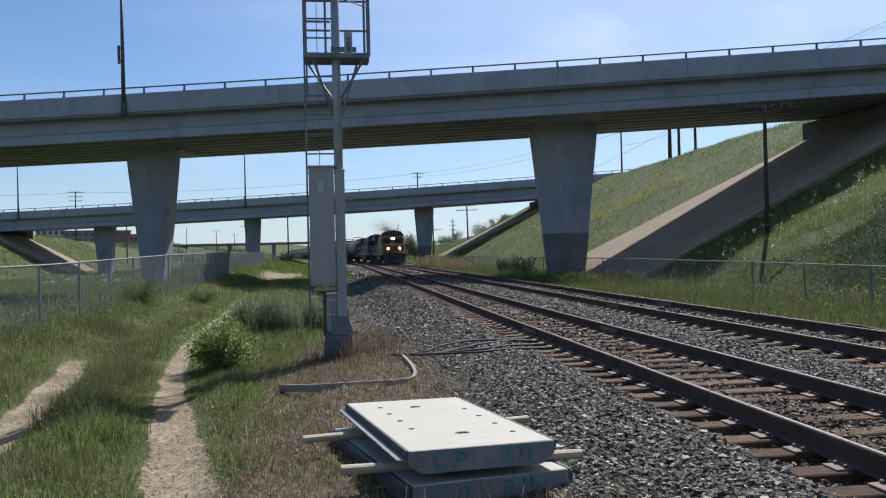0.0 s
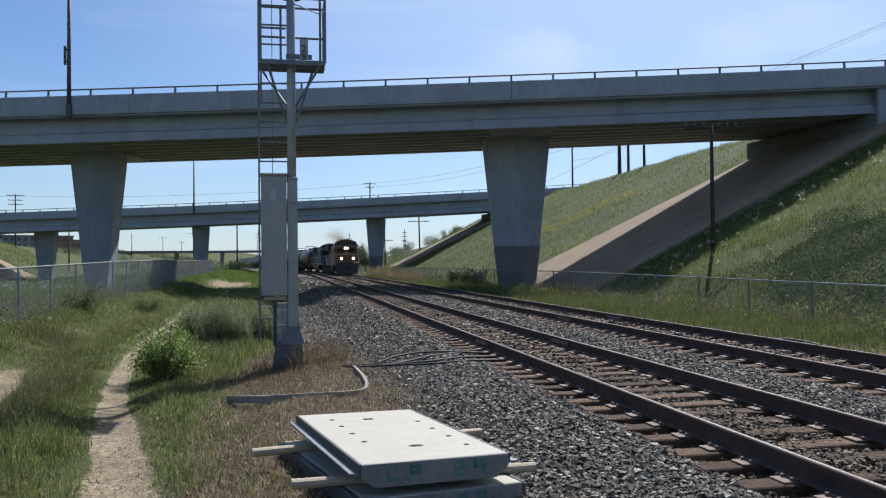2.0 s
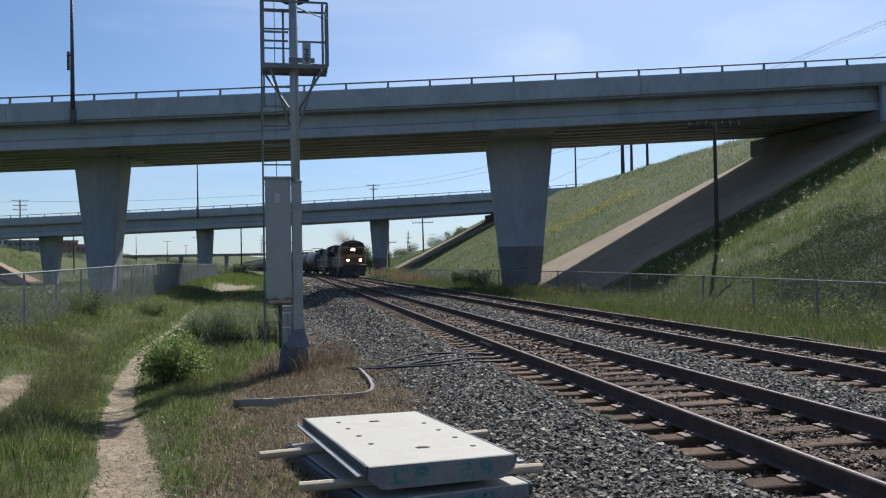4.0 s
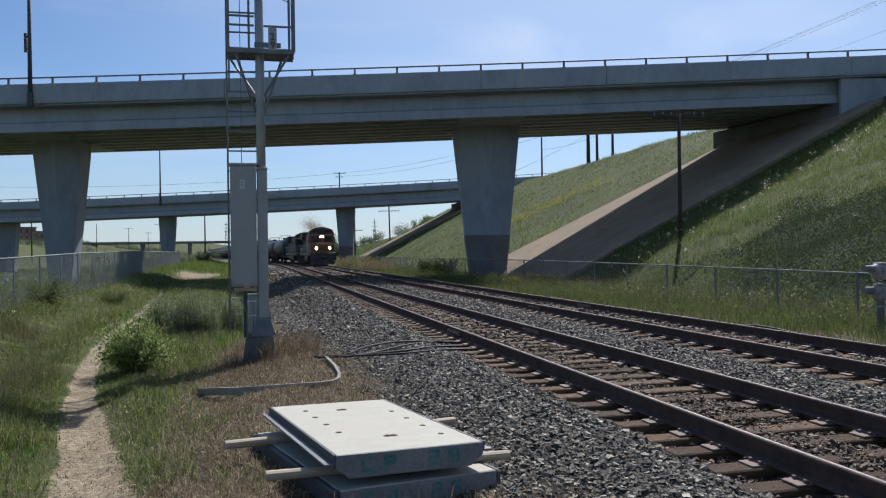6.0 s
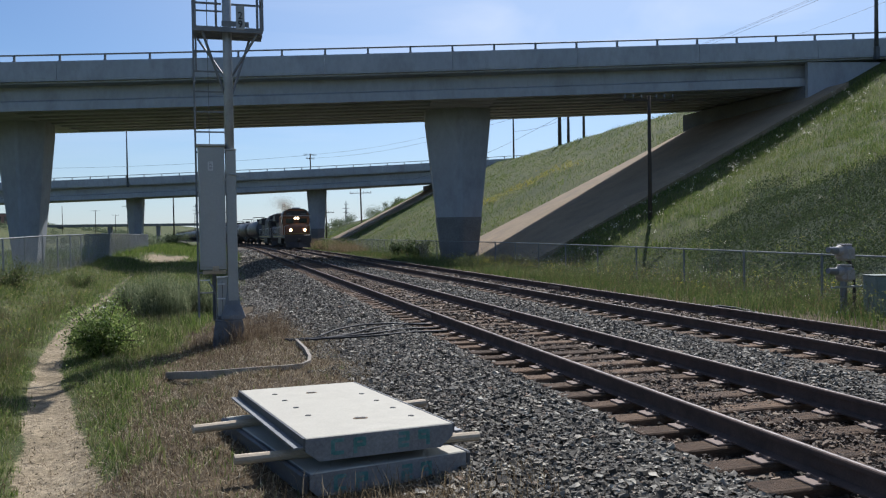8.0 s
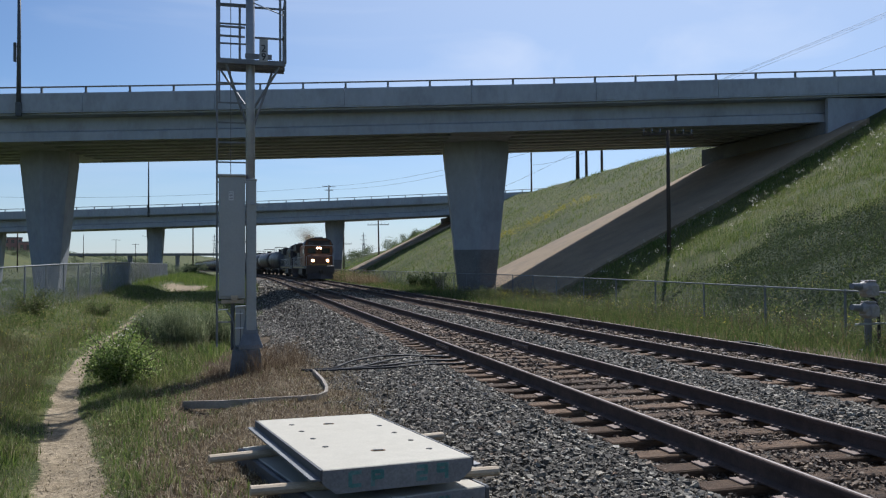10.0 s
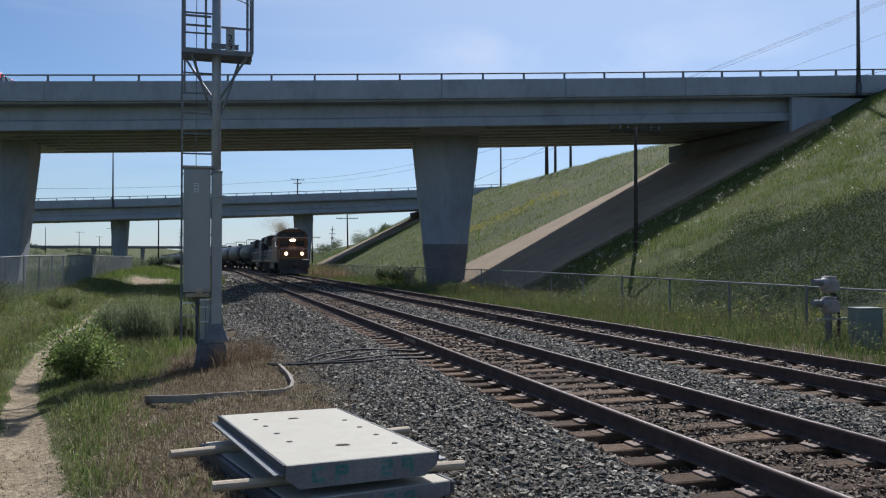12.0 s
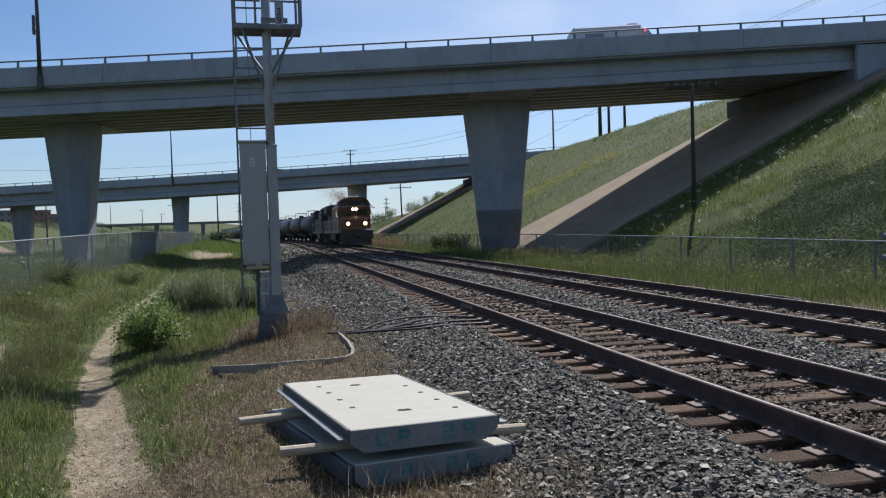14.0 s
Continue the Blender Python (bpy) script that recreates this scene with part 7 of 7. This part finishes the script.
# ---- trees ----
def build_tree(x, y, height, rad, seed, label):
    r = np.random.RandomState(seed)
    t = thing("tree", label, "tree", pose(x, y, float(ground_z(x, y)) - 0.1), "background trees")
    bm = bmesh.new()
    tube(bm, [(0, 0, 0), (0.1, 0, height * 0.3), (0.0, 0.1, height * 0.62)], 0.14, 7)
    P = []
    for k in range(13):
        a, u = r.uniform(0, 2 * math.pi), r.uniform(0.08, 0.6)
        l = rad * r.uniform(0.5, 1.0)
        tip = Vector((math.cos(a) * l, math.sin(a) * l, height * (u + r.uniform(0.08, 0.34))))
        tube(bm, [(0, 0, height * u), (tip.x * 0.5, tip.y * 0.5, (height * u + tip.z) / 2 + 0.1), tip], 0.05, 5)
        c = r.randn(330, 3) * np.array([rad * 0.26, rad * 0.26, height * 0.085])
        P.append(np.array(tip) + c)
    part("trunk", bm, POLE_WOOD, t)
    v, f = leaves(np.concatenate(P), 0.26, seed + 1)
    tagged(part("crown", raw_mesh("crown", v, f, FAR_LEAF), None, t), kind="stuff")


for k, (x, y, h, rad) in enumerate(((15.6, 171, 7.0, 2.6), (18.0, 174, 6.2, 2.2), (13.5, 178, 5.6, 2.2), (49.0, 229, 5.0, 2.2), (51.5, 231, 5.6, 2.4), (54.0, 229, 5.2, 2.4))):
    build_tree(x, y, h, rad, 201 + k, "leafy green tree beyond the distant bridge")


def far_woods(name, label, n, box4, height, size, seed):
    r = np.random.RandomState(seed)
    cx, cy = r.uniform(box4[0], box4[1], n), r.uniform(box4[2], box4[3], n)
    hgt = height * np.clip(0.7 + 0.7 * wobble(cx, cy, 30, seed), 0.2, 1.4)
    P = np.repeat(np.stack([cx, cy, ground_z(cx, cy) + hgt * 0.25], -1), 60, 0) + r.randn(n * 60, 3) * np.repeat(np.stack([hgt * 0.5, hgt * 0.5, hgt * 0.2], -1), 60, 0)
    v, f = leaves(P, size, seed + 1)
    return tagged(new(name, raw_mesh(name, v, f, FAR_LEAF)), label, "woods", kind="stuff")


far_woods("far_woods", "dark line of distant trees", 420, (-260, 160, 520, 680), 5.0, 1.0, 231)
far_woods("far_woods", "dark scrub beside the curve of the line", 120, (-42, -18, 170, 330), 1.8, 0.4, 234)
far_woods("far_woods", "low trees beyond the distant bridge", 60, (14, 34, 178, 260), 2.0, 0.4, 237)


def wood_line(label, a, b, n, height, seed):
    """A ragged line of bushy trees from a to b."""
    r = np.random.RandomState(seed)
    u = r.rand(n)
    cx, cy = a[0] + (b[0] - a[0]) * u + r.randn(n) * 1.5, a[1] + (b[1] - a[1]) * u + r.randn(n) * 3
    hgt = (height[0] + (height[1] - height[0]) * u) * r.uniform(0.5, 1.1, n)
    P = np.repeat(np.stack([cx, cy, ground_z(cx, cy) + hgt * 0.5], -1), 150, 0) + r.randn(n * 150, 3) * np.repeat(np.stack([hgt * 0.22, hgt * 0.22, hgt * 0.24], -1), 150, 0)
    v, f = leaves(P, 0.3, seed + 1)
    return tagged(new("far_woods", raw_mesh("far_woods", v, f, FAR_LEAF)), label, "woods", kind="stuff")


wood_line("low grey-green woods beyond the distant bridge", (31, 262), (57, 232), 60, (3.2, 4.2), 241)
wood_line("dark scrub beside the line under the distant bridge", (-6, 150), (-24, 175), 46, (2.4, 2.6), 243)
wood_line("dark scrub along the far side of the line", (-75, 262), (-20, 250), 70, (3.0, 3.2), 251)
wood_line("scattered trees before the low bridge", (-58, 300), (-36, 300), 14, (4.5, 3.0), 245)
sward("rough_grass", "rough green and straw-coloured weeds beyond the bridge", (-16.0, 1.4, 62.0, 150.0), 60000, (0.2, 0.65), (0.03, 0.055), SLOPE_GRASS, 247, lambda x, y: 1 - np.clip(1.5 * path_amount(x, y), 0, 1), None, 2.2)
def off_paving(x, y):
    o = (x - 5.0) * far.n.x + (y - 141.0) * far.n.y
    return 1.0 - ((o > -4.2) & (o < 12.8) & (x < -46.0)) + 0.0 * x


sward("rough_grass", "rough grass on the opposite embankment", (-75.0, -16.0, 60.0, 200.0), 60000, (0.3, 0.7), (0.06, 0.12), SLOPE_GRASS, 249, off_paving, None, 4.0)

leaf_patch("grass_seed", "pale ripe seed heads flecking the meadow grass", "grass", (-7.6, -0.4, 4.5, 25.0), 24000, 0.28, 0.02, STRAW, 261, lambda x, y: green_cover(x, y) * np.clip(0.4 + 0.9 * wobble(x, y, 0.9, 263), 0, 1), 0.06)
leaf_patch("grass_seed", "pale ripe seed heads in the grass towards the bridge", "grass", (-8.0, 0.4, 22.0, 44.0), 7000, 0.35, 0.03, STRAW, 265, green_cover, 0.1)
leaf_patch("grass_seed", "pale ripe seed heads among the weeds along the boundary fence", "grass", (-11.0, -5.8, 12.0, 42.0), 11000, 0.85, 0.032, STRAW, 271, lambda x, y: np.clip(0.4 + 0.9 * wobble(x, y, 1.6, 273), 0, 1), 0.15)
leaf_patch("grass_seed", "pale ripe seed heads among the verge weeds", "grass", (11.3, 18.5, 9.0, 46.0), 4500, 0.75, 0.022, STRAW, 267, lambda x, y: step(11.3, 12.2, x), 0.12)
leaf_patch("grass_seed", "pale ripe seed heads on the cutting slope", "grass", (18.5, 40.0, 22.0, 46.0), 9000, 0.4, 0.035, STRAW, 269, lambda x, y: on_slope(x, y) * (1 - 0.7 * shrub_amount(x, y)), 0.1)


# ---- what moves ----
def motions():
    for ob, back in ((LEAD, 0.0), (SECOND, 23.4)):
        walk(ob, [(0.5 * k, track_pose(1, lead_y(0.5 * k) + back)) for k in range(29)])
    for i, car in enumerate(TANK_CARS):
        walk(car, [(1.0 * k, track_pose(1, lead_y(1.0 * k) + 53.4 + 17.5 * i)) for k in range(15)])
    for w, y in rolling:
        walk(w, [(0.2 * k, pose(0, y, WHEEL_R, math.degrees((111.1 - lead_y(0.2 * k)) / WHEEL_R) % 360, 0, 0)) for k in range(71)])
    walk(TRUCK, [(1.0 * k, truck_pose(1.0 * k)) for k in range(15)])
    for ob, k in PUFFS:
        rows = []
        for j in range(15):
            y = lead_y(1.0 * j) + 9.4
            rows.append((1.0 * j, pose(TRACKS[1] - 0.25 * k, y + 1.2 * k + 0.4 * math.sin(1.3 * j + k), RAIL_Z + 4.75 + 0.42 * k + 0.12 * math.sin(2.1 * j + 2 * k), 0, 0, 12 * j + 40 * k)))
        walk(ob, rows)


motions()
